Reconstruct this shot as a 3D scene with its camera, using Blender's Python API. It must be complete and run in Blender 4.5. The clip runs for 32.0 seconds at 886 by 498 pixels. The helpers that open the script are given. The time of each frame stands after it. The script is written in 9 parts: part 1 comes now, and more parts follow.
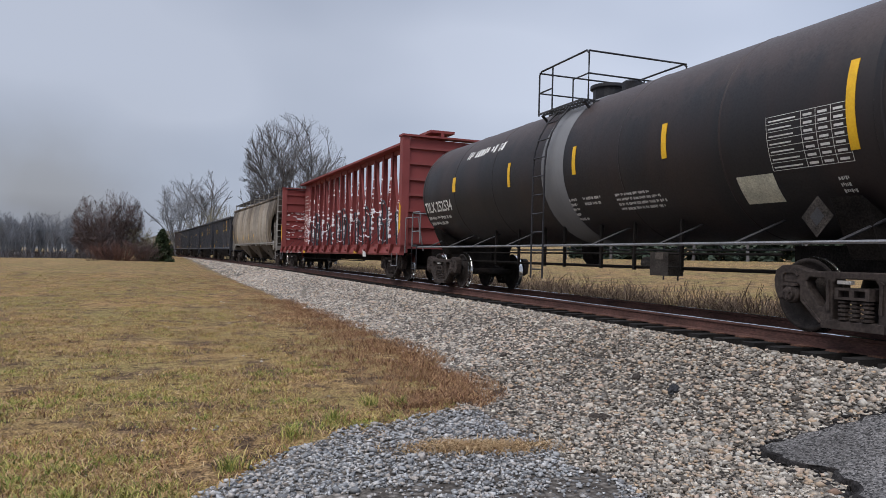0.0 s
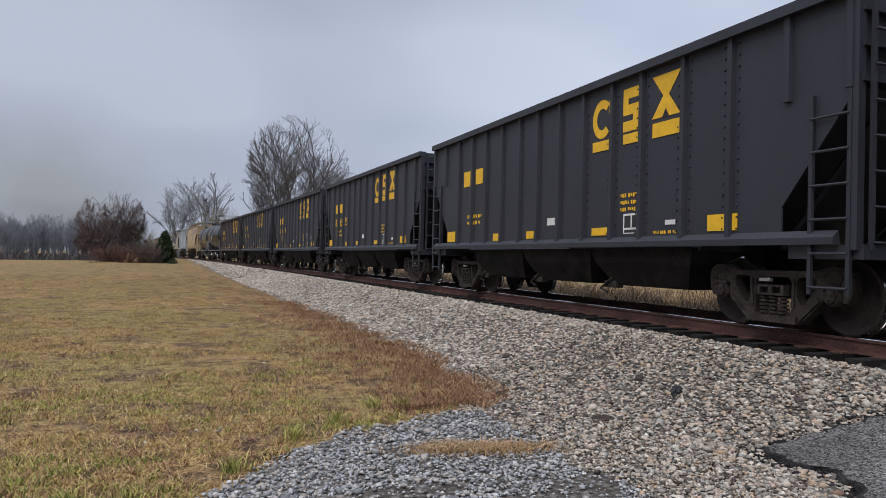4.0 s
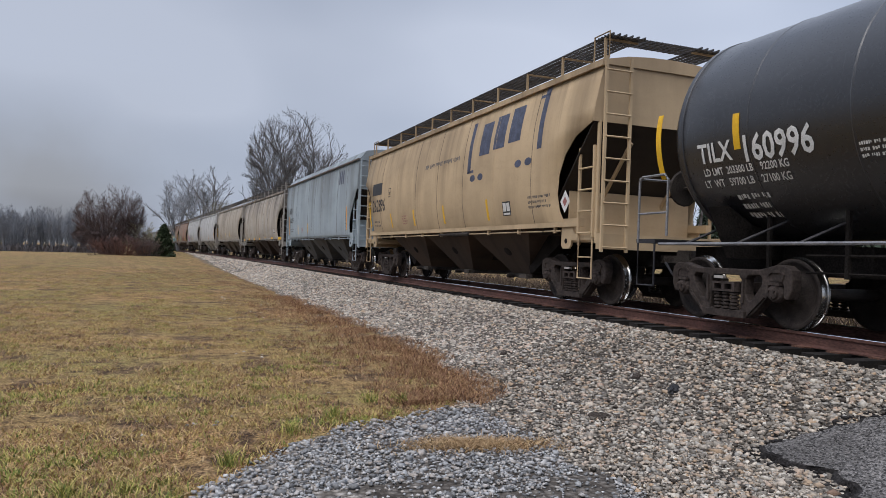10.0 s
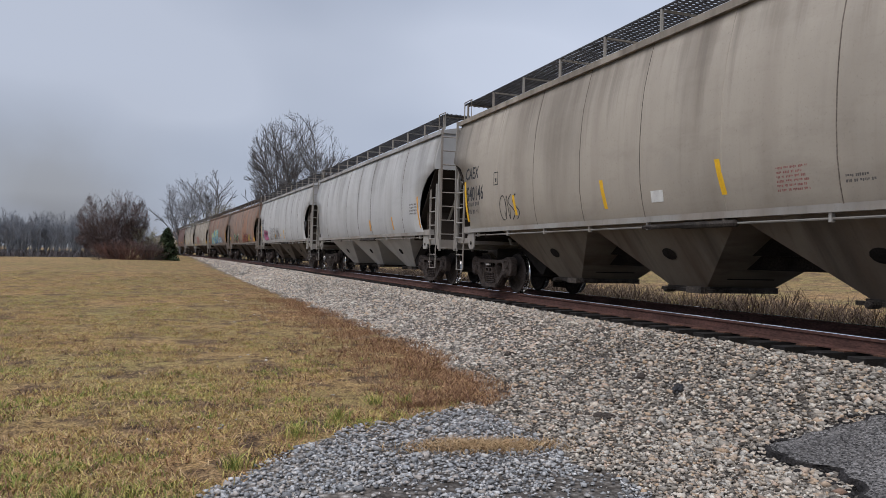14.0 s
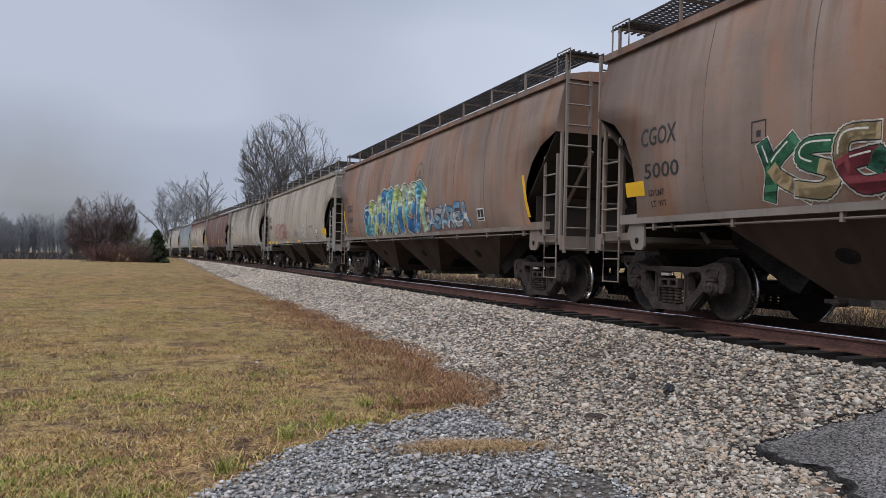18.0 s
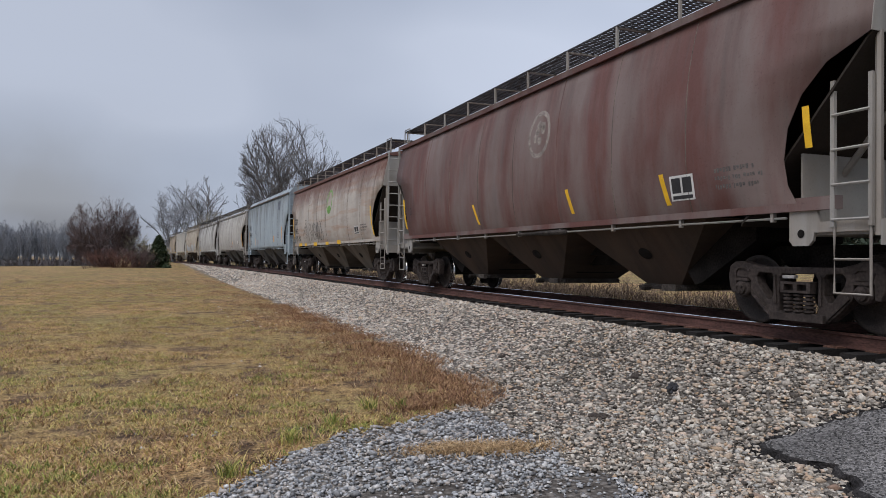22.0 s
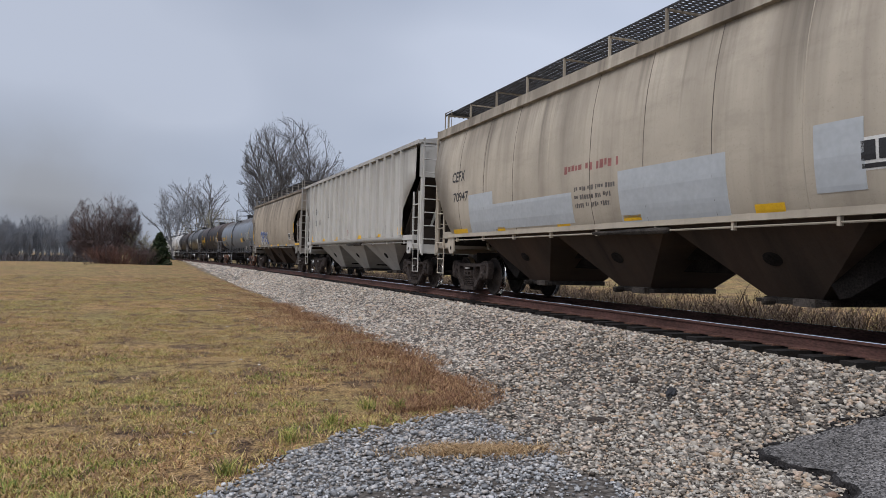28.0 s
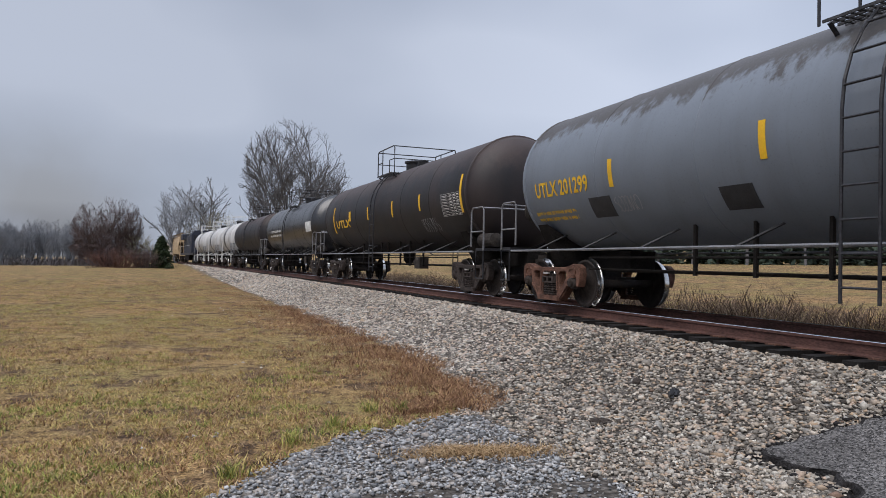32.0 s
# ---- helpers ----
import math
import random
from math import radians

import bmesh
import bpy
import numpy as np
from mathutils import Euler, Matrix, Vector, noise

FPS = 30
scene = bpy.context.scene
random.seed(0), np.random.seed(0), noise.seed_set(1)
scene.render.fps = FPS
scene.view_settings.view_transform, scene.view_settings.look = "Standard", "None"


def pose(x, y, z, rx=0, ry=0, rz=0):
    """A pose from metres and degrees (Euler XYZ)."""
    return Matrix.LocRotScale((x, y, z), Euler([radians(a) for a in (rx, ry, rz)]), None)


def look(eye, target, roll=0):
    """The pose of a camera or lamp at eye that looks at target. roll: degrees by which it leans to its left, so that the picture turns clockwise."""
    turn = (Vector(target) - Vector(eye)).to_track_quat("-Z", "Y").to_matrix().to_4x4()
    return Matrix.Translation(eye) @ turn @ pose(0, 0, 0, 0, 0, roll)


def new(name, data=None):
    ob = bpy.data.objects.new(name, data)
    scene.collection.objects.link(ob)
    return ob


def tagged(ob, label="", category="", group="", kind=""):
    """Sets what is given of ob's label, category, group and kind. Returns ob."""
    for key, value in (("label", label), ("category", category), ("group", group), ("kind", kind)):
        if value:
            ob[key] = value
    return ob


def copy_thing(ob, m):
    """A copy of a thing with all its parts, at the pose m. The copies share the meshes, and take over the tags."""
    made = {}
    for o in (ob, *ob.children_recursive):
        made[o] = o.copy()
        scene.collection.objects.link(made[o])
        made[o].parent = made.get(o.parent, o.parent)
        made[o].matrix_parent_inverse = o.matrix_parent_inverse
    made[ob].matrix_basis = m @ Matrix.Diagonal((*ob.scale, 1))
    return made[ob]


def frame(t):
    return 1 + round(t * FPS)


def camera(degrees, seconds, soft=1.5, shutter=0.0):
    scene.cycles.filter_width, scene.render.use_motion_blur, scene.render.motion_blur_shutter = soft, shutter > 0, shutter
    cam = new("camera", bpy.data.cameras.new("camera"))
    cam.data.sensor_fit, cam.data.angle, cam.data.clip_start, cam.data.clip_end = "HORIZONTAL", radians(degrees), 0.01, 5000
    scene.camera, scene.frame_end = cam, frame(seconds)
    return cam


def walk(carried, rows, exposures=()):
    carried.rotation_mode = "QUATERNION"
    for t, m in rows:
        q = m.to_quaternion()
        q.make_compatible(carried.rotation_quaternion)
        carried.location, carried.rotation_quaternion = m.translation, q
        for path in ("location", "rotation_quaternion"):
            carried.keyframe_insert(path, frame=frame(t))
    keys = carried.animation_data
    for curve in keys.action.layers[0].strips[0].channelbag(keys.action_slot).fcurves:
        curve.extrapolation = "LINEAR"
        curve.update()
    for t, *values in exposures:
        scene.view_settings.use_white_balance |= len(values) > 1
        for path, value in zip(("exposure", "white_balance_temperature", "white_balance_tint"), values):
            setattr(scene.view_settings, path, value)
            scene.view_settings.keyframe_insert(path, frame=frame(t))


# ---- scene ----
# The eye stands beside the line; the near rail's head is z = 0, y runs along the track, x to its right.
EYE_X, EYE_Y, EYE_Z = 0.0, 0.0, 0.8
cam = camera(62.71, 32.0, soft=0.6, shutter=0.0)
walk(cam, [
    (0, pose(EYE_X, EYE_Y, EYE_Z, 90.669, -1.493, -19.756)),
    (0.5, pose(EYE_X, EYE_Y, EYE_Z, 90.670, -1.451, -19.750)),
    (1, pose(EYE_X, EYE_Y, EYE_Z, 90.691, -1.429, -19.733)),
    (1.5, pose(EYE_X, EYE_Y, EYE_Z, 90.697, -1.370, -19.692)),
    (2, pose(EYE_X, EYE_Y, EYE_Z, 90.728, -1.356, -19.621)),
    (2.5, pose(EYE_X, EYE_Y, EYE_Z, 90.750, -1.278, -19.621)),
    (3, pose(EYE_X, EYE_Y, EYE_Z, 90.750, -1.306, -19.602)),
    (3.5, pose(EYE_X, EYE_Y, EYE_Z, 90.757, -1.361, -19.585)),
    (4.5, pose(EYE_X, EYE_Y, EYE_Z, 90.789, -1.432, -19.536)),
    (5.5, pose(EYE_X, EYE_Y, EYE_Z, 90.821, -1.503, -19.487)),
    (6, pose(EYE_X, EYE_Y, EYE_Z, 90.862, -1.451, -19.681)),
    (6.5, pose(EYE_X, EYE_Y, EYE_Z, 90.835, -1.317, -19.683)),
    (7, pose(EYE_X, EYE_Y, EYE_Z, 90.814, -1.132, -19.668)),
    (7.5, pose(EYE_X, EYE_Y, EYE_Z, 90.811, -1.037, -19.799)),
    (8, pose(EYE_X, EYE_Y, EYE_Z, 90.606, -1.007, -19.819)),
    (8.5, pose(EYE_X, EYE_Y, EYE_Z, 90.432, -1.075, -19.800)),
    (9, pose(EYE_X, EYE_Y, EYE_Z, 90.419, -1.265, -19.771)),
    (9.5, pose(EYE_X, EYE_Y, EYE_Z, 90.454, -1.804, -19.707)),
    (10, pose(EYE_X, EYE_Y, EYE_Z, 90.474, -2.025, -19.659)),
    (10.5, pose(EYE_X, EYE_Y, EYE_Z, 90.525, -2.004, -19.554)),
    (11, pose(EYE_X, EYE_Y, EYE_Z, 90.533, -1.947, -19.498)),
    (11.5, pose(EYE_X, EYE_Y, EYE_Z, 90.558, -1.975, -19.456)),
    (12, pose(EYE_X, EYE_Y, EYE_Z, 90.551, -1.933, -19.467)),
    (12.5, pose(EYE_X, EYE_Y, EYE_Z, 90.529, -1.969, -19.452)),
    (13, pose(EYE_X, EYE_Y, EYE_Z, 90.547, -1.767, -19.416)),
    (13.5, pose(EYE_X, EYE_Y, EYE_Z, 90.547, -1.634, -19.389)),
    (14, pose(EYE_X, EYE_Y, EYE_Z, 90.583, -1.503, -19.413)),
    (14.5, pose(EYE_X, EYE_Y, EYE_Z, 90.588, -1.397, -19.401)),
    (15.5, pose(EYE_X, EYE_Y, EYE_Z, 90.613, -1.472, -19.565)),
    (16.5, pose(EYE_X, EYE_Y, EYE_Z, 90.637, -1.546, -19.730)),
    (17, pose(EYE_X, EYE_Y, EYE_Z, 90.699, -1.554, -19.749)),
    (17.5, pose(EYE_X, EYE_Y, EYE_Z, 90.686, -1.447, -19.817)),
    (18, pose(EYE_X, EYE_Y, EYE_Z, 90.707, -1.362, -20.106)),
    (18.5, pose(EYE_X, EYE_Y, EYE_Z, 90.726, -1.537, -20.351)),
    (19, pose(EYE_X, EYE_Y, EYE_Z, 90.695, -1.858, -20.324)),
    (19.5, pose(EYE_X, EYE_Y, EYE_Z, 90.707, -1.761, -20.233)),
    (20, pose(EYE_X, EYE_Y, EYE_Z, 90.749, -1.739, -20.027)),
    (20.5, pose(EYE_X, EYE_Y, EYE_Z, 90.801, -1.037, -19.972)),
    (21, pose(EYE_X, EYE_Y, EYE_Z, 90.829, -0.720, -19.941)),
    (21.5, pose(EYE_X, EYE_Y, EYE_Z, 90.842, -0.641, -19.929)),
    (22, pose(EYE_X, EYE_Y, EYE_Z, 90.829, -0.620, -19.983)),
    (22.5, pose(EYE_X, EYE_Y, EYE_Z, 90.843, -0.600, -20.072)),
    (23, pose(EYE_X, EYE_Y, EYE_Z, 90.954, -0.580, -20.174)),
    (23.5, pose(EYE_X, EYE_Y, EYE_Z, 90.983, -0.707, -20.232)),
    (24, pose(EYE_X, EYE_Y, EYE_Z, 91.011, -0.904, -20.248)),
    (24.5, pose(EYE_X, EYE_Y, EYE_Z, 90.997, -0.804, -20.209)),
    (25, pose(EYE_X, EYE_Y, EYE_Z, 91.011, -0.777, -20.175)),
    (25.5, pose(EYE_X, EYE_Y, EYE_Z, 91.032, -0.919, -20.135)),
    (26.5, pose(EYE_X, EYE_Y, EYE_Z, 91.033, -0.936, -20.076)),
    (27.5, pose(EYE_X, EYE_Y, EYE_Z, 91.034, -0.954, -20.017)),
    (28, pose(EYE_X, EYE_Y, EYE_Z, 90.934, -1.475, -19.920)),
    (28.5, pose(EYE_X, EYE_Y, EYE_Z, 90.951, -1.542, -19.861)),
    (29, pose(EYE_X, EYE_Y, EYE_Z, 90.923, -1.505, -19.923)),
    (29.5, pose(EYE_X, EYE_Y, EYE_Z, 90.969, -1.464, -19.943)),
    (30, pose(EYE_X, EYE_Y, EYE_Z, 90.991, -1.356, -19.968)),
    (30.5, pose(EYE_X, EYE_Y, EYE_Z, 91.004, -1.290, -19.941)),
    (31, pose(EYE_X, EYE_Y, EYE_Z, 91.046, -1.242, -19.871)),
    (31.5, pose(EYE_X, EYE_Y, EYE_Z, 91.052, -1.198, -19.852)),
    (32, pose(EYE_X, EYE_Y, EYE_Z, 91.073, -1.148, -19.798)),
])

# ---- light: a bright overcast sky ----
scene.view_settings.exposure = 0.0
world = bpy.data.worlds.new("overcast_sky")
scene.world = world
world.use_nodes = True
wt = world.node_tree
for n in list(wt.nodes):
    wt.nodes.remove(n)
w_out = wt.nodes.new("ShaderNodeOutputWorld")
w_bg = wt.nodes.new("ShaderNodeBackground")
w_sky = wt.nodes.new("ShaderNodeTexSky")
w_sky.sky_type, w_sky.sun_disc = "NISHITA", False
w_sky.sun_elevation, w_sky.sun_rotation = radians(56), radians(231)
w_co = wt.nodes.new("ShaderNodeTexCoord")
w_map = wt.nodes.new("ShaderNodeMapping")
w_map.inputs["Scale"].default_value = (1.0, 1.0, 2.2)
w_n = wt.nodes.new("ShaderNodeTexNoise")
w_n.inputs["Scale"].default_value, w_n.inputs["Detail"].default_value = 1.7, 2.5
w_n.inputs["Roughness"].default_value = 0.48
w_r = wt.nodes.new("ShaderNodeValToRGB")
w_r.color_ramp.elements[0].position, w_r.color_ramp.elements[0].color = 0.36, (3.2, 3.75, 4.95, 1)
w_r.color_ramp.elements[1].position, w_r.color_ramp.elements[1].color = 0.66, (5.65, 6.2, 7.5, 1)
w_mix = wt.nodes.new("ShaderNodeMixRGB")
w_mix.inputs[0].default_value = 0.93
wt.links.new(w_co.outputs["Generated"], w_map.inputs["Vector"])
wt.links.new(w_map.outputs[0], w_n.inputs["Vector"])
wt.links.new(w_n.outputs["Fac"], w_r.inputs[0])
wt.links.new(w_sky.outputs[0], w_mix.inputs[1])
wt.links.new(w_r.outputs[0], w_mix.inputs[2])
w_sep = wt.nodes.new("ShaderNodeSeparateXYZ")
w_lift = wt.nodes.new("ShaderNodeMapRange")
w_lift.inputs["From Min"].default_value, w_lift.inputs["From Max"].default_value = 0.36, 1.0
w_lift.inputs["To Min"].default_value, w_lift.inputs["To Max"].default_value = 1.0, 2.6
w_mul = wt.nodes.new("ShaderNodeVectorMath")
w_mul.operation = "SCALE"
wt.links.new(w_co.outputs["Generated"], w_sep.inputs[0])
wt.links.new(w_sep.outputs["Z"], w_lift.inputs["Value"])
wt.links.new(w_mix.outputs[0], w_mul.inputs[0])
wt.links.new(w_lift.outputs[0], w_mul.inputs["Scale"])
w_side = wt.nodes.new("ShaderNodeMapRange")  # the cloud is thinner over the far side of the line
w_side.inputs["From Min"].default_value, w_side.inputs["From Max"].default_value = 0.15, 0.75
w_side.inputs["To Min"].default_value, w_side.inputs["To Max"].default_value = 1.0, 1.35
wt.links.new(w_sep.outputs["X"], w_side.inputs["Value"])
w_mul2 = wt.nodes.new("ShaderNodeVectorMath")
w_mul2.operation = "SCALE"
wt.links.new(w_mul.outputs[0], w_mul2.inputs[0])
wt.links.new(w_side.outputs[0], w_mul2.inputs["Scale"])
wt.links.new(w_mul2.outputs[0], w_bg.inputs[0])
w_bg.inputs[1].default_value = 0.09
wt.links.new(w_bg.outputs[0], w_out.inputs[0])
sun = new("sun", bpy.data.lights.new("sun", "SUN"))
sun.data.energy, sun.data.angle, sun.data.color = 2.5, radians(50), (1.0, 0.945, 0.905)
sun.matrix_basis = look((-10, -8, 19), (0, 0, 0))

# ---- materials ----
def mat(name, color, rough=0.7, metal=0.0, vary=0.25, scale=3.0, fine=40.0, bump=0.15, stretch=(1, 1, 1), tint=None, spec=0.35, random_vary=0.0):
    """A base colour with broad stains and fine grain, both in object space, and a fine relief."""
    m = bpy.data.materials.new(name)
    m.use_nodes = True
    nt = m.node_tree
    b = nt.nodes["Principled BSDF"]
    b.inputs["Roughness"].default_value, b.inputs["Metallic"].default_value = rough, metal
    b.inputs["Specular IOR Level"].default_value = spec
    co = nt.nodes.new("ShaderNodeTexCoord")
    mp = nt.nodes.new("ShaderNodeMapping")
    mp.inputs["Scale"].default_value = stretch
    nt.links.new(co.outputs["Object"], mp.inputs["Vector"])
    n1 = nt.nodes.new("ShaderNodeTexNoise")
    n1.inputs["Scale"].default_value, n1.inputs["Detail"].default_value = scale, 6.0
    n2 = nt.nodes.new("ShaderNodeTexNoise")
    n2.inputs["Scale"].default_value, n2.inputs["Detail"].default_value = fine, 3.0
    nt.links.new(mp.outputs[0], n1.inputs["Vector"])
    nt.links.new(mp.outputs[0], n2.inputs["Vector"])
    r = nt.nodes.new("ShaderNodeValToRGB")
    dark = [c * (1 - vary) for c in color]
    light = tint or [min(1, c * (1 + vary)) for c in color]
    r.color_ramp.elements[0].position, r.color_ramp.elements[0].color = 0.3, (*dark, 1)
    r.color_ramp.elements[1].position, r.color_ramp.elements[1].color = 0.7, (*light, 1)
    nt.links.new(n1.outputs["Fac"], r.inputs[0])
    mx = nt.nodes.new("ShaderNodeMixRGB")
    mx.blend_type = "OVERLAY"
    mx.inputs[0].default_value = min(0.9, vary * 1.6)
    grain = nt.nodes.new("ShaderNodeMapRange")
    grain.inputs["From Min"].default_value, grain.inputs["From Max"].default_value = 0.22, 0.78
    nt.links.new(n2.outputs["Fac"], grain.inputs["Value"])
    nt.links.new(r.outputs[0], mx.inputs[1])
    nt.links.new(grain.outputs[0], mx.inputs[2])
    last = mx.outputs[0]
    if random_vary:
        oi = nt.nodes.new("ShaderNodeObjectInfo")
        hs = nt.nodes.new("ShaderNodeHueSaturation")
        ml = nt.nodes.new("ShaderNodeMapRange")
        ml.inputs["To Min"].default_value, ml.inputs["To Max"].default_value = 1 - random_vary, 1 + random_vary
        nt.links.new(oi.outputs["Random"], ml.inputs["Value"])
        nt.links.new(ml.outputs[0], hs.inputs["Value"])
        nt.links.new(last, hs.inputs["Color"])
        last = hs.outputs[0]
    nt.links.new(last, b.inputs["Base Color"])
    if bump:
        bp = nt.nodes.new("ShaderNodeBump")
        bp.inputs["Strength"].default_value, bp.inputs["Distance"].default_value = bump, 0.01
        nt.links.new(n2.outputs["Fac"], bp.inputs["Height"])
        nt.links.new(bp.outputs[0], b.inputs["Normal"])
    return m


def weathered(name, color, streak, streak_amount=0.5, rust=None, rust_amount=0.0, rough=0.6, runs=0.0, blotch=0.7, cap=None, spec=0.3, seed=0.0, bands=0.0):
    """Freight-car paint: grime that has run down the sides in streaks, rust blotches, fine grain."""
    m = bpy.data.materials.new(name)
    m.use_nodes = True
    nt = m.node_tree
    b = nt.nodes["Principled BSDF"]
    b.inputs["Specular IOR Level"].default_value = spec
    co = nt.nodes.new("ShaderNodeTexCoord")

    oi = nt.nodes.new("ShaderNodeObjectInfo")
    shift = nt.nodes.new("ShaderNodeVectorMath")
    shift.operation = "MULTIPLY_ADD"
    nt.links.new(oi.outputs["Random"], shift.inputs[0])
    shift.inputs[1].default_value = (41.0, 0.0, 17.0)
    nt.links.new(co.outputs["Object"], shift.inputs[2])

    def noise_of(stretch, scale, detail=5.0, rough_=0.55):
        mp = nt.nodes.new("ShaderNodeMapping")
        mp.inputs["Scale"].default_value = stretch
        mp.inputs["Location"].default_value = (seed * 3.7, seed * 1.3, seed * 2.1)
        nt.links.new(shift.outputs[0], mp.inputs["Vector"])
        n = nt.nodes.new("ShaderNodeTexNoise")
        n.inputs["Scale"].default_value, n.inputs["Detail"].default_value, n.inputs["Roughness"].default_value = scale, detail, rough_
        nt.links.new(mp.outputs[0], n.inputs["Vector"])
        return n.outputs["Fac"]

    def mask(src, lo, hi, amount):
        r = nt.nodes.new("ShaderNodeMapRange")
        r.inputs["From Min"].default_value, r.inputs["From Max"].default_value = lo, hi
        r.inputs["To Max"].default_value = amount
        nt.links.new(src, r.inputs["Value"])
        return r.outputs[0]

    def over(base, col, fac):
        mx = nt.nodes.new("ShaderNodeMixRGB")
        mx.inputs[2].default_value = (*col, 1)
        nt.links.new(base, mx.inputs[1])
        nt.links.new(fac, mx.inputs[0])
        return mx.outputs[0]

    base = nt.nodes.new("ShaderNodeRGB")
    base.outputs[0].default_value = (*color, 1)
    c = base.outputs[0]
    c = over(c, [v * 0.72 for v in color], mask(noise_of((1, 1, 1), 0.9), 0.42, 0.72, blotch))
    c = over(c, streak, mask(noise_of((0.9, 0.2, 0.10), 2.0, 6.0, 0.55), 0.48, 0.74, streak_amount))
    c = over(c, [v * 0.6 for v in streak], mask(noise_of((5.0, 0.4, 0.22), 1.7, 5.0), 0.56, 0.78, streak_amount * 0.45))
    if rust:
        c = over(c, rust, mask(noise_of((0.85, 0.4, 0.22), 1.3, 6.0), 0.44, 0.64, rust_amount))
        c = over(c, [v * 0.55 for v in rust], mask(noise_of((2.2, 0.5, 0.3), 1.8, 6.0), 0.55, 0.7, rust_amount * 0.8))
    if rust and bands:
        # rust that has bled through along the inner stiffeners
        c = over(c, rust, mask(noise_of((0.25, 0.3, 2.6), 1.6, 6.0, 0.6), 0.5, 0.66, bands))
    if runs:
        # dirt washed down from the roof: long tongues, thick at their head and thinning as they run
        sp = nt.nodes.new("ShaderNodeSeparateXYZ")
        nt.links.new(co.outputs["Object"], sp.inputs[0])
        head = mask(sp.outputs["Z"], 1.5, 4.2, 0.3)
        for st, sc, lo, hi in (((0.55, 0.2, 0.035), 1.5, 0.66, 0.92), ((2.6, 0.3, 0.05), 1.3, 0.76, 0.95)):
            ad = nt.nodes.new("ShaderNodeMath")
            ad.operation = "ADD"
            nt.links.new(noise_of(st, sc, 6.0, 0.6), ad.inputs[0])
            nt.links.new(head, ad.inputs[1])
            c = over(c, [v * 0.55 for v in streak], mask(ad.outputs[0], lo, hi, runs))
        c = over(c, [v * 0.8 for v in streak], mask(noise_of((0.22, 0.2, 0.7), 3.0, 7.0, 0.7), 0.52, 0.75, runs * 0.45))
        # brake dust and soot thrown up at the ends of the car
        far_out = nt.nodes.new("ShaderNodeMath")
        far_out.operation = "ABSOLUTE"
        nt.links.new(sp.outputs["X"], far_out.inputs[0])
        ad = nt.nodes.new("ShaderNodeMath")
        ad.operation = "ADD"
        nt.links.new(noise_of((1.6, 0.3, 0.12), 1.8, 6.0, 0.6), ad.inputs[0])
        nt.links.new(mask(far_out.outputs[0], 5.4, 7.9, 0.42), ad.inputs[1])
        c = over(c, [v * 0.5 for v in streak], mask(ad.outputs[0], 0.68, 0.98, max(0.0, min(0.85, runs * 1.4 - 0.55))))
    if cap:
        # grime on the crown of a tank, ragged where the rain has eaten into it
        sz = nt.nodes.new("ShaderNodeSeparateXYZ")
        nt.links.new(co.outputs["Object"], sz.inputs[0])
        ad = nt.nodes.new("ShaderNodeMath")
        ad.operation = "MULTIPLY_ADD"
        nt.links.new(noise_of((1.7, 1.2, 1.2), 1.7, 9.0, 0.72), ad.inputs[0])
        ad.inputs[1].default_value = 1.5
        nt.links.new(sz.outputs["Z"], ad.inputs[2])
        soft_edge = cap[2] if len(cap) > 2 else 0.18
        c = over(c, cap[1], mask(ad.outputs[0], cap[0] + 0.79 - soft_edge / 2, cap[0] + 0.79 + soft_edge / 2, 0.92))
    fine = noise_of((1, 1, 1), 34.0, 3.0)
    c = over(c, [v * 0.45 for v in color], mask(fine, 0.6, 0.85, 0.5))
    nt.links.new(c, b.inputs["Base Color"])
    rr = nt.nodes.new("ShaderNodeMapRange")
    rr.inputs["To Min"].default_value, rr.inputs["To Max"].default_value = rough - 0.12, rough + 0.22
    nt.links.new(fine, rr.inputs["Value"])
    nt.links.new(rr.outputs[0], b.inputs["Roughness"])
    bp = nt.nodes.new("ShaderNodeBump")
    bp.inputs["Strength"].default_value, bp.inputs["Distance"].default_value = 0.3, 0.03
    nt.links.new(noise_of((1, 1, 0.6), 1.6, 2.0), bp.inputs["Height"])
    nt.links.new(bp.outputs[0], b.inputs["Normal"])
    return m


M_STEEL = mat("grimy_steel", (0.042, 0.036, 0.032), 0.8, 0.15, 0.55, 4, 50, spec=0.2)
M_FRAME = mat("cast_side_frame", (0.046, 0.036, 0.032), 0.8, 0.0, 0.35, 5, 25, spec=0.25)
M_RUSTY = mat("rusty_casting", (0.13, 0.065, 0.045), 0.85, 0.0, 0.5, 5, 60)
M_WHEEL = mat("wheel_steel", (0.036, 0.029, 0.026), 0.75, 0.0, 0.45, 6, 70, spec=0.25)
M_WORN = mat("bare_worn_steel", (0.42, 0.40, 0.38), 0.5, 0.3, 0.3, 8, 60)
M_TREAD = mat("polished_tread", (0.55, 0.54, 0.52), 0.25, 1.0, 0.1, 6, 70, 0.05)
M_BLACK = mat("black_paint", (0.022, 0.022, 0.026), 0.5, 0.0, 0.4, 3, 40)
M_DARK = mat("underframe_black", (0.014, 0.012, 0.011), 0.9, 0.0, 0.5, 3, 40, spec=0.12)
M_YELLOW = mat("reflector_yellow", (0.72, 0.42, 0.02), 0.5, 0.0, 0.1, 6, 60, 0.05)
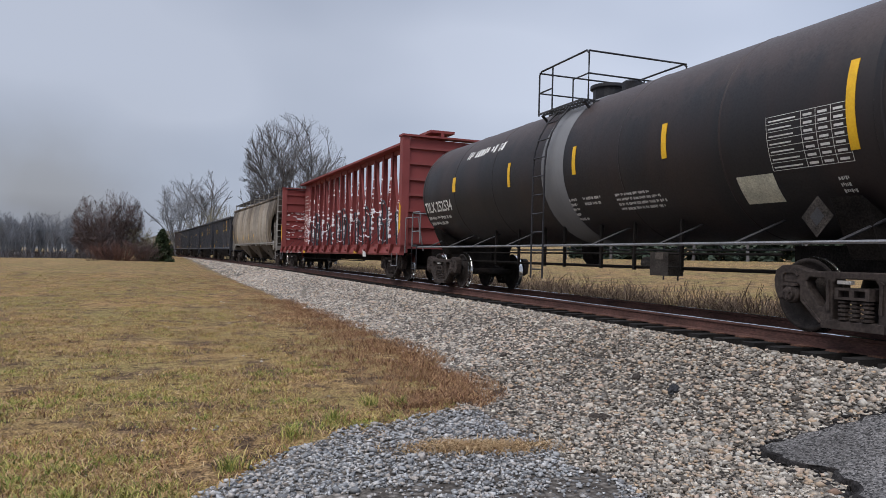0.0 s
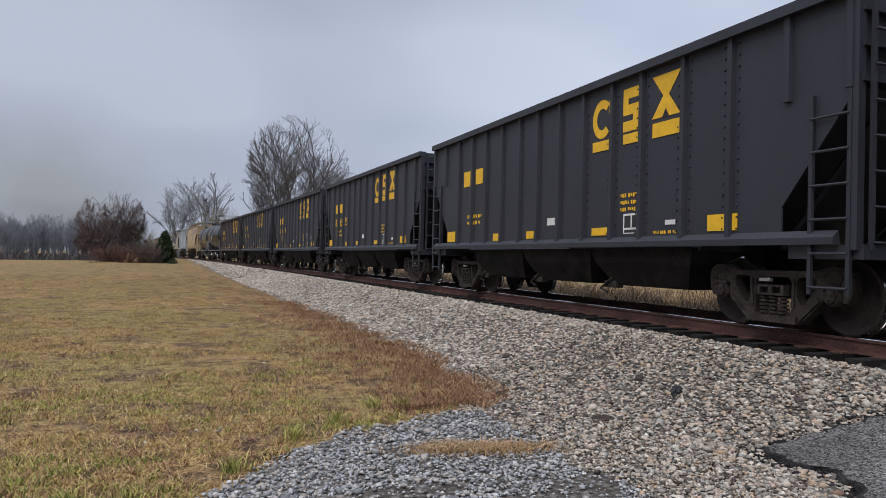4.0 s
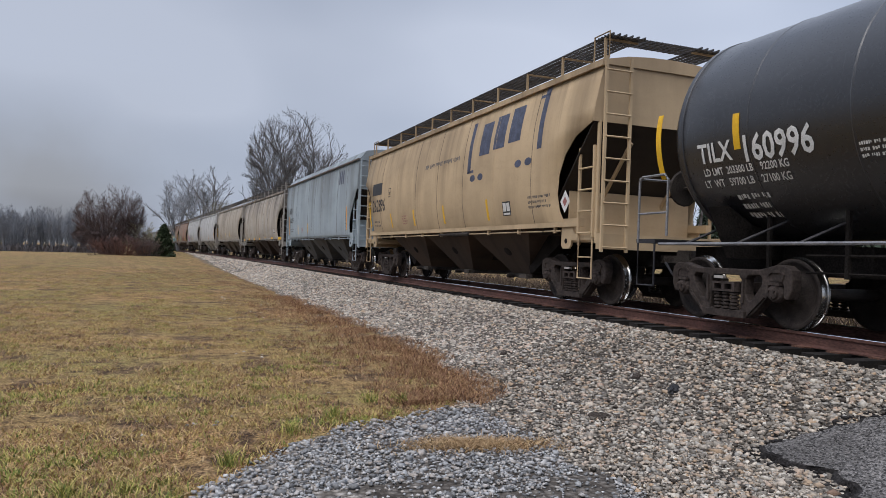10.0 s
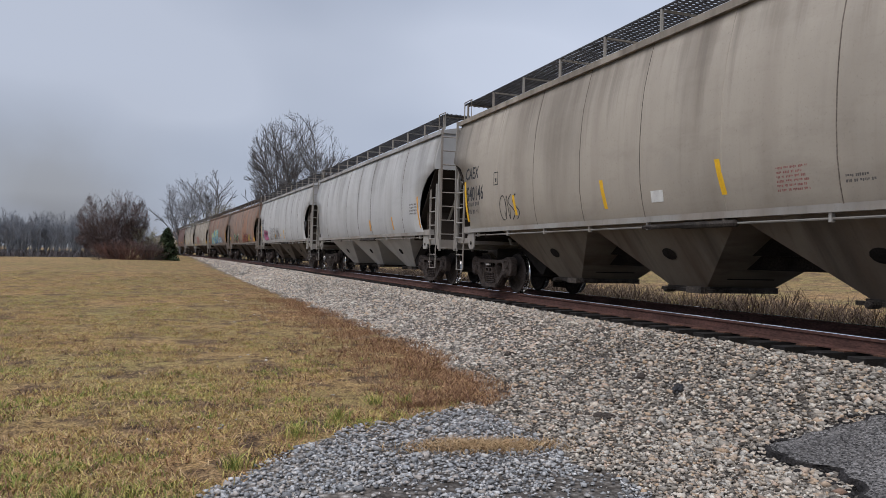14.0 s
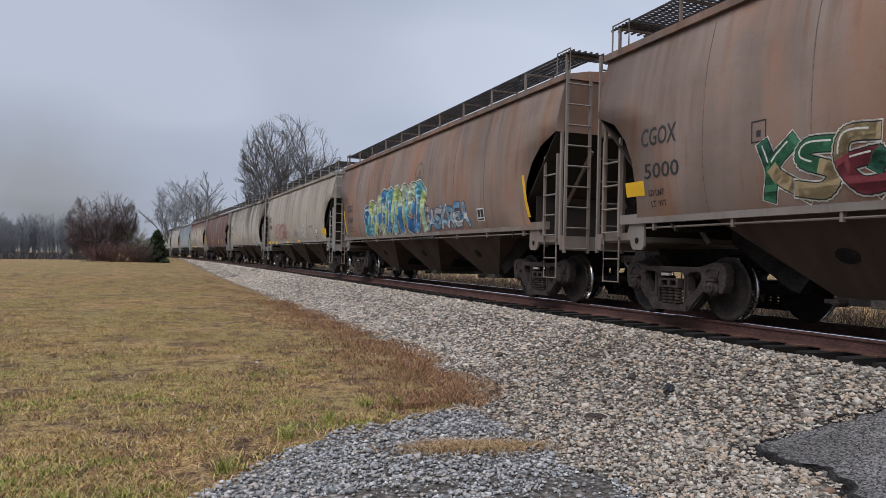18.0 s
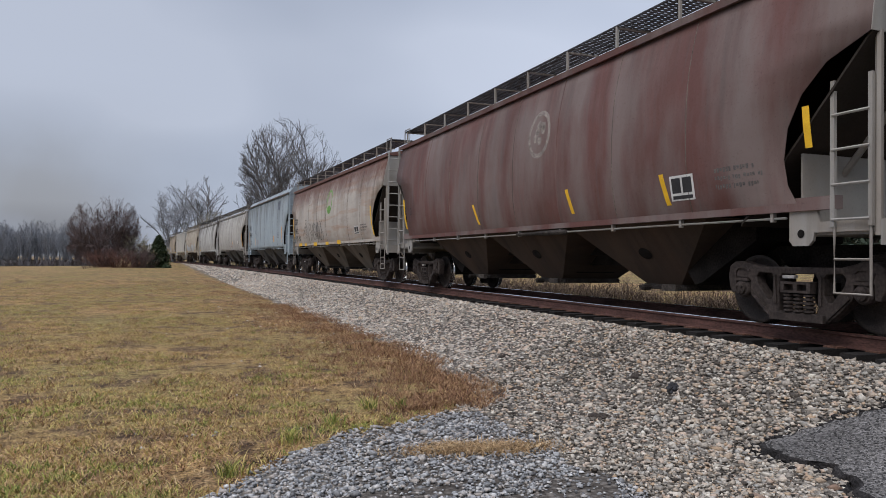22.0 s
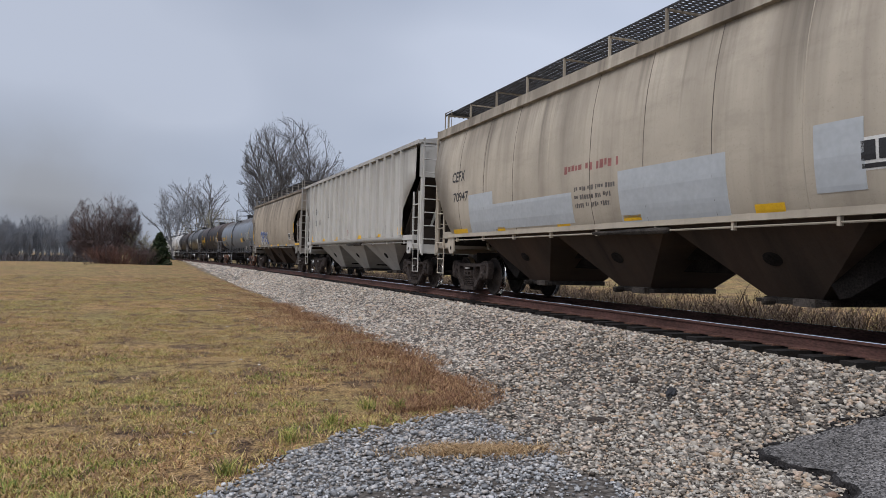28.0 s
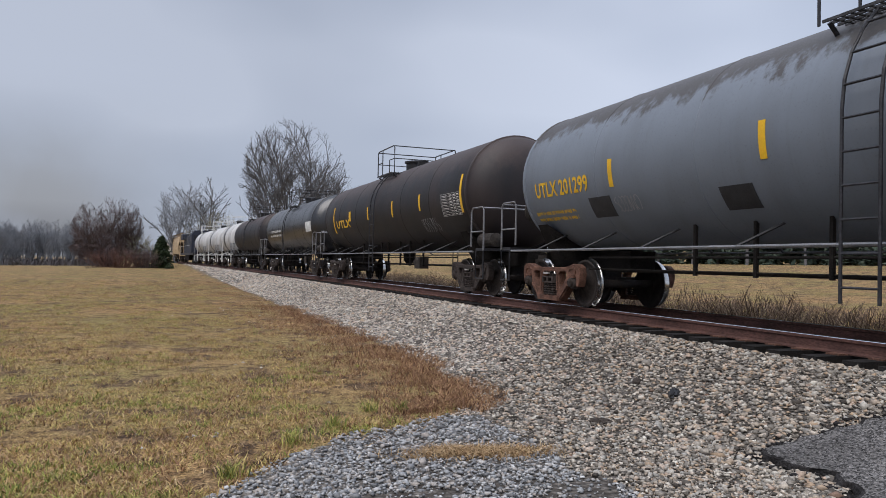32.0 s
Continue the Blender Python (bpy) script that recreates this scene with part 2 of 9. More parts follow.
M_WHITE = mat("stencil_white", (0.62, 0.62, 0.6), 0.6, 0.0, 0.15, 6, 60, 0.05)
M_INK = mat("stencil_black", (0.03, 0.03, 0.033), 0.6, 0.0, 0.2, 6, 60, 0.05)
M_REDINK = mat("stencil_red", (0.28, 0.11, 0.10), 0.6, 0.0, 0.2, 6, 60, 0.05)
M_GRATE = mat("walkway_grating", (0.06, 0.06, 0.065), 0.7, 0.3, 0.4, 5, 60)
M_RAILSIDE = mat("rail_rust", (0.095, 0.046, 0.037), 0.8, 0.0, 0.35, 6, 60, 0.2, (1, 0.3, 1))
M_RAILTOP = mat("rail_head", (0.72, 0.72, 0.74), 0.12, 1.0, 0.08, 6, 70, 0.02, (4, 0.2, 4))
M_TIE = mat("tie_wood", (0.014, 0.012, 0.011), 0.9, 0.0, 0.5, 4, 40, 0.5, (1, 1, 6), random_vary=0.3)
M_TAR = mat("broken_asphalt", (0.024, 0.022, 0.022), 0.9, 0.0, 0.5, 6, 60, 1.0, spec=0.15)
M_SEAM = mat("grimy_seam", (0.11, 0.09, 0.075), 0.85, 0.0, 0.45, 1.5, 40, 0.1)

# ---- small mesh tools ----
def shade(ob, smooth=True):
    if smooth:
        ob.data.polygons.foreach_set("use_smooth", [True] * len(ob.data.polygons))
    return ob


def mesh_of(name, verts, faces, materials=()):
    me = bpy.data.meshes.new(name)
    me.from_pydata([tuple(v) for v in verts], [], [tuple(f) for f in faces])
    for m in materials:
        me.materials.append(m)
    return me


class Build:
    """Collects prisms, boxes, tubes and lathes into one mesh."""

    def __init__(self):
        self.v, self.f = [], []

    def add(self, verts, faces):
        n = len(self.v)
        self.v += [tuple(p) for p in verts]
        self.f += [tuple(i + n for i in q) for q in faces]
        return self

    def box(self, x0, x1, y0, y1, z0, z1):
        v = [(x, y, z) for x in (x0, x1) for y in (y0, y1) for z in (z0, z1)]
        return self.add(v, [(0, 1, 3, 2), (4, 6, 7, 5), (0, 4, 5, 1), (2, 3, 7, 6), (0, 2, 6, 4), (1, 5, 7, 3)])

    def prism(self, poly, y0, y1, axis="y"):
        """poly in (x, z), extruded along y; or in (y, z) along x with axis='x'; or in (x, y) along z."""
        n = len(poly)
        put = {"y": lambda a, b, c: (a, c, b), "x": lambda a, b, c: (c, a, b), "z": lambda a, b, c: (a, b, c)}[axis]
        v = [put(a, b, y0) for a, b in poly] + [put(a, b, y1) for a, b in poly]
        f = [tuple(range(n)), tuple(range(2 * n - 1, n - 1, -1))]
        f += [(i, i + n, (i + 1) % n + n, (i + 1) % n) for i in range(n)]
        return self.add(v, f)

    def tube(self, path, r, n=6):
        pts = [Vector(p) for p in path]
        rings = []
        for i, p in enumerate(pts):
            d = ((pts[min(i + 1, len(pts) - 1)] - p).normalized() + (p - pts[max(i - 1, 0)]).normalized())
            d = d.normalized() if d.length > 1e-6 else Vector((0, 0, 1))
            a = d.cross(Vector((0, 0, 1)) if abs(d.z) < 0.9 else Vector((1, 0, 0))).normalized()
            b = d.cross(a)
            rings.append([p + (a * math.cos(2 * math.pi * k / n) + b * math.sin(2 * math.pi * k / n)) * r for k in range(n)])
        v = [q for ring in rings for q in ring]
        f = [(i * n + k, i * n + (k + 1) % n, (i + 1) * n + (k + 1) % n, (i + 1) * n + k) for i in range(len(pts) - 1) for k in range(n)]
        f += [tuple(range(n - 1, -1, -1)), tuple(range((len(pts) - 1) * n, len(pts) * n))]
        return self.add(v, f)

    def lathe(self, profile, centre, axis="y", n=24):
        """profile: (along, radius) pairs round an axis through centre."""
        v, f = [], []
        for a, r in profile:
            for k in range(n):
                c, s = r * math.cos(2 * math.pi * k / n), r * math.sin(2 * math.pi * k / n)
                v.append({"y": (c, a, s), "x": (a, c, s), "z": (c, s, a)}[axis])
        v = [(p[0] + centre[0], p[1] + centre[1], p[2] + centre[2]) for p in v]
        for i in range(len(profile) - 1):
            f += [(i * n + k, i * n + (k + 1) % n, (i + 1) * n + (k + 1) % n, (i + 1) * n + k) for k in range(n)]
        f += [tuple(range(n)), tuple(range((len(profile) - 1) * n, len(profile) * n))[::-1]]
        return self.add(v, f)

    def mesh(self, name, *materials):
        me = mesh_of(name, self.v, self.f, materials)
        bm = bmesh.new()
        bm.from_mesh(me)
        bmesh.ops.recalc_face_normals(bm, faces=bm.faces)
        bm.to_mesh(me)
        bm.free()
        return me


def part(name, build, material, parent, label="", smooth=False):
    """Links a Build, or a mesh that is there, as one mesh object under a thing or a part."""
    me = build.mesh(name, material) if isinstance(build, Build) else build
    ob = new(name, me)
    ob.parent = parent
    if smooth:
        shade(ob)
        bm = bmesh.new()
        bm.from_mesh(me)
        for e in bm.edges:
            e.smooth = not (len(e.link_faces) == 2 and e.calc_face_angle(0) > 0.7)
        bm.to_mesh(me)
        bm.free()
    return tagged(ob, label)


# ---- the line of the track ----
NEAR_RAIL, GAUGE = 7.4486, 1.505
STEP, S_MIN, S_MAX = 2.0, -700.0, 1400.0


def bend(s):
    """Curvature to the left, easing out with the distance."""
    return 0.0 if s < -20 else max(0.0, 1 / 600.56 - 1.8448e-5 * s)


def line_table():
    rows, fwd, back = {}, None, None
    x, y, a = NEAR_RAIL + GAUGE / 2, 0.0, 0.0
    n_up, n_dn = int(S_MAX / STEP), int(-S_MIN / STEP)
    up = [(x, y, a)]
    for i in range(n_up):
        for _ in range(10):
            h = STEP / 10
            k = bend(i * STEP + _ * h + h / 2)
            am = a + k * h / 2
            x, y, a = x - math.sin(am) * h, y + math.cos(am) * h, a + k * h
        up.append((x, y, a))
    x, y, a = up[0]
    dn = []
    for i in range(n_dn):
        for _ in range(10):
            h = STEP / 10
            k = bend(-i * STEP - _ * h - h / 2)
            am = a - k * h / 2
            x, y, a = x + math.sin(am) * h, y - math.cos(am) * h, a - k * h
        dn.append((x, y, a))
    return np.array(dn[::-1] + up)


LINE = line_table()
LINE_S = np.arange(len(LINE)) * STEP + S_MIN


def on_line(s, off=0.0):
    """Place on the track's centre line at s, off metres to its right, and the heading."""
    x, y, a = (np.interp(s, LINE_S, LINE[:, i]) for i in range(3))
    return x + off * math.cos(a), y + off * math.sin(a), a


def line_x(y):
    return float(np.interp(y, LINE[:, 1], LINE[:, 0]))


# ---- ground: one sheet, from the ballast bed to the horizon ----
def smooth_step(a, b, x):
    t = min(1.0, max(0.0, (x - a) / (b - a)))
    return t * t * (3 - 2 * t)


LAWN = -0.75


def ground_z(x, y):
    d = x - line_x(y)
    n = noise.noise(Vector((x * 0.25, y * 0.25, 0.3))) * 0.05 + noise.noise(Vector((x * 1.3, y * 1.3, 4.0))) * 0.018
    if d < 0:
        bed = smooth_step(-4.1, -1.75, d)
        z = LAWN + (-0.20 - LAWN) * bed + n * (1 - bed) - 0.11 * smooth_step(-1.75, -1.3, d)
        z += 0.12 * smooth_step(25, 70, y) * smooth_step(0, -6, d) * smooth_step(-40, -10, d)
        z -= 1.15 * smooth_step(-8.6, -17.0, x)  # the lawn ends in a low bank over the field
    else:
        z = -0.31 + 0.10 * smooth_step(1.0, 1.6, d) - 0.34 * smooth_step(1.75, 3.6, d) + 0.12 * smooth_step(6, 10, d) + 1.7 * smooth_step(10, 60, d) + 9.0 * smooth_step(55, 260, d) + n * smooth_step(2, 4, d)
    return z


def edge_of_lawn(y):
    """x of the border between lawn and gravel."""
    return float(np.interp(y, [-40, 0, 4.2, 5.0, 5.8, 6.3, 7.0, 7.6, 8.2, 9.9, 12.8, 20.5, 37.7, 71, 135, 400],
                           [-1.5, -0.6, -0.2, 0.35, 0.94, 1.6, 2.7, 3.2, 3.4, 3.5, 3.55, 3.4, 2.85, 1.85, -0.4, -9]))


def dead_grass(off, y):
    """How far the grass has died off, by the distance from the gravel's edge: a reddish belt, and a paler tint up the line."""
    return max(smooth_step(-2.3, -1.1, off) * smooth_step(6.3, 7.8, y), 0.55 * smooth_step(-9, -2.5, off) * smooth_step(22, 45, y)) * (1 - 0.5 * smooth_step(80, 130, y))


def steps(breaks):
    out = [breaks[0][0]]
    for (a, h), (b, _) in zip(breaks, breaks[1:]):
        n = max(1, round((b - a) / h))
        out += [a + (b - a) * (i + 1) / n for i in range(n)]
    return out


def build_ground():
    ds = steps([(-2600, 400), (-600, 120), (-240, 40), (-80, 8), (-36, 1.2), (-12, 0.4), (-9.5, 0.16), (-1.9, 0.1), (-1.1, 0.2), (5, 0.5), (16, 4), (60, 20), (260, 120), (2600, 0)])
    ys = steps([(-2600, 500), (-600, 150), (-60, 12), (-12, 2), (2, 0.16), (22, 0.5), (50, 2.0), (140, 8), (300, 60), (700, 300), (3200, 0)])
    verts, mask, brown, oil_and_gap_shade = [], [], [], []
    for y in ys:
        lx = line_x(y)
        for d in ds:
            x = lx + d
            verts.append((x, y, ground_z(x, y)))
            e = edge_of_lawn(y)
            soft = 0.35 + 0.028 * min(max(y, 0), 60)
            g = smooth_step(-soft, soft, x - e) if d < 0 else 1 - smooth_step(2.2, 4.0, d)
            mask.append(g)
            # oily ballast at the rails, and shade between stones put into the colour
            oil_and_gap_shade.append(max(1 - smooth_step(1.25, 1.75, abs(d)), 0.5 * (1 - smooth_step(26, 120, y)) if d > -7 and d < 1.9 else 0.0))
            # dead, reddish grass in a belt along the gravel, wider up the line
            brown.append(dead_grass(x - e, y) if d < 0 else 0.85 * smooth_step(2.0, 3.0, d) * (1 - smooth_step(6.5, 9.5, d)))
    n = len(ds)
    faces = [(j * n + i, j * n + i + 1, (j + 1) * n + i + 1, (j + 1) * n + i) for j in range(len(ys) - 1) for i in range(n - 1)]
    me = mesh_of("ground", verts, faces, [ground_material()])
    at = me.attributes.new("gravel", "FLOAT", "POINT")
    at.data.foreach_set("value", mask)
    me.attributes.new("oil_and_gap_shade", "FLOAT", "POINT").data.foreach_set("value", oil_and_gap_shade)
    me.attributes.new("dead", "FLOAT", "POINT").data.foreach_set("value", brown)
    ob = shade(new("ground", me))
    return tagged(ob, "winter lawn of yellow and brown grass beside grey gravel", "ground", kind="structure")


def ground_material():
    m = bpy.data.materials.new("lawn_and_gravel")
    m.use_nodes = True
    nt = m.node_tree
    b = nt.nodes["Principled BSDF"]
    b.inputs["Roughness"].default_value, b.inputs["Specular IOR Level"].default_value = 0.95, 0.1
    co = nt.nodes.new("ShaderNodeTexCoord")

    def tex(kind, scale, detail=6.0, vec=None):
        n = nt.nodes.new(kind)
        n.inputs["Scale"].default_value = scale
        if kind == "ShaderNodeTexNoise":
            n.inputs["Detail"].default_value = detail
        nt.links.new(vec or co.outputs["Object"], n.inputs["Vector"])
        return n

    def ramp(src, stops):
        r = nt.nodes.new("ShaderNodeValToRGB")
        els = r.color_ramp.elements
        els[0].position, els[0].color = stops[0][0], (*stops[0][1], 1)
        els[1].position, els[1].color = stops[-1][0], (*stops[-1][1], 1)
        for p, c in stops[1:-1]:
            els.new(p).color = (*c, 1)
        nt.links.new(src, r.inputs[0])
        return r.outputs[0]

    def mix(a, bb, fac, mode="MIX"):
        x = nt.nodes.new("ShaderNodeMixRGB")
        x.blend_type = mode
        for k, v in ((1, a), (2, bb), (0, fac)):
            if isinstance(v, float):
                x.inputs[k].default_value = v
            elif isinstance(v, tuple):
                x.inputs[k].default_value = (*v, 1)
            else:
                nt.links.new(v, x.inputs[k])
        return x.outputs[0]

    broad = tex("ShaderNodeTexNoise", 0.3, 5).outputs["Fac"]
    mid = tex("ShaderNodeTexNoise", 1.5, 8).outputs["Fac"]
    clump = tex("ShaderNodeTexNoise", 6.5, 6).outputs["Fac"]
    fine = tex("ShaderNodeTexNoise", 42.0, 4).outputs["Fac"]
    fm = nt.nodes.new("ShaderNodeMapRange")
    fm.inputs["From Min"].default_value, fm.inputs["From Max"].default_value = 0.3, 0.7
    nt.links.new(fine, fm.inputs["Value"])
    fine = fm.outputs[0]
    grass = ramp(clump, [(0.3, (0.06, 0.042, 0.03)), (0.45, (0.22, 0.16, 0.07)), (0.56, (0.27, 0.215, 0.085)), (0.72, (0.16, 0.15, 0.05))])
    straw = ramp(clump, [(0.3, (0.125, 0.073, 0.043)), (0.5, (0.31, 0.195, 0.09)), (0.7, (0.40, 0.265, 0.135))])
    soil = ramp(clump, [(0.35, (0.07, 0.045, 0.03)), (0.65, (0.19, 0.125, 0.075))])
    rusty = ramp(clump, [(0.32, (0.075, 0.042, 0.032)), (0.5, (0.19, 0.108, 0.068)), (0.68, (0.29, 0.175, 0.095))])
    lawn = mix(grass, straw, ramp(broad, [(0.4, (0, 0, 0)), (0.62, (1, 1, 1))]))
    lawn = mix(lawn, soil, ramp(mid, [(0.40, (0.95, 0.95, 0.95)), (0.50, (0, 0, 0))]))
    dead = nt.nodes.new("ShaderNodeAttribute")
    dead.attribute_name = "dead"
    dm = nt.nodes.new("ShaderNodeMath")
    dm.operation = "MULTIPLY_ADD"
    nt.links.new(mid, dm.inputs[0])
    dm.inputs[1].default_value = 1.9
    nt.links.new(dead.outputs["Fac"], dm.inputs[2])
    lawn = mix(lawn, rusty, ramp(dm.outputs[0], [(1.12, (0, 0, 0)), (1.55, (0.9, 0.9, 0.9))]))
    lawn = mix(lawn, fine, 0.8, "OVERLAY")
    stones = tex("ShaderNodeTexVoronoi", 17.0)
    stone_tone = ramp(stones.outputs["Color"], [(0.0, (0.13, 0.12, 0.11)), (0.5, (0.30, 0.275, 0.25)), (1.0, (0.46, 0.43, 0.40))])
    joint = ramp(stones.outputs["Distance"], [(0.2, (1, 1, 1)), (0.7, (0.3, 0.285, 0.27))])
    gravel = mix(stone_tone, joint, 0.9, "MULTIPLY")
    gravel = mix(gravel, ramp(broad, [(0.35, (0.75, 0.72, 0.7)), (0.65, (1, 1, 1))]), 0.7, "MULTIPLY")
    # near black for the oily bed and the painted shade between stones
    oil_and_gap_shade = nt.nodes.new("ShaderNodeAttribute")
    oil_and_gap_shade.attribute_name = "oil_and_gap_shade"
    gravel = mix(gravel, (0.028, 0.023, 0.02), oil_and_gap_shade.outputs["Fac"])
    at = nt.nodes.new("ShaderNodeAttribute")
    at.attribute_name = "gravel"
    ad = nt.nodes.new("ShaderNodeMath")
    ad.operation = "MULTIPLY_ADD"
    nt.links.new(mid, ad.inputs[0])
    ad.inputs[1].default_value = 0.9
    nt.links.new(at.outputs["Fac"], ad.inputs[2])
    edge = ramp(ad.outputs[0], [(0.86, (0, 0, 0)), (1.0, (1, 1, 1))])
    nt.links.new(mix(lawn, gravel, edge), b.inputs["Base Color"])
    bp = nt.nodes.new("ShaderNodeBump")
    bp.inputs["Strength"].default_value, bp.inputs["Distance"].default_value = 0.7, 0.04
    nt.links.new(mix(fine, joint, edge), bp.inputs["Height"])
    nt.links.new(bp.outputs[0], b.inputs["Normal"])
    return m


def sweep(name, profile, off, s_list, material, parent=None):
    """A profile of (across, up) pairs, swept along the line."""
    v, f, n = [], [], len(profile)
    for s in s_list:
        for a, z in profile:
            x, y, _ = on_line(s, off + a)
            v.append((x, y, z))
    for i in range(len(s_list) - 1):
        f += [(i * n + k, i * n + (k + 1) % n, (i + 1) * n + (k + 1) % n, (i + 1) * n + k) for k in range(n)]
    ob = new(name, mesh_of(name, v, f, [material]))
    ob.parent = parent
    return ob


def build_track():
    track = tagged(new("railway_track"), "single railway track of rusty rails on dark timber ties", "railway track", kind="structure")
    s_list = [S_MIN + 20 + 4 * i for i in range(330)]
    for side in (-1, 1):
        c = side * GAUGE / 2
        rail = sweep("rail", [(-0.07, -0.185), (-0.07, -0.17), (-0.012, -0.15), (-0.012, -0.05), (-0.036, -0.04), (-0.036, -0.006),
                              (0.036, -0.006), (0.036, -0.04), (0.012, -0.05), (0.012, -0.15), (0.07, -0.17), (0.07, -0.185)], c, s_list, M_RAILSIDE, track)
        tagged(rail, "rust-brown steel rail")
        head = sweep("rail_head", [(-0.034, -0.008), (-0.03, 0.0), (0.03, 0.0), (0.034, -0.008)], c, s_list, M_RAILTOP, rail)
        tagged(head, "rail head polished bright by wheels")
    b = Build()
    b.box(-0.11, 0.11, -1.3, 1.3, -0.36, -0.186)
    tie = b.mesh("tie", M_TIE)
    plate = Build().box(-0.09, 0.09, -0.18, 0.18, -0.186, -0.17).mesh("tie_plate", M_RUSTY)
    rng = random.Random(5)
    for i in range(290):
        s = -14 + i * 0.5
        x, y, a = on_line(s)
        ob = new("tie", tie)
        ob.parent = track
        ob.matrix_basis = Matrix.Translation((x + rng.uniform(-0.05, 0.05), y, 0)) @ Matrix.Rotation(a + math.pi / 2 + rng.uniform(-0.02, 0.02), 4, "Z")
        if s < 40:
            for c in (-1, 1):
                pl = new("tie_plate", plate)
                pl.parent = ob
                pl.matrix_basis = Matrix.Translation((0, c * GAUGE / 2, 0))
    far = Build()
    for i in range(900):
        s = 131 + i * 0.5 if i < 450 else -14.5 - (i - 450) * 0.5
        x, y, a = on_line(s)
        c, sn = math.cos(a), math.sin(a)
        far.add([(x + c * p - sn * q, y + sn * p + c * q, z) for p in (-1.3, 1.3) for q in (-0.11, 0.11) for z in (-0.36, -0.19)],
                [(0, 1, 3, 2), (4, 6, 7, 5), (0, 4, 5, 1), (2, 3, 7, 6), (1, 5, 7, 3)])
    part("far_ties", far, M_TIE, track)["kind"] = "stuff"
    return track


build_ground()
build_track()

# ---- running gear, built once and shared by all cars ----
WHEEL_R, AXLE_GAP = 0.457, 1.778


def wheelset_mesh():
    b = Build()
    for s in (-1, 1):
        y = s * (GAUGE / 2)
        b.lathe([(y + s * 0.085, 0.10), (y + s * 0.08, 0.135), (y + s * 0.03, 0.18), (y + s * 0.0, 0.28), (y + s * 0.012, 0.36), (y + s * 0.045, 0.395), (y + s * 0.058, 0.41),
                 (y + s * 0.058, 0.447), (y + s * 0.048, 0.4535), (y + s * 0.03, WHEEL_R - 0.002), (y - s * 0.03, WHEEL_R), (y - s * 0.05, WHEEL_R + 0.012), (y - s * 0.062, WHEEL_R + 0.027),
                 (y - s * 0.075, WHEEL_R + 0.02), (y - s * 0.078, 0.38), (y - s * 0.03, 0.36), (y - s * 0.01, 0.17), (y - s * 0.06, 0.12)], (0, 0, 0), "y", 36)
    b.lathe([(-1.0, 0.075), (-0.6, 0.08), (0.6, 0.08), (1.0, 0.075)], (0, 0, 0), "y", 12)
    me = b.mesh("wheelset", M_WHEEL, M_TREAD)
    for p in me.polygons:
        r = [math.hypot(me.vertices[i].co.x, me.vertices[i].co.z) for i in p.vertices]
        if min(r) > 0.4505 and len(p.vertices) == 4:
            p.material_index = 1
    me.polygons.foreach_set("use_smooth", [len(p.vertices) == 4 for p in me.polygons])
    return me


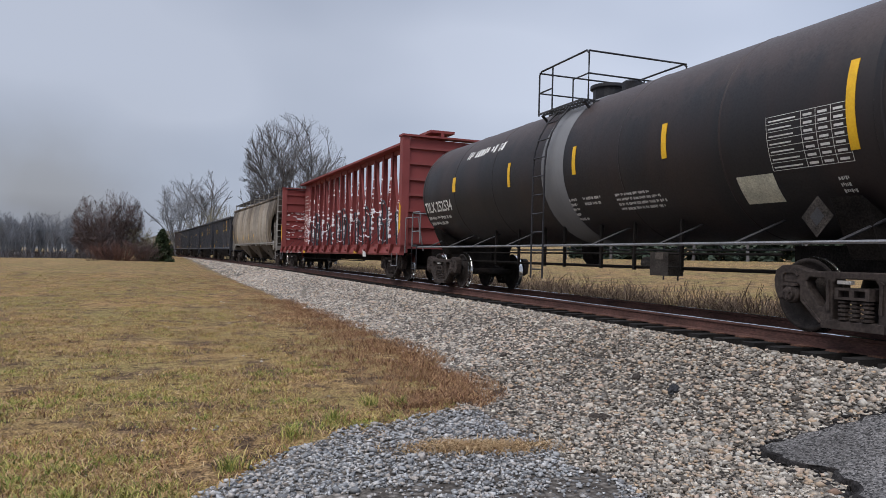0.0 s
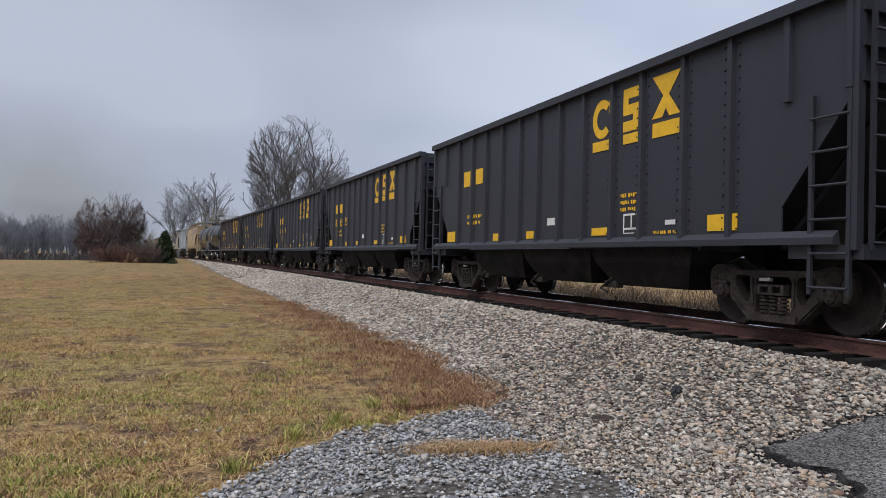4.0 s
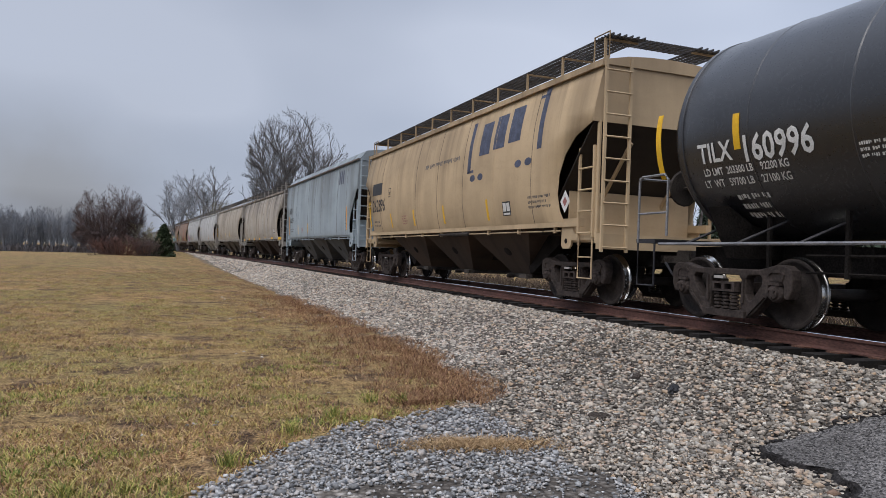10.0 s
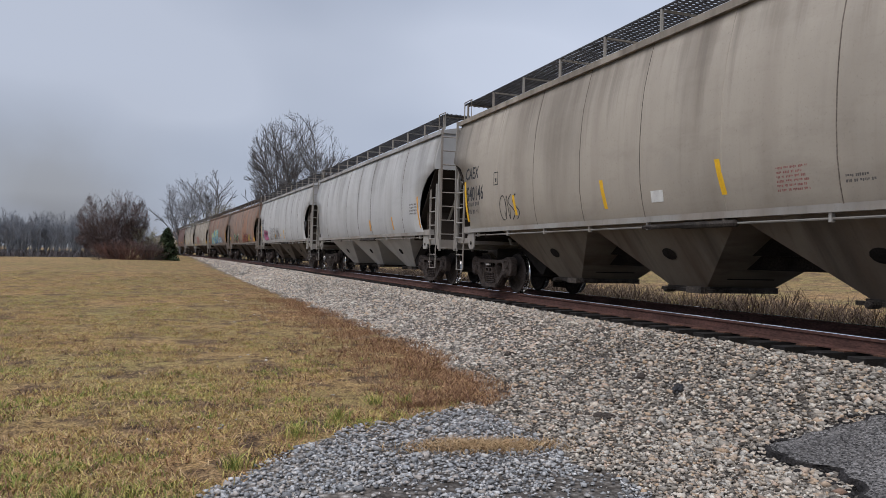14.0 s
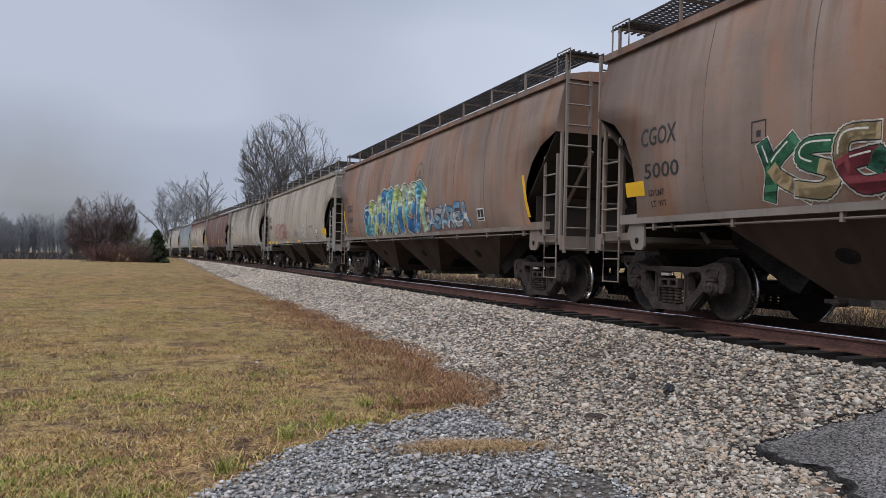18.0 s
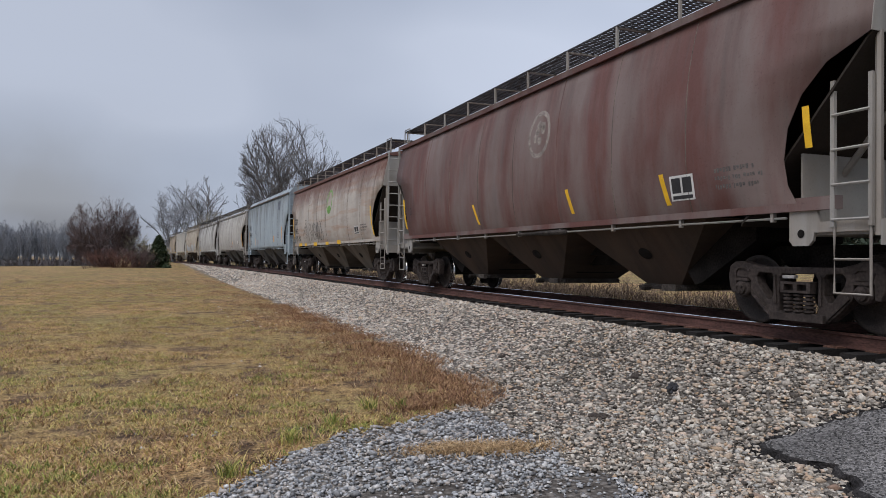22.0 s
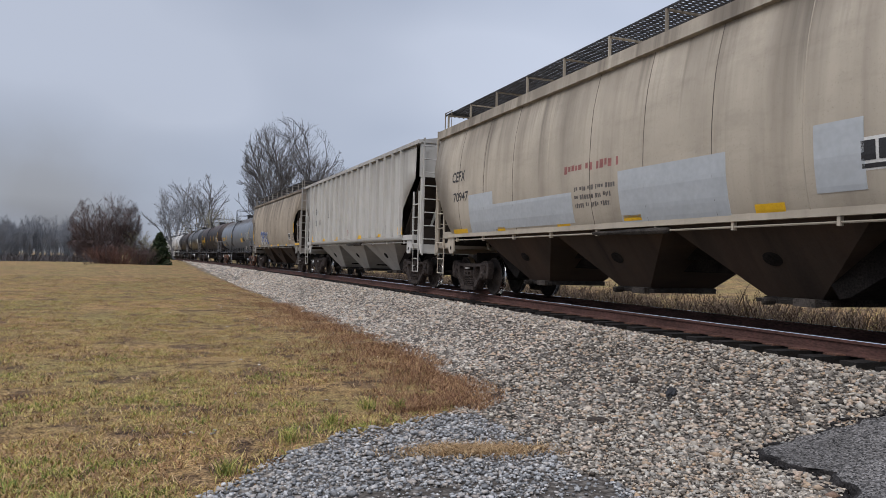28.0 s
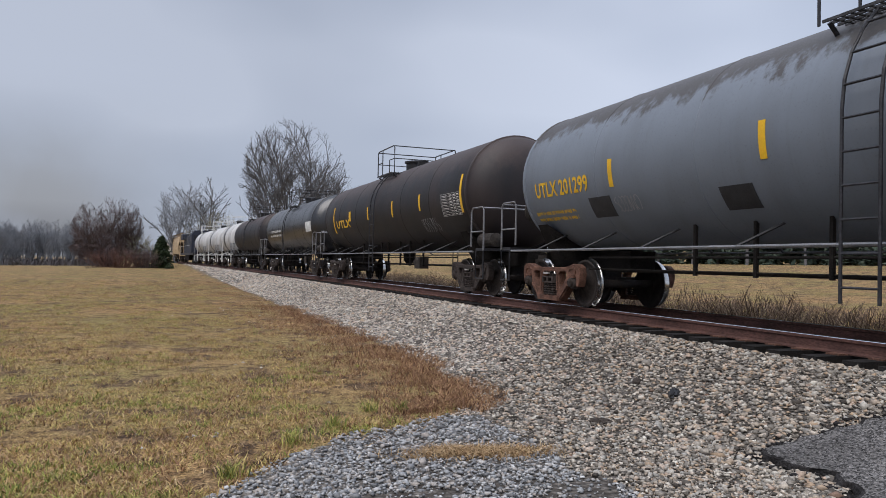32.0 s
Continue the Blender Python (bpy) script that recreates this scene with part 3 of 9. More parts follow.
def side_frame_mesh(material):
    """Cast three-piece truck side frame: a humped top, jaws over the axle boxes, two triangular windows and the spring opening."""
    half = [(0.34, 0.10), (0.45, 0.125), (0.58, 0.225), (0.74, 0.385), (0.76, 0.42), (0.765, 0.57), (0.80, 0.60), (0.98, 0.60), (1.015, 0.57), (1.02, 0.40),
            (1.09, 0.39), (1.14, 0.5), (1.16, 0.64), (1.13, 0.76), (1.04, 0.815), (0.90, 0.825), (0.74, 0.785), (0.6, 0.755)]
    tri = [(0.365, 0.62), (0.41, 0.67), (0.62, 0.68), (0.665, 0.63), (0.64, 0.54), (0.475, 0.34), (0.425, 0.34), (0.375, 0.42)]
    loops = [half + [(-x, z) for x, z in half[::-1]], tri, [(-x, z) for x, z in tri],
             [(-0.29, 0.2), (0.29, 0.2), (0.29, 0.61), (0.24, 0.67), (-0.24, 0.67), (-0.29, 0.61)]]
    bm = bmesh.new()
    edges = []
    for loop in loops:
        vs = [bm.verts.new((x, -0.08, z)) for x, z in loop]
        edges += [bm.edges.new((vs[i], vs[(i + 1) % len(vs)])) for i in range(len(vs))]
    bmesh.ops.triangle_fill(bm, use_beauty=True, use_dissolve=False, edges=edges)
    out = bmesh.ops.extrude_face_region(bm, geom=bm.faces[:])
    for v in out["geom"]:
        if isinstance(v, bmesh.types.BMVert):
            v.co.y = 0.08
    bmesh.ops.recalc_face_normals(bm, faces=bm.faces)
    sharp = [e for e in bm.edges if len(e.link_faces) == 2 and e.calc_face_angle(0) > 1.2]
    bmesh.ops.bevel(bm, geom=sharp, offset=0.016, segments=2, affect="EDGES", profile=0.5)
    me = bpy.data.meshes.new("side_frame")
    bm.to_mesh(me)
    bm.free()
    b = Build()
    b.box(-0.40, 0.40, -0.13, 0.13, 0.10, 0.19)
    for s in (-1, 1):
        b.box(min(s * 0.79, s * 0.985), max(s * 0.79, s * 0.985), -0.11, 0.115, 0.565, 0.602)
        b.prism([(s * 1.0, 0.60), (s * 1.04, 0.70), (s * 0.98, 0.76), (s * 0.82, 0.76), (s * 0.76, 0.70), (s * 0.79, 0.69), (s * 0.84, 0.725), (s * 0.96, 0.725), (s * 1.0, 0.69)], 0.08, 0.10)
        b.prism([(s * 0.33, 0.66), (s * 0.36, 0.63), (s * 0.355, 0.30), (s * 0.31, 0.30)], 0.075, 0.105)
        b.prism([(s * 0.73, 0.40), (s * 0.45, 0.15), (s * 0.42, 0.16), (s * 0.70, 0.43)], 0.08, 0.105)
    extra = b.mesh("extra")
    bm = bmesh.new()
    bm.from_mesh(me)
    bm.from_mesh(extra)
    bm.to_mesh(me)
    bm.free()
    bpy.data.meshes.remove(extra)
    me.materials.append(material)
    return me


def spring_mesh():
    b = Build()
    for cx in (-0.15, 0.0, 0.15):
        prof = []
        for i in range(5):
            z = 0.2 + 0.048 * i
            prof += [(z, 0.04), (z + 0.01, 0.066), (z + 0.03, 0.066), (z + 0.04, 0.04)]
        b.lathe(prof, (cx, 0.055, 0), "z", 8)
    return b.mesh("spring_nest", M_FRAME)


WHEELSET, SPRINGS = wheelset_mesh(), spring_mesh()
SIDE_FRAMES = [side_frame_mesh(M_FRAME), side_frame_mesh(M_RUSTY), side_frame_mesh(M_STEEL)]
BOLSTER = Build()
for _s in (-1, 1):
    for _x0, _x1, _z0, _z1 in ((-0.22, 0.22, 0.44, 0.47), (-0.22, 0.22, 0.545, 0.575), (-0.22, -0.17, 0.47, 0.545), (0.17, 0.22, 0.47, 0.545), (-0.03, 0.03, 0.47, 0.545)):
        BOLSTER.box(_x0, _x1, min(_s * 1.03, _s * 1.13), max(_s * 1.03, _s * 1.13), _z0, _z1)
BOLSTER = BOLSTER.box(-0.2, 0.2, -1.04, 1.04, 0.44, 0.57).box(-0.16, 0.16, -0.5, 0.5, WHEEL_R + 0.1, WHEEL_R + 0.28).mesh("bolster", M_FRAME)
CAP = Build().lathe([(0, 0.12), (0.07, 0.12), (0.1, 0.105), (0.105, 0.085), (0.14, 0.08), (0.15, 0.03)], (0, 0, 0), "y", 16)
for _k in range(3):
    _a = _k * 2.094 + 0.5
    CAP.lathe([(0.13, 0.018), (0.165, 0.018)], (0.05 * math.cos(_a), 0, 0.05 * math.sin(_a)), "y", 6)
CAP = CAP.mesh("bearing_cap", M_FRAME)
WEAR_PLATE = Build().box(0.02, 0.2, 1.06, 1.115, 0.615, 0.655).mesh("wear_plate", M_WORN)
BRAKE_SHOE = Build()
for _s in (-1, 1):
    BRAKE_SHOE.prism([(0.37, 0.30), (0.42, 0.28), (0.415, 0.48), (0.43, 0.62), (0.37, 0.6)], _s * GAUGE / 2 - 0.05, _s * GAUGE / 2 + 0.05)
    BRAKE_SHOE.prism([(-0.37, 0.30), (-0.42, 0.28), (-0.415, 0.48), (-0.43, 0.62), (-0.37, 0.6)], _s * GAUGE / 2 - 0.05, _s * GAUGE / 2 + 0.05)
BRAKE_SHOE = BRAKE_SHOE.box(0.3, 0.37, -0.8, 0.8, 0.38, 0.48).box(-0.37, -0.3, -0.8, 0.8, 0.38, 0.48).mesh("brake_beam", M_STEEL)
AXLES = []


def add_truck(car, x, kind=0):
    truck = new("truck")
    truck.parent = car
    truck.matrix_basis = pose(x, 0, 0)
    for s in (-1, 1):
        fr = new("side_frame", SIDE_FRAMES[kind])
        fr.parent, fr.matrix_basis = truck, pose(0, s * 1.0, 0)
        sp = new("spring_nest", SPRINGS)
        sp.parent, sp.matrix_basis = truck, pose(0, s * 1.0, 0)
        ws = new("wheelset", WHEELSET)
        ws.parent, ws.matrix_basis = truck, pose(s * AXLE_GAP / 2, 0, WHEEL_R)
        AXLES.append((ws, car, x + s * AXLE_GAP / 2, s * AXLE_GAP / 2))
        for e in (-1, 1):
            cp = new("bearing_cap", CAP)
            cp.parent, cp.matrix_basis = truck, pose(e * AXLE_GAP / 2, s * 1.0, WHEEL_R + 0.01, 0, 0, 0 if s > 0 else 180)
    for name, me in (("bolster", BOLSTER), ("brake_beam", BRAKE_SHOE), ("wear_plate", WEAR_PLATE)):
        ob = new(name, me)
        ob.parent = truck
    return truck


COUPLER = Build()
COUPLER.box(-0.06, 0.75, -0.07, 0.07, 0.8, 0.93)
COUPLER.prism([(-0.15, 0.70), (-0.2, 0.85), (-0.15, 1.02), (0.12, 1.02), (0.16, 0.9), (0.12, 0.70)], -0.16, 0.13)
COUPLER = COUPLER.mesh("coupler", M_STEEL)
HOSE = Build().tube([(0.35, 0.25, 0.8), (0.15, 0.26, 0.62), (-0.05, 0.26, 0.5), (-0.2, 0.22, 0.52)], 0.022).mesh("air_hose", M_BLACK)


def add_ends(car, length):
    """Couplers and hoses at both ends; the pulling faces meet half way between two cars."""
    for s in (-1, 1):
        for name, me in (("coupler", COUPLER), ("air_hose", HOSE)):
            ob = new(name, me)
            ob.parent = car
            ob.matrix_basis = pose(s * length / 2, 0, 0, 0, 0, 0 if s < 0 else 180)


def ladder_mesh(name, width, z0, z1, material, gap=0.38, r=0.017, depth=0.0):
    """Rungs along x between two stiles; base at the origin's x, standing off in y by depth."""
    b = Build()
    for s in (-1, 1):
        b.box(s * width / 2 - 0.025, s * width / 2 + 0.025, -0.012, 0.03, z0, z1)
    n = int((z1 - z0) / gap)
    for i in range(n + 1):
        z = z0 + 0.08 + i * gap
        if z < z1:
            b.tube([(-width / 2, 0.03, z), (width / 2, 0.03, z)], r, 6)
    return b.mesh(name, material)


# ---- lettering and plates on the sides ----
def letters(name, text, size, material, parent, x, z, side_y, centre=False, spacing=1.0, squash=1.0, thick=0.005, bold=0.008):
    """Writing on the side that faces +y, its first letter at x, its foot at z; it reads towards -x and lies on the side's curve."""
    cu = bpy.data.curves.new(name, "FONT")
    cu.body, cu.size, cu.space_character, cu.resolution_u, cu.offset = text, size * 1.38, spacing, 2, size * bold
    cu.align_x = "CENTER" if centre else "LEFT"
    tmp = bpy.data.objects.new("tmp", cu)
    me = bpy.data.meshes.new_from_object(tmp)
    bpy.data.objects.remove(tmp)
    bpy.data.curves.remove(cu)
    me.name = name
    for v in me.vertices:
        a, c = v.co.x * squash, v.co.y
        v.co = (x - a, side_y(z + c) + thick, z + c)
    me.materials.clear()
    me.materials.append(material)
    ob = new(name, me)
    ob.parent = parent
    return ob


def plate(name, x, z, w, h, material, parent, side_y, label="", thick=0.009, lean=0.0):
    """A thin plate or painted panel that follows the side's curve."""
    n = max(2, int(h / 0.06) + 1)
    v, f = [], []
    for i in range(n):
        zz = z + h * i / (n - 1)
        for a in (0, w):
            v.append((x - a - lean * (zz - z), side_y(zz) + thick, zz))
    for i in range(n - 1):
        f.append((2 * i, 2 * i + 1, 2 * i + 3, 2 * i + 2))
    m = len(v)
    v += [(p[0], p[1] - thick + 0.001, p[2]) for p in v]
    rim = [2 * i for i in range(n)] + [2 * i + 1 for i in range(n - 1, -1, -1)]
    f += [(rim[i], rim[(i + 1) % len(rim)], rim[(i + 1) % len(rim)] + m, rim[i] + m) for i in range(len(rim))]
    ob = new(name, mesh_of(name, v, f, [material]))
    ob.parent = parent
    return tagged(ob, label)


def bars(name, x, z, w, rows, h, material, parent, side_y, seed=0, label=""):
    """Writing too small to read: rows of short bars."""
    rng = random.Random(seed)
    v, f = [], []
    for r in range(rows):
        zz = z - r * h * 1.7
        a = 0.0
        end = w * rng.uniform(0.7, 1.0)
        while a < end:
            for _k in range(rng.randint(2, 6)):
                q = min(end - a, rng.uniform(0.3, 0.75) * h)
                if q < 0.005:
                    break
                k, g, lo = len(v), h * rng.uniform(0.82, 1.0), h * rng.choice((0, 0, 0.25))
                v += [(x - a, side_y(zz + lo) + 0.005, zz + lo), (x - a - q, side_y(zz + lo) + 0.005, zz + lo), (x - a - q, side_y(zz + g) + 0.005, zz + g), (x - a, side_y(zz + g) + 0.005, zz + g)]
                f.append((k, k + 1, k + 2, k + 3))
                a += q + h * 0.22
            a += h * 0.6
    ob = new(name, mesh_of(name, v, f, [material]))
    ob.parent = parent
    return tagged(ob, label, kind="stuff")


# ---- covered hopper cars ----
CURVED = ([1.40, 1.50, 1.70, 2.0, 2.35, 2.7, 3.0, 3.2, 3.45, 3.7, 3.95, 4.22], [1.43, 1.475, 1.53, 1.58, 1.60, 1.60, 1.585, 1.57, 1.54, 1.49, 1.43, 1.36])
FLAT = ([1.40, 1.50, 1.70, 2.0, 2.35, 2.7, 3.0, 3.2, 3.45, 3.7, 3.95, 4.2], [1.50] * 12)
CUT_ROUND = ([1.28, 1.45, 1.70, 2.0, 2.35, 2.7, 3.0, 3.2, 9], [0.86, 1.0, 1.09, 1.10, 1.03, 0.84, 0.52, 0.0, 0.0])
CUT_ANGLE = ([1.28, 1.45, 1.70, 2.0, 2.35, 2.7, 3.0, 3.2, 9], [1.0, 1.15, 0.98, 0.75, 0.52, 0.28, 0.08, 0.0, 0.0])


CUT_STEEP = ([1.28, 1.45, 1.70, 2.0, 2.35, 2.7, 3.0, 3.2, 9], [1.44, 1.44, 1.44, 1.44, 1.40, 1.0, 0.6, 0.35, 0.0])


TALL = ([1.40, 1.50, 1.70, 2.0, 2.35, 2.7, 3.0, 3.2, 3.45, 3.7, 3.95, 4.15, 4.32], [1.47, 1.49, 1.51, 1.52, 1.53, 1.53, 1.525, 1.52, 1.51, 1.50, 1.485, 1.47, 1.455])
CUT_TALL = ([1.40, 1.70, 2.07, 2.8, 3.2, 9], [0.95, 0.95, 0.93, 0.33, 0.0, 0.0])


def side_fun(profile):
    return lambda z: float(np.interp(z, profile[0], profile[1]))


def hopper_car(label, paint, length=17.5, style="curved", sill_paint=None, group="covered hopper cars", truck_kind=0, bays=3, board=True, chute=None, end_paint=None):
    car = tagged(new("covered_hopper_car"), label, "hopper car", group)
    sill_paint = sill_paint or paint
    prof = {"ribbed": FLAT, "tall": TALL}.get(style, CURVED)
    cut = {"curved": CUT_ROUND, "banded": CUT_ANGLE, "ribbed": CUT_STEEP, "tall": CUT_TALL}[style]
    hb = length / 2 - 0.72
    tc = length / 2 - 2.08
    fy = side_fun(prof)
    zl = prof[0]
    nx = 14
    b = Build()
    for s in (-1, 1):
        v, f = [], []
        for z in zl:
            lim = hb - float(np.interp(z, *cut))
            v += [(-lim + 2 * lim * i / nx, s * fy(z), z) for i in range(nx + 1)]
        for j in range(len(zl) - 1):
            f += [(j * (nx + 1) + i, j * (nx + 1) + i + 1, (j + 1) * (nx + 1) + i + 1, (j + 1) * (nx + 1) + i) for i in range(nx)]
        b.add(v, f)
    body = part("body", b, paint, car, smooth=True)
    so = body.modifiers.new("thickness", "SOLIDIFY")
    so.thickness, so.offset = 0.006, 0
    for e in (-1, 1):
        b = Build()
        top = [(y, z) for z, y in zip(zl, prof[1]) if z >= 3.2]
        b.prism([(y, z) for y, z in top] + [(-y, z) for y, z in top[::-1]], e * hb - 0.01, e * hb + 0.01, "x")
        part("end_panel", b, end_paint or paint, car)
        b = Build()
        w = fy(2.5) - 0.06
        x0, x1 = e * hb, e * (hb - 1.9)
        b.add([(x0, -w, 3.2), (x0, w, 3.2), (x1, w * 0.94, 1.26), (x1, -w * 0.94, 1.26), (x0, -w, 3.24), (x0, w, 3.24), (x1, w * 0.94, 1.3), (x1, -w * 0.94, 1.3)],
              [(0, 1, 2, 3), (7, 6, 5, 4), (0, 4, 5, 1), (1, 5, 6, 2), (2, 6, 7, 3), (3, 7, 4, 0)])
        # near-black paint puts the shade of the end recess into the sheet
        part("slope_sheet", b, SHADED_GRIME, car)
        b = Build()
        b.box(min(e * (hb - 1.1), e * (hb + 0.12)), max(e * (hb - 1.1), e * (hb + 0.12)), -1.40, 1.40, 1.12, 1.2)
        b.box(min(e * (hb + 0.02), e * (hb + 0.14)), max(e * (hb + 0.02), e * (hb + 0.14)), -1.45, 1.45, 1.0, 1.26)
        part("end_platform", b, sill_paint, car)
        for s in (-1, 1):
            b = Build()
            b.prism([(e * (hb + 0.1), 1.27), (e * (hb - 0.72), 1.27), (e * (hb - 0.78), 1.42), (e * (hb - 1.15), 1.42), (e * (hb - 1.15), 1.06), (e * (hb - 1.1), 1.0), (e * (hb - 0.88), 1.0), (e * (hb - 0.82), 1.06), (e * (hb - 0.8), 1.15), (e * (hb + 0.1), 1.15)], s * 1.40, s * 1.44)
            gs = part("corner_gusset", b, sill_paint, car)
            # lifting hole as a dark disc on the plate, its shade only colour
            part("lift_hole", Build().lathe([(s * 1.438, 0.001), (s * 1.446, 0.05)], (e * (hb - 0.98), 0, 1.14), "y", 12), M_DARK, gs)
            ld = part("side_ladder", ladder_mesh("side_ladder", 0.46, 1.2, 2.8, sill_paint), None, car)
            ld.matrix_basis = pose(e * (hb - 0.3), s * 1.46, 0, 0, 0, 0 if s > 0 else 180)
            b = Build().tube([(e * (hb - 0.08), s * 1.46, 1.2), (e * (hb - 0.08), s * 1.46, 0.48), (e * (hb - 0.52), s * 1.46, 0.48), (e * (hb - 0.52), s * 1.46, 1.2)], 0.017)
            b.tube([(e * (hb - 0.08), s * 1.46, 0.85), (e * (hb - 0.52), s * 1.46, 0.85)], 0.015)
            part("sill_step", b, sill_paint, car)
            b = Build().tube([(e * (hb - 0.02), s * 1.42, 1.1), (e * (hb - 0.02), s * 1.42, 3.22)], 0.04)
            part("corner_post", b, sill_paint, car)
            b = Build().tube([(e * (hb - 1.75), s * 0.7, 1.1), (e * (hb - 0.1), s * 0.7, 2.9)], 0.04)
            part("slope_brace", b, sill_paint, car)
        ld = part("end_ladder", ladder_mesh("end_ladder", 0.5, 0.95, 4.3, sill_paint), None, car)
        ld.matrix_basis = pose(e * (hb + 0.15), 1.18, 0, 0, 0, -90 if e > 0 else 90)
        # without a paint of its own, the bulkhead takes the same recess shade colour
        part("end_bulkhead", Build().box(min(e * (hb - 1.06), e * (hb - 1.03)), max(e * (hb - 1.06), e * (hb - 1.03)), -1.36, 1.36, 1.2, 2.08), end_paint or (sill_paint if style == "tall" else SHADED_GRIME), car)
    # roof with a lip along the eaves
    b = Build()
    zt, yt = zl[-1], prof[1][-1]
    arc = [(yt + 0.05, zt - 0.02), (yt + 0.05, zt + 0.05), (yt - 0.02, zt + 0.07), (0.9, zt + 0.16), (0.45, zt + 0.2), (0, zt + 0.21)]
    if style == "tall":
        arc = [(yt + 0.04, zt - 0.02), (yt + 0.05, zt + 0.04), (yt - 0.02, zt + 0.06), (1.20, zt + 0.36), (0.6, zt + 0.45), (0, zt + 0.47)]
    ring = arc + [(-y, z) for y, z in arc[-2::-1]]
    b.prism(ring, -hb - 0.04, hb + 0.04, "x")
    part("roof", b, paint, car)
    for s in (-1, 1):
        b = Build()
        if style == "banded":
            b.prism([(s * (yt - 0.03), zt - 0.2), (s * (yt + 0.12), zt - 0.16), (s * (yt + 0.09), zt + 0.06), (s * (yt - 0.05), zt + 0.07)], -hb - 0.05, hb + 0.05, "x")
        else:
            h0, h1 = (-0.01, 0.045) if style == "tall" else (-0.05, 0.06)
            b.box(-hb - 0.05, hb + 0.05, min(s * (yt - 0.01), s * (yt + 0.08)), max(s * (yt - 0.01), s * (yt + 0.08)), zt + h0, zt + h1)
        part("roof_rail", b, M_SEAM if style == "tall" else paint, car)
        b = Build()
        b.box(-hb + 0.5, hb - 0.5, min(s * 1.36, s * 1.45), max(s * 1.36, s * 1.475), 1.40, 1.55)
        part("side_sill", b, paint if end_paint else sill_paint, car)
        if style == "ribbed":
            for i in range(17):
                x = -6.56 + 0.82 * i
                z0 = 1.55
                b = Build()
                b.prism([(x - 0.055, s * 1.5), (x - 0.045, s * 1.6), (x + 0.045, s * 1.6), (x + 0.055, s * 1.5)], z0, 4.14, "z")
                part("side_post", b, paint, car)
    if style != "ribbed":
        # weld seams round the side sheets
        pitch = 1.765 if style == "curved" else 1.47
        n_seam = int((hb - 1.0) / pitch)
        for i in range(-n_seam, n_seam + 1):
            x = i * pitch + 0.02
            for s in (-1, 1):
                v = []
                for z in zl:
                    v += [(x - 0.009, s * (fy(z) + 0.003), z), (x, s * (fy(z) + 0.009), z), (x + 0.009, s * (fy(z) + 0.003), z)]
                b = Build().add(v, [(j * 3 + k, j * 3 + k + 1, j * 3 + k + 4, j * 3 + k + 3) for j in range(len(zl) - 1) for k in (0, 1)])
                part("weld_seam", b, M_SEAM if (i * 7 + int(length * 10)) % 4 else paint, car)
    # roof hatches and running boards
    b = Build()
    rise = 0.28 if style == "tall" else 0.0
    b.box(-hb + 0.8, hb - 0.8, -0.34, 0.34, zt + 0.2 + rise, zt + 0.3 + rise)
    part("hatch_cover", b, paint, car)
    if board:
        for s in (-1, 1):
            b = Build()
            zb = zt + 0.49
            for k in range(6):
                y = s * (0.62 + 0.13 * k)
                b.box(-hb - 0.1, hb + 0.1, y - 0.012, y + 0.012, zb, zb + 0.03)
            n = int(2 * hb / 0.085)
            for i in range(n):
                x = -hb + i * 0.085
                b.box(x, x + 0.034, min(s * 0.6, s * 1.29), max(s * 0.6, s * 1.29), zb + 0.004, zb + 0.018)
            rb = part("running_board", b, M_GRATE, car)
            for i in range(11):
                x = -hb + 0.15 + (2 * hb - 0.3) * i / 10
                b = Build().box(x - 0.02, x + 0.02, s * 1.27 - 0.02, s * 1.27 + 0.02, zt + 0.03, zb)
                b.box(x - 0.02, x + 0.02, min(s * 0.6, s * 1.27), max(s * 0.6, s * 1.27), zb - 0.03, zb)
                part("board_bracket", b, sill_paint, rb)
        for e in (-1, 1):
            b = Build()
            for k in range(5):
                x = e * (hb - 0.05 - 0.1 * k)
                b.box(x - 0.012, x + 0.012, -1.3, 1.3, zt + 0.5, zt + 0.53)
            for k in range(20):
                b.box(min(e * (hb - 0.5), e * hb), max(e * (hb - 0.5), e * hb), -1.28 + 0.13 * k, -1.25 + 0.13 * k, zt + 0.505, zt + 0.52)
            part("roof_crosswalk", b, M_GRATE, car)
            b = Build().tube([(e * (hb - 0.45), 1.3, zt + 0.05), (e * (hb - 0.45), 1.3, zt + 0.56), (e * (hb + 0.02), 1.3, zt + 0.56), (e * (hb + 0.02), 1.3, zt + 0.1)], 0.016)
            part("roof_grab", b, sill_paint, car)
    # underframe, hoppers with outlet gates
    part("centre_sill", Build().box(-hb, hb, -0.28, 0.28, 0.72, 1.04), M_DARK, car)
    span = 2 * (tc - 1.25)
    for i in range(bays):
        w = span / bays
        x = -span / 2 + w * (i + 0.5)
        b = Build()
        t, q = w * 0.5, 0.44
        top = [(x - t, -1.37, 1.42), (x + t, -1.37, 1.42), (x + t, 1.37, 1.42), (x - t, 1.37, 1.42)]
        low = [(x - q, -0.66, 0.44), (x + q, -0.66, 0.44), (x + q, 0.66, 0.44), (x - q, 0.66, 0.44)]
        b.add(top + low, [(0, 1, 5, 4), (1, 2, 6, 5), (2, 3, 7, 6), (3, 0, 4, 7), (4, 5, 6, 7), (0, 3, 2, 1)])
        ch = part("discharge_hopper", b, chute or SHADED_GRIME, car)
        b = Build().box(x - q - 0.06, x + q + 0.06, -0.66, 0.66, 0.35, 0.44)
        b.box(x - q - 0.16, x + q + 0.16, 0.62, 0.7, 0.36, 0.41)
        part("outlet_gate", b, M_STEEL, ch)
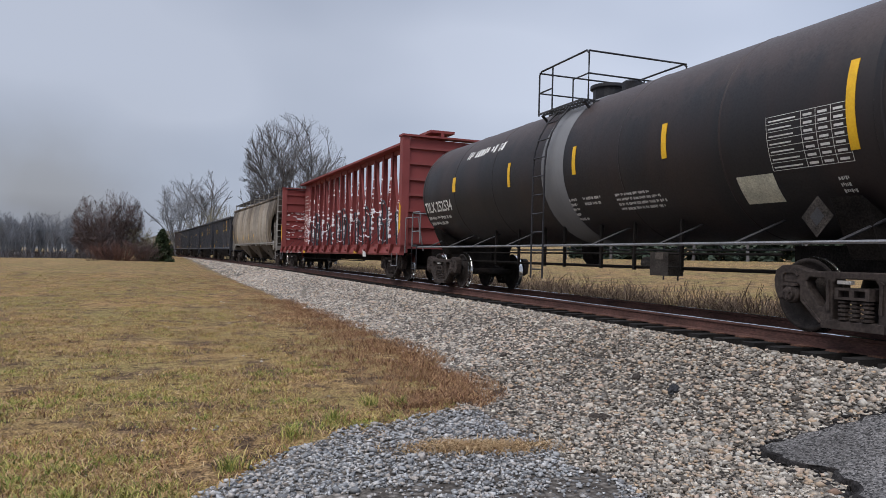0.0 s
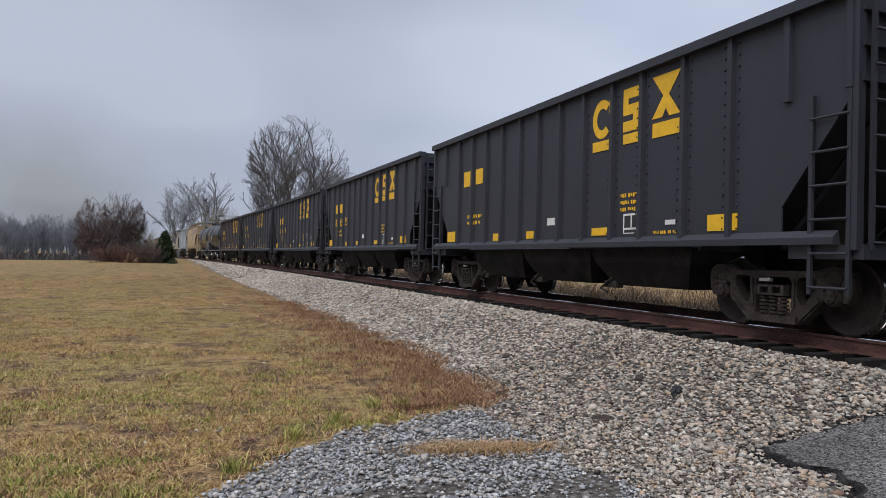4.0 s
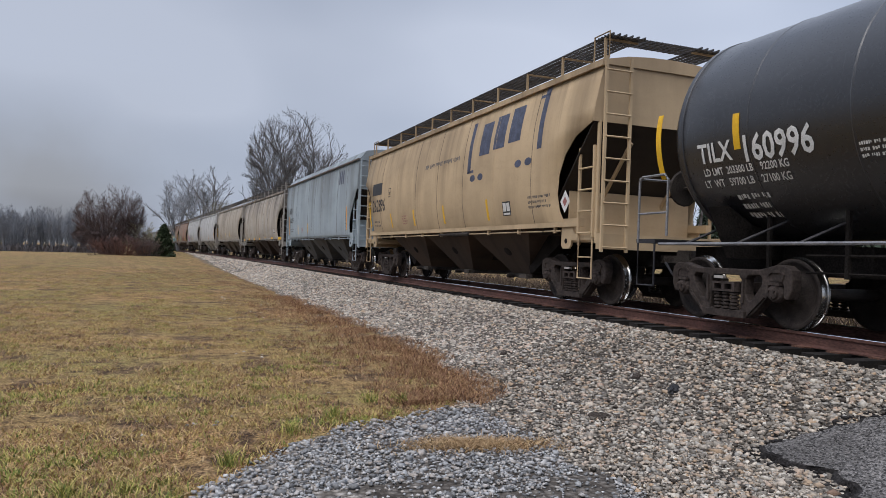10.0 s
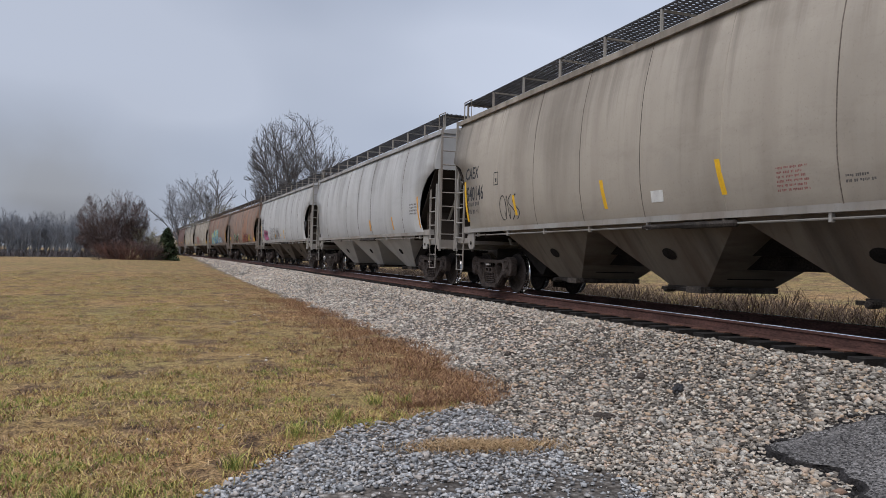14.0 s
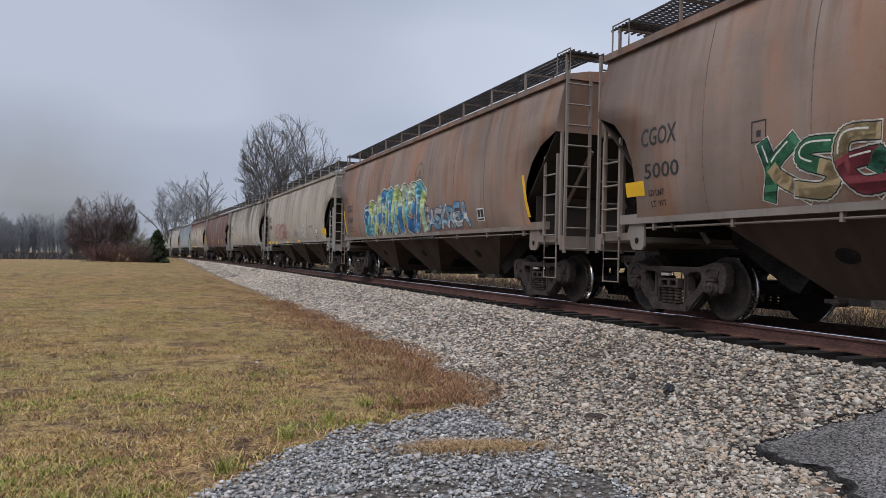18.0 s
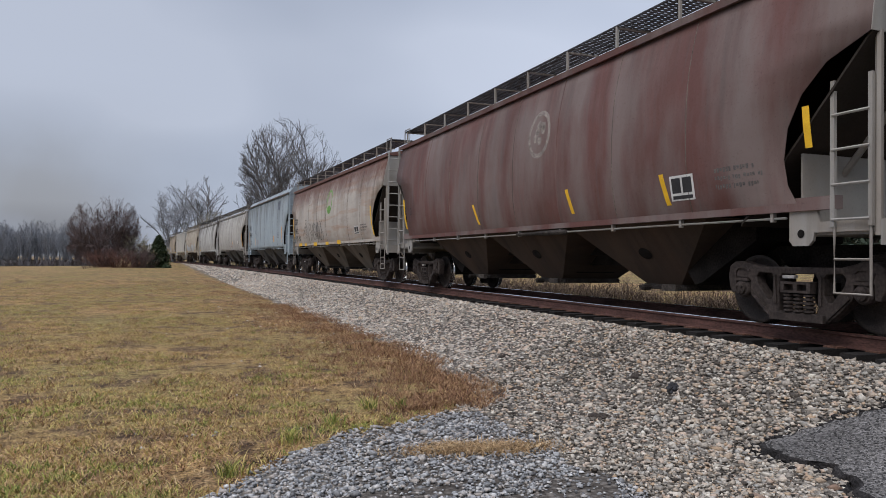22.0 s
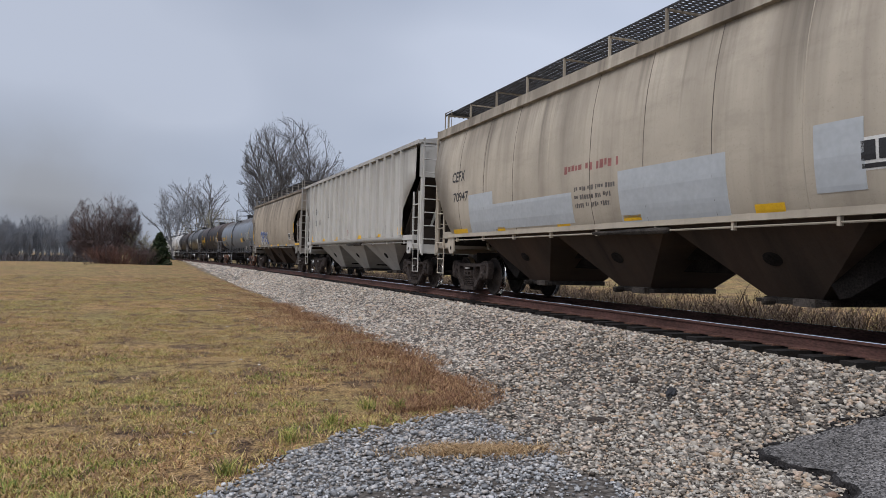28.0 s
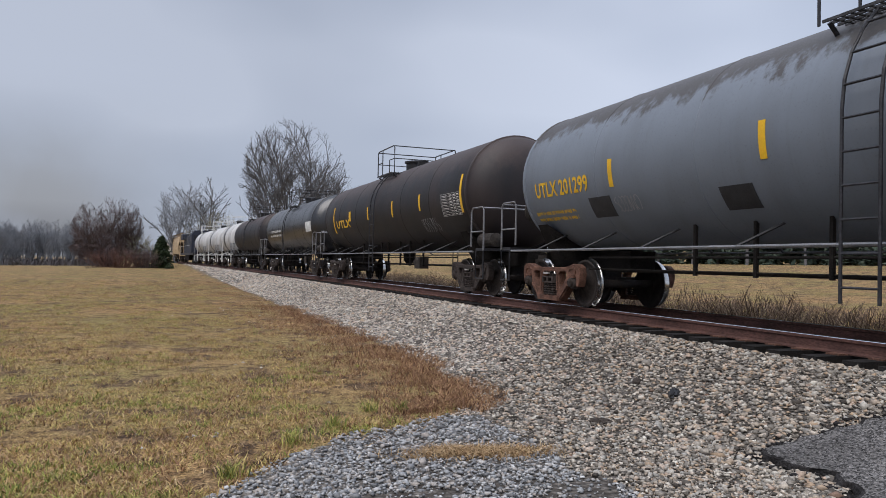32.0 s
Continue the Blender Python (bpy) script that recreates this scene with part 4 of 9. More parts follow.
        b = Build().lathe([(0, 0.05), (0.16, 0.05), (0.18, 0.03)], (x + 0.3, 0.7, 0.38), "y", 8)
        part("gate_capstan", b, M_STEEL, ch)
        b = Build()
        for k in range(12):
            b.add([(x + 0.16 * math.cos(2 * math.pi * j / 12), 1.37 - 0.71 * (1.42 - zz) / 0.98 + 0.012, zz) for j in (k, k + 1) for zz in (0.93 + 0.09 * math.sin(2 * math.pi * j / 12),)] + [(x, 1.37 - 0.71 * 0.49 / 0.98 + 0.03, 0.93)], [(0, 1, 2)])
        part("vibrator_bracket", b, M_DARK, ch)
        part("gate_box", Build().box(x - 0.44, x - 0.1, 0.66, 0.78, 0.34, 0.44), GATE_PALE, ch)
    # near-black fill added between the bays, for slope sheets that lie in shade
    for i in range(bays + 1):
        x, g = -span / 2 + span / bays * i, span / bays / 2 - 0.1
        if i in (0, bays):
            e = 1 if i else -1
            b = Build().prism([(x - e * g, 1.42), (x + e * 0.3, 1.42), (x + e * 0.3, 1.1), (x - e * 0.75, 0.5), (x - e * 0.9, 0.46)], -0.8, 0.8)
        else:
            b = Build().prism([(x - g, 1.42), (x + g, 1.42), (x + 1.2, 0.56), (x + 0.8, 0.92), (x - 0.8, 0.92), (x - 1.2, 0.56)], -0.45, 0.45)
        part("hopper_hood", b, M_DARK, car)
    # brake gear at the rear end
    b = Build().lathe([(hb + 0.2, 0.27), (hb + 0.215, 0.29), (hb + 0.23, 0.27)], (0, 0.62, 2.0), "x", 16)
    for k in range(4):
        a = k * math.pi / 4
        b.tube([(hb + 0.215, 0.62 + 0.27 * math.cos(a), 2.0 + 0.27 * math.sin(a)), (hb + 0.215, 0.62 - 0.27 * math.cos(a), 2.0 - 0.27 * math.sin(a))], 0.015)
    b.tube([(hb + 0.02, 0.62, 2.0), (hb + 0.21, 0.62, 2.0)], 0.03)
    part("brake_wheel", b, M_STEEL, car)
    b = Build().lathe([(hb - 1.3, 0.05), (hb - 1.25, 0.15), (hb - 0.55, 0.15), (hb - 0.5, 0.05)], (0, 0.2, 1.35), "x", 12)
    part("air_reservoir", b, M_STEEL, car)
    pipe = part("train_pipe", Build().tube([(-hb + 1.2, 1.43, 1.33), (hb - 1.2, 1.43, 1.33)], 0.016), sill_paint, car)
    for k in range(9):
        x = -hb + 1.4 + (2 * hb - 2.8) * k / 8
        part("pipe_bracket", Build().box(x - 0.02, x + 0.02, 1.40, 1.46, 1.29, 1.41), sill_paint, pipe)
    part("slack_adjuster", Build().lathe([(-1.9, 0.02), (-1.88, 0.05), (-0.9, 0.05), (-0.7, 0.035), (0.1, 0.035), (0.12, 0.02)], (0, 1.44, 1.33), "x", 8), M_STEEL, car)
    add_truck(car, -tc, truck_kind)
    add_truck(car, tc, truck_kind)
    add_ends(car, length)
    return car, fy, hb


# grime darkened further, to hold the shade in and under the hoppers
SHADED_GRIME = weathered("shaded_hopper_grime", (0.036, 0.029, 0.024), (0.016, 0.013, 0.011), 0.7, (0.05, 0.033, 0.024), 0.4, 0.9, seed=3)
CHUTE_BROWN = weathered("brown_chute_dust", (0.0594, 0.0419, 0.0311), (0.018, 0.014, 0.012), 0.75, (0.09, 0.055, 0.038), 0.5, 0.9, seed=31)
CHUTE_PALE = weathered("pale_chute_dust", (0.17, 0.145, 0.115), (0.05, 0.04, 0.034), 0.8, (0.10, 0.07, 0.05), 0.6, 0.9, seed=32)
CHUTE_GREY = weathered("grey_chute_dust", (0.12, 0.122, 0.12), (0.06, 0.05, 0.042), 0.8, (0.10, 0.075, 0.055), 0.45, 0.9, seed=34)
GATE_PALE = mat("dusty_gate", (0.085, 0.072, 0.062), 0.9, 0, 0.45, 4, 40, 0.2)
P_SILLBROWN = weathered("brown_dusty_sill", (0.22, 0.195, 0.175), (0.10, 0.075, 0.055), 0.6, (0.17, 0.10, 0.06), 0.4, seed=22)
P_SILL = weathered("dusty_sill_paint", (0.31, 0.30, 0.28), (0.14, 0.12, 0.10), 0.6, (0.2, 0.13, 0.08), 0.3, seed=21)


def coal_car(label, paint, length=14.1, posts=None):
    """Open-top hopper with outside posts on the side sheets."""
    car = tagged(new("open_hopper_car"), label, "hopper car", "open coal hoppers")
    hb, tc = length / 2 - 0.55, length / 2 - 2.05
    z0, z1, y0 = 1.16, 3.76, 1.46
    for s in (-1, 1):
        b = Build()
        b.prism([(-hb, z1), (-hb, 2.75), (-hb + 1.0, z0 + 0.35), (-hb + 1.0, z0), (hb - 1.0, z0), (hb - 1.0, z0 + 0.35), (hb, 2.75), (hb, z1)], s * y0 - 0.012, s * y0 + 0.012)
        part("side_sheet", b, paint, car)
        part("top_chord", Build().prism([(s * (y0 - 0.08), z1), (s * (y0 + 0.13), z1), (s * (y0 + 0.13), z1 + 0.13), (s * (y0 - 0.08), z1 + 0.13)], -hb - 0.02, hb + 0.02, "x"), paint, car)
        part("side_sill", Build().prism([(s * (y0 - 0.02), z0 - 0.1), (s * (y0 + 0.1), z0 - 0.1), (s * (y0 + 0.1), z0 - 0.02), (s * (y0 + 0.02), z0 + 0.06)], -hb + 0.2, hb - 0.2, "x"), paint, car)
        posts = posts or [5.69, 4.75, 3.9, 3.08, 2.23, 1.37, 0.57, -0.28, -1.13, -2.01, -2.81, -3.79, -4.72, -5.66]
        for i, x in enumerate(posts + [hb - 0.06, 0.06 - hb]):
            zz = z0 if abs(x) < hb - 0.95 else 2.75
            b = Build().prism([(x - 0.06, s * y0), (x - 0.04, s * (y0 + 0.07)), (x + 0.04, s * (y0 + 0.07)), (x + 0.06, s * y0)], zz, z1, "z")
            part("side_post", b, paint, car)
        for x in posts[1:-1]:
            b = Build()
            for r in range(17):
                for q in (-0.13, 0.13):
                    b.lathe([(y0 * s, 0.02), ((y0 + 0.03) * s, 0.014)], (x + q, 0, z0 + 0.12 + r * 0.15), "y", 5)
            part("rivet_row", b, paint, car)
    for e in (-1, 1):
        part("end_sheet", Build().box(min(e * hb, e * (hb - 0.03)), max(e * hb, e * (hb - 0.03)), -y0, y0, 2.75, z1 + 0.1), paint, car)
        for k in range(3):
            part("end_rib", Build().box(min(e * hb, e * (hb + 0.08)), max(e * hb, e * (hb + 0.08)), -y0, y0, 2.8 + 0.38 * k, 2.87 + 0.38 * k), paint, car)
        b = Build()
        x0, x1, w = e * hb, e * (hb - 2.5), y0 - 0.03
        b.add([(x0, -w, 2.75), (x0, w, 2.75), (x1, w, 1.0), (x1, -w, 1.0), (x0, -w, 2.79), (x0, w, 2.79), (x1, w, 1.04), (x1, -w, 1.04)],
              [(0, 1, 2, 3), (7, 6, 5, 4), (0, 4, 5, 1), (1, 5, 6, 2), (2, 6, 7, 3), (3, 7, 4, 0)])
        part("slope_sheet", b, paint, car)
        part("end_sill", Build().box(min(e * (hb - 0.9), e * (hb + 0.1)), max(e * (hb - 0.9), e * (hb + 0.1)), -y0, y0, 0.9, 1.06), paint, car)
        for s in (-1, 1):
            part("corner_post", Build().box(e * hb - 0.05, e * hb + 0.05, s * y0 - 0.05, s * y0 + 0.05, 1.0, z1), paint, car)
            part("slope_brace", Build().tube([(e * (hb - 1.6), s * 0.8, 1.05), (e * (hb - 0.05), s * 0.8, 2.8)], 0.05), paint, car)
            ld = part("side_ladder", ladder_mesh("side_ladder", 0.5, 0.5, 2.75, paint), None, car)
            ld.matrix_basis = pose(e * (hb - 0.3), s * (y0 + 0.03), 0, 0, 0, 0 if s > 0 else 180)
        ld = part("end_ladder", ladder_mesh("end_ladder", 0.5, 1.0, z1, paint), None, car)
        ld.matrix_basis = pose(e * (hb + 0.09), 1.1, 0, 0, 0, -90 if e > 0 else 90)
    part("centre_sill", Build().box(-hb, hb, -0.28, 0.28, 0.72, 1.04), M_DARK, car)
    span = 2 * (tc - 1.15)
    for i in range(3):
        w = span / 3
        x = -span / 2 + w * (i + 0.5)
        b = Build()
        t, q = w * 0.5, w * 0.36
        top = [(x - t, -1.42, 1.04), (x + t, -1.42, 1.04), (x + t, 1.42, 1.04), (x - t, 1.42, 1.04)]
        mid = [(x - t * 0.93, -1.36, 0.8), (x + t * 0.93, -1.36, 0.8), (x + t * 0.93, 1.36, 0.8), (x - t * 0.93, 1.36, 0.8)]
        low = [(x - q, -1.15, 0.43), (x + q, -1.15, 0.43), (x + q, 1.15, 0.43), (x - q, 1.15, 0.43)]
        fs = [(0, 1, 5, 4), (1, 2, 6, 5), (2, 3, 7, 6), (3, 0, 4, 7)]
        b.add(top + mid + low, fs + [tuple(i + 4 for i in q4) for q4 in fs] + [(8, 9, 10, 11), (0, 3, 2, 1)])
        ch = part("discharge_hopper", b, M_DARK, car)
        part("door_latch", Build().box(x + q - 0.1, x + q + 0.25, 1.05, 1.2, 0.38, 0.5).tube([(x + q, 1.2, 0.55), (x + q + 0.3, 1.24, 0.36), (x + q + 0.15, 1.2, 0.3)], 0.03), M_STEEL, ch)
    add_truck(car, -tc, 0)
    add_truck(car, tc, 0)
    add_ends(car, length)
    b = Build().lathe([(hb + 0.2, 0.27), (hb + 0.215, 0.29), (hb + 0.23, 0.27)], (0, 0.62, 2.1), "x", 16)
    b.tube([(hb, 0.62, 2.1), (hb + 0.21, 0.62, 2.1)], 0.03).tube([(hb + 0.21, 0.35, 2.1), (hb + 0.21, 0.89, 2.1)], 0.015).tube([(hb + 0.21, 0.62, 1.83), (hb + 0.21, 0.62, 2.37)], 0.015)
    part("brake_wheel", b, M_STEEL, car)
    return car, (lambda z: y0 + 0.012), hb


def tank_car(label, paint, length=18.8, radius=1.45, centre_z=2.6, band=None, group="tank cars", truck_kind=0, rail_paint=None, ladder_x=0.0):
    """Tank on stub sills, with a manway platform half way, ladders, low side rails and end railings."""
    car = tagged(new("tank_car"), label, "tank car", group)
    rail_paint = rail_paint or M_BLACK
    hb, tc = length / 2 - 0.95, length / 2 - 2.08
    R, zc = radius, centre_z
    prof = [(-hb, 0.001), (-hb + 0.04, R * 0.4), (-hb + 0.16, R * 0.72), (-hb + 0.36, R * 0.92), (-hb + 0.6, R)]
    n = 12
    full = prof + [(-hb + 0.6 + (2 * hb - 1.2) * i / n, R) for i in range(1, n)] + [(-a, r) for a, r in prof[::-1]]
    part("tank", Build().lathe(full, (0, 0, zc), "x", 56), paint, car, smooth=True)

    def fy(z):
        return math.sqrt(max(0.01, R * R - (z - zc) ** 2))
    for x in (-hb * 0.62, -hb * 0.32, hb * 0.32, hb * 0.62):
        part("tank_seam", Build().lathe([(x - 0.02, R), (x, R + 0.008), (x + 0.02, R)], (0, 0, zc), "x", 56), paint, car, smooth=True)
    for x in (-hb + 0.6, hb - 0.6):
        part("head_seam", Build().lathe([(x - 0.05, R), (x - 0.04, R + 0.012), (x + 0.04, R + 0.012), (x + 0.05, R)], (0, 0, zc), "x", 56), paint, car, smooth=True)
    if band:
        part("tank_band", Build().lathe([(-0.42, R + 0.002), (-0.4, R + 0.01), (0.4, R + 0.01), (0.42, R + 0.002)], (-0.27, 0, zc), "x", 56), band, car, "pale grey worn band round the tank", smooth=True)
    # manway, valve housing and the platform round it
    zt = zc + R
    b = Build().lathe([(zt - 0.1, 0.34), (zt + 0.2, 0.34), (zt + 0.22, 0.4), (zt + 0.28, 0.4), (zt + 0.32, 0.2)], (0, 0, 0), "z", 20)
    part("manway_dome", b, M_BLACK, car)
    part("valve_housing", Build().lathe([(zt - 0.1, 0.2), (zt + 0.2, 0.2), (zt + 0.24, 0.15)], (-0.75, 0, 0), "z", 14), M_BLACK, car)
    for s in (-1, 1):
        b = Build()
        y0, y1 = s * 0.55, s * 1.15
        zb = zt - 0.26
        for k in range(6):
            y = y0 + (y1 - y0) * k / 5
            b.box(-0.85, 0.85, y - 0.012, y + 0.012, zb, zb + 0.035)
        for k in range(14):
            b.box(-0.85 + 0.12 * k, -0.82 + 0.12 * k, min(y0, y1), max(y0, y1), zb + 0.006, zb + 0.02)
        pf = part("platform", b, M_GRATE, car)
        for x in (-0.8, 0.8):
            part("platform_bracket", Build().tube([(x, s * 0.95, zc + math.sqrt(R * R - 0.9) - 0.05), (x, s * 1.1, zb)], 0.03), rail_paint, pf)
        top, m = zb + 0.92, zb + 0.48
        rail = Build().tube([(0.95, s * 1.1, zb), (0.95, s * 1.1, top - 0.06), (0.87, s * 1.1, top), (-0.87, s * 1.1, top), (-0.95, s * 1.1, top - 0.06), (-0.95, s * 1.1, zb)], 0.02)
        rail.tube([(0.95, s * 1.1, m), (0.4, s * 1.1, m)], 0.016).tube([(0.4, s * 1.1, zb), (0.4, s * 1.1, top)], 0.018).tube([(-0.4, s * 1.1, zb), (-0.4, s * 1.1, m), (-0.95, s * 1.1, m)], 0.016)
        part("platform_rail", rail, rail_paint, car)
        part("end_guard", Build().tube([(s * 0.95, -1.1, top - 0.02), (s * 0.95, 1.1, top - 0.02)], 0.018).tube([(s * 0.95, -1.1, m), (s * 0.95, 1.1, m)], 0.016), rail_paint, car)
        # ladder that follows the tank down to the sill
        b = Build()
        for x in (ladder_x - 0.23, ladder_x + 0.23):
            path = []
            for k in range(9):
                a = math.radians(48 - 12 * k)
                path.append((x, s * (R + 0.13) * math.cos(a) if a > 0 else s * (R + 0.13), zc + (R + 0.13) * math.sin(a) if a > 0 else zc + (R + 0.13) * math.sin(a)))
            path = [p for p in path if p[2] > 0.5] + [(x, s * (R + 0.13), 0.45)]
            b.tube(path, 0.02)
        for k in range(9):
            z = 0.62 + 0.36 * k
            y = R + 0.13 if z < zc else math.sqrt(max(0.2, (R + 0.13) ** 2 - (z - zc) ** 2))
            b.tube([(ladder_x - 0.23, s * y, z), (ladder_x + 0.23, s * y, z)], 0.015)
        part("ladder", b, rail_paint, car)
        # long handrail low on the tank, with its braces
        zr = 1.08
        b = Build().tube([(-hb + 0.1, s * 1.44, zr), (hb - 0.1, s * 1.44, zr)], 0.024)
        part("side_rail", b, M_RAILPIPE, car, "grey pipe handrail")
        for x in [hb * k for k in (-0.86, -0.66, -0.46, -0.22, 0.22, 0.46, 0.66, 0.86)]:
            part("rail_brace", Build().tube([(x, s * 1.44, zr), (x - 0.22, s * (fy(zr + 0.32) - 0.02), zr + 0.32)], 0.02), rail_paint, car)
    # end platforms and railings
    for e in (-1, 1):
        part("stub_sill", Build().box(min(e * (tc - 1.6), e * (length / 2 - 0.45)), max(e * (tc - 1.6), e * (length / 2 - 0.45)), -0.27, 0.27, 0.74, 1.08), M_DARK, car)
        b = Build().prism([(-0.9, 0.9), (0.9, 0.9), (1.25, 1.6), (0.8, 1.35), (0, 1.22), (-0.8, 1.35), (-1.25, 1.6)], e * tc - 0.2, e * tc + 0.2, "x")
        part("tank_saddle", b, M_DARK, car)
        part("end_platform", Build().box(min(e * (hb + 0.02), e * (hb + 0.5)), max(e * (hb + 0.02), e * (hb + 0.5)), -1.42, 1.42, 1.1, 1.16), rail_paint, car)
        x = e * (hb + 0.45)
        for s in (-1, 1):
            xb = e * (hb - 0.25)
            b = Build().tube([(x, s * 1.42, 1.1), (x, s * 1.42, 2.05), (x - e * 0.08, s * 1.42, 2.12), (xb + e * 0.08, s * 1.42, 2.12), (xb, s * 1.42, 2.04), (xb, s * 1.42, 1.2)], 0.022)
            b.tube([(x, s * 1.42, 1.55), (xb, s * 1.42, 1.55)], 0.018)
            part("end_railing", b, M_RAILPIPE, car, "grey pipe railing")
            part("sill_step", Build().tube([(x, s * 1.42, 1.1), (x, s * 1.42, 0.45), (x - e * 0.42, s * 1.42, 0.45), (x - e * 0.42, s * 1.42, 1.1)], 0.018), rail_paint, car)
        part("end_rail", Build().tube([(x, -1.42, 2.1), (x, 1.42, 2.1)], 0.022), M_RAILPIPE, car)
    b = Build().lathe([(length / 2 - 0.55, 0.27), (length / 2 - 0.53, 0.29), (length / 2 - 0.51, 0.27)], (0, 0.6, 2.0), "x", 16)
    b.tube([(hb, 0.6, 2.0), (length / 2 - 0.53, 0.6, 2.0)], 0.03).tube([(length / 2 - 0.53, 0.33, 2.0), (length / 2 - 0.53, 0.87, 2.0)], 0.015)
    part("brake_wheel", b, M_STEEL, car)
    b = Build().lathe([(-hb - 0.4, 0.05), (-hb - 0.36, 0.17), (-hb + 0.35, 0.17), (-hb + 0.4, 0.05)], (0, 1.05, 1.36), "x", 14)
    part("air_reservoir", b, M_STEEL, car)
    # brake rod and valve below the tank
    part("brake_rod", Build().tube([(-tc + 1.2, 0.55, 0.72), (tc - 1.2, 0.55, 0.72)], 0.03).tube([(-tc + 1.2, 0.9, 0.95), (tc - 1.2, 0.9, 0.95)], 0.02).tube([(-tc + 1.2, 0.9, 0.74), (tc - 1.2, 0.9, 0.74)], 0.016), M_DARK, car)
    for x in (-3.4, -2.2, -1.2, 0.1, 0.9, 2.1, 3.3):
        part("rod_hanger", Build().box(x - 0.025, x + 0.025, 0.88, 0.93, 0.68, zc - fy(zc + 0.9) + 0.02), M_DARK, car)
    valve = part("brake_valve", Build().box(-3.1, -2.65, 0.62, 0.92, 0.6, 0.98).lathe([(-2.65, 0.1), (-2.3, 0.1), (-2.28, 0.06)], (0, 0.75, 0.8), "x", 12), M_STEEL, car)
    part("valve_plate", Build().box(-2.98, -2.78, 0.92, 0.93, 0.86, 0.97), GATE_PALE, valve)
    part("bottom_outlet", Build().lathe([(zc - R - 0.42, 0.11), (zc - R - 0.3, 0.2), (zc - R + 0.1, 0.24)], (0.5, 0, 0), "z", 12), M_DARK, car)
    add_truck(car, -tc, truck_kind)
    add_truck(car, tc, truck_kind)
    add_ends(car, length)
    return car, fy, hb


M_RAILPIPE = mat("galvanised_pipe", (0.22, 0.22, 0.23), 0.5, 0.5, 0.25, 5, 50)


def centrebeam_car(label, paint, length=23.1):
    """Centre-beam flat car: low deck, two end bulkheads, a truss of posts and diagonals down the middle."""
    car = tagged(new("centrebeam_flat_car"), label, "flat car")
    hb, tc = length / 2 - 0.7, length / 2 - 2.6
    zd = 1.12
    part("deck", Build().box(-hb, hb, -1.38, 1.38, zd - 0.06, zd), paint, car)
    for s in (-1, 1):
        part("side_sill", Build().prism([(s * 1.3, 0.84), (s * 1.44, 0.84), (s * 1.46, 0.9), (s * 1.42, 1.1), (s * 1.44, 1.16), (s * 1.3, 1.16)], -hb, hb, "x"), paint, car)
        for i in range(16):
            x = -hb + 0.9 + (2 * hb - 1.8) * i / 15
            part("stake_winch", Build().prism([(x - 0.3, 1.2), (x + 0.25, 1.2), (x + 0.12, 0.98), (x - 0.1, 0.9)], s * 1.42, s * 1.54).lathe([(s * 1.5, 0.06), (s * 1.6, 0.06)], (x, 0, 1.02), "y", 8), paint, car)
            part("deck_bolster", Build().box(x - 0.06, x + 0.06, min(s * 0.25, s * 1.42), max(s * 0.25, s * 1.42), zd, zd + 0.07), paint, car)
    for e in (-1, 1):
        x0, x1 = sorted((e * hb, e * (hb - 0.28)))
        bh = part("bulkhead", Build().box(x0 + 0.1, x1 - 0.1, -1.4, 1.4, zd, 4.55), paint, car, "red end bulkhead with torn white paper scraps")
        for s in (-1, 1):
            part("bulkhead_post", Build().box(x0, x1, s * 1.3 - 0.12, s * 1.3 + 0.12, zd - 0.2, 4.6), paint, bh)
        for k in range(7):
            part("bulkhead_rib", Build().box(x0 + 0.02, x1 - 0.02, -1.3, 1.3, zd + 0.1 + 0.5 * k, zd + 0.18 + 0.5 * k), paint, bh)
        part("bulkhead_cap", Build().box(x0 - 0.05, x1 + 0.05, -1.45, 1.45, 4.6, 4.66), paint, bh)
        # wing panel between the bulkhead and the first post
        xa, xb = sorted((e * (hb - 0.28), e * (hb - 1.7)))
        part("wing_panel", Build().box(xa, xb, -0.12, 0.12, zd, 4.66), paint, car, "red panel with warning lettering")
        ld = part("end_ladder", ladder_mesh("end_ladder", 0.46, 0.5, 4.2, paint), None, car)
        ld.matrix_basis = pose(e * (hb + 0.02), -1.0, 0, 0, 0, -90 if e > 0 else 90)
        part("sill_step", Build().tube([(e * (hb - 0.2), 1.45, 0.9), (e * (hb - 0.2), 1.47, 0.5), (e * (hb - 0.75), 1.47, 0.5), (e * (hb - 0.75), 1.45, 0.9)], 0.018), M_RAILPIPE, car)
        part("end_rail", Build().tube([(e * (hb + 0.1), 1.3, 0.9), (e * (hb + 0.12), 1.3, 2.0), (e * (hb + 0.12), 0.9, 2.05), (e * (hb + 0.12), 0.7, 1.0)], 0.022), M_RAILPIPE, car)
    part("top_chord", Build().prism([(-0.05, 4.66), (0.05, 4.66), (0.06, 4.82), (0.42, 4.82), (0.42, 4.9), (-0.42, 4.9), (-0.42, 4.82), (-0.06, 4.82)], -hb + 0.2, hb - 0.2, "x"), paint, car)
    posts = 17
    xs = [-hb + 1.75 + (2 * hb - 3.5) * i / (posts - 1) for i in range(posts)]
    for i, x in enumerate(xs):
        for s in (-1, 1):
            b = Build().prism([(s * 0.15, zd), (s * 0.12, zd), (s * 0.06, 4.82), (s * 0.09, 4.82)], x - 0.085, x + 0.085, "x")
            part("truss_post", b, paint, car)
        part("post_web", Build().prism([(-0.12, zd), (0.12, zd), (0.06, 4.82), (-0.06, 4.82)], x - 0.015, x + 0.015, "x"), paint, car)
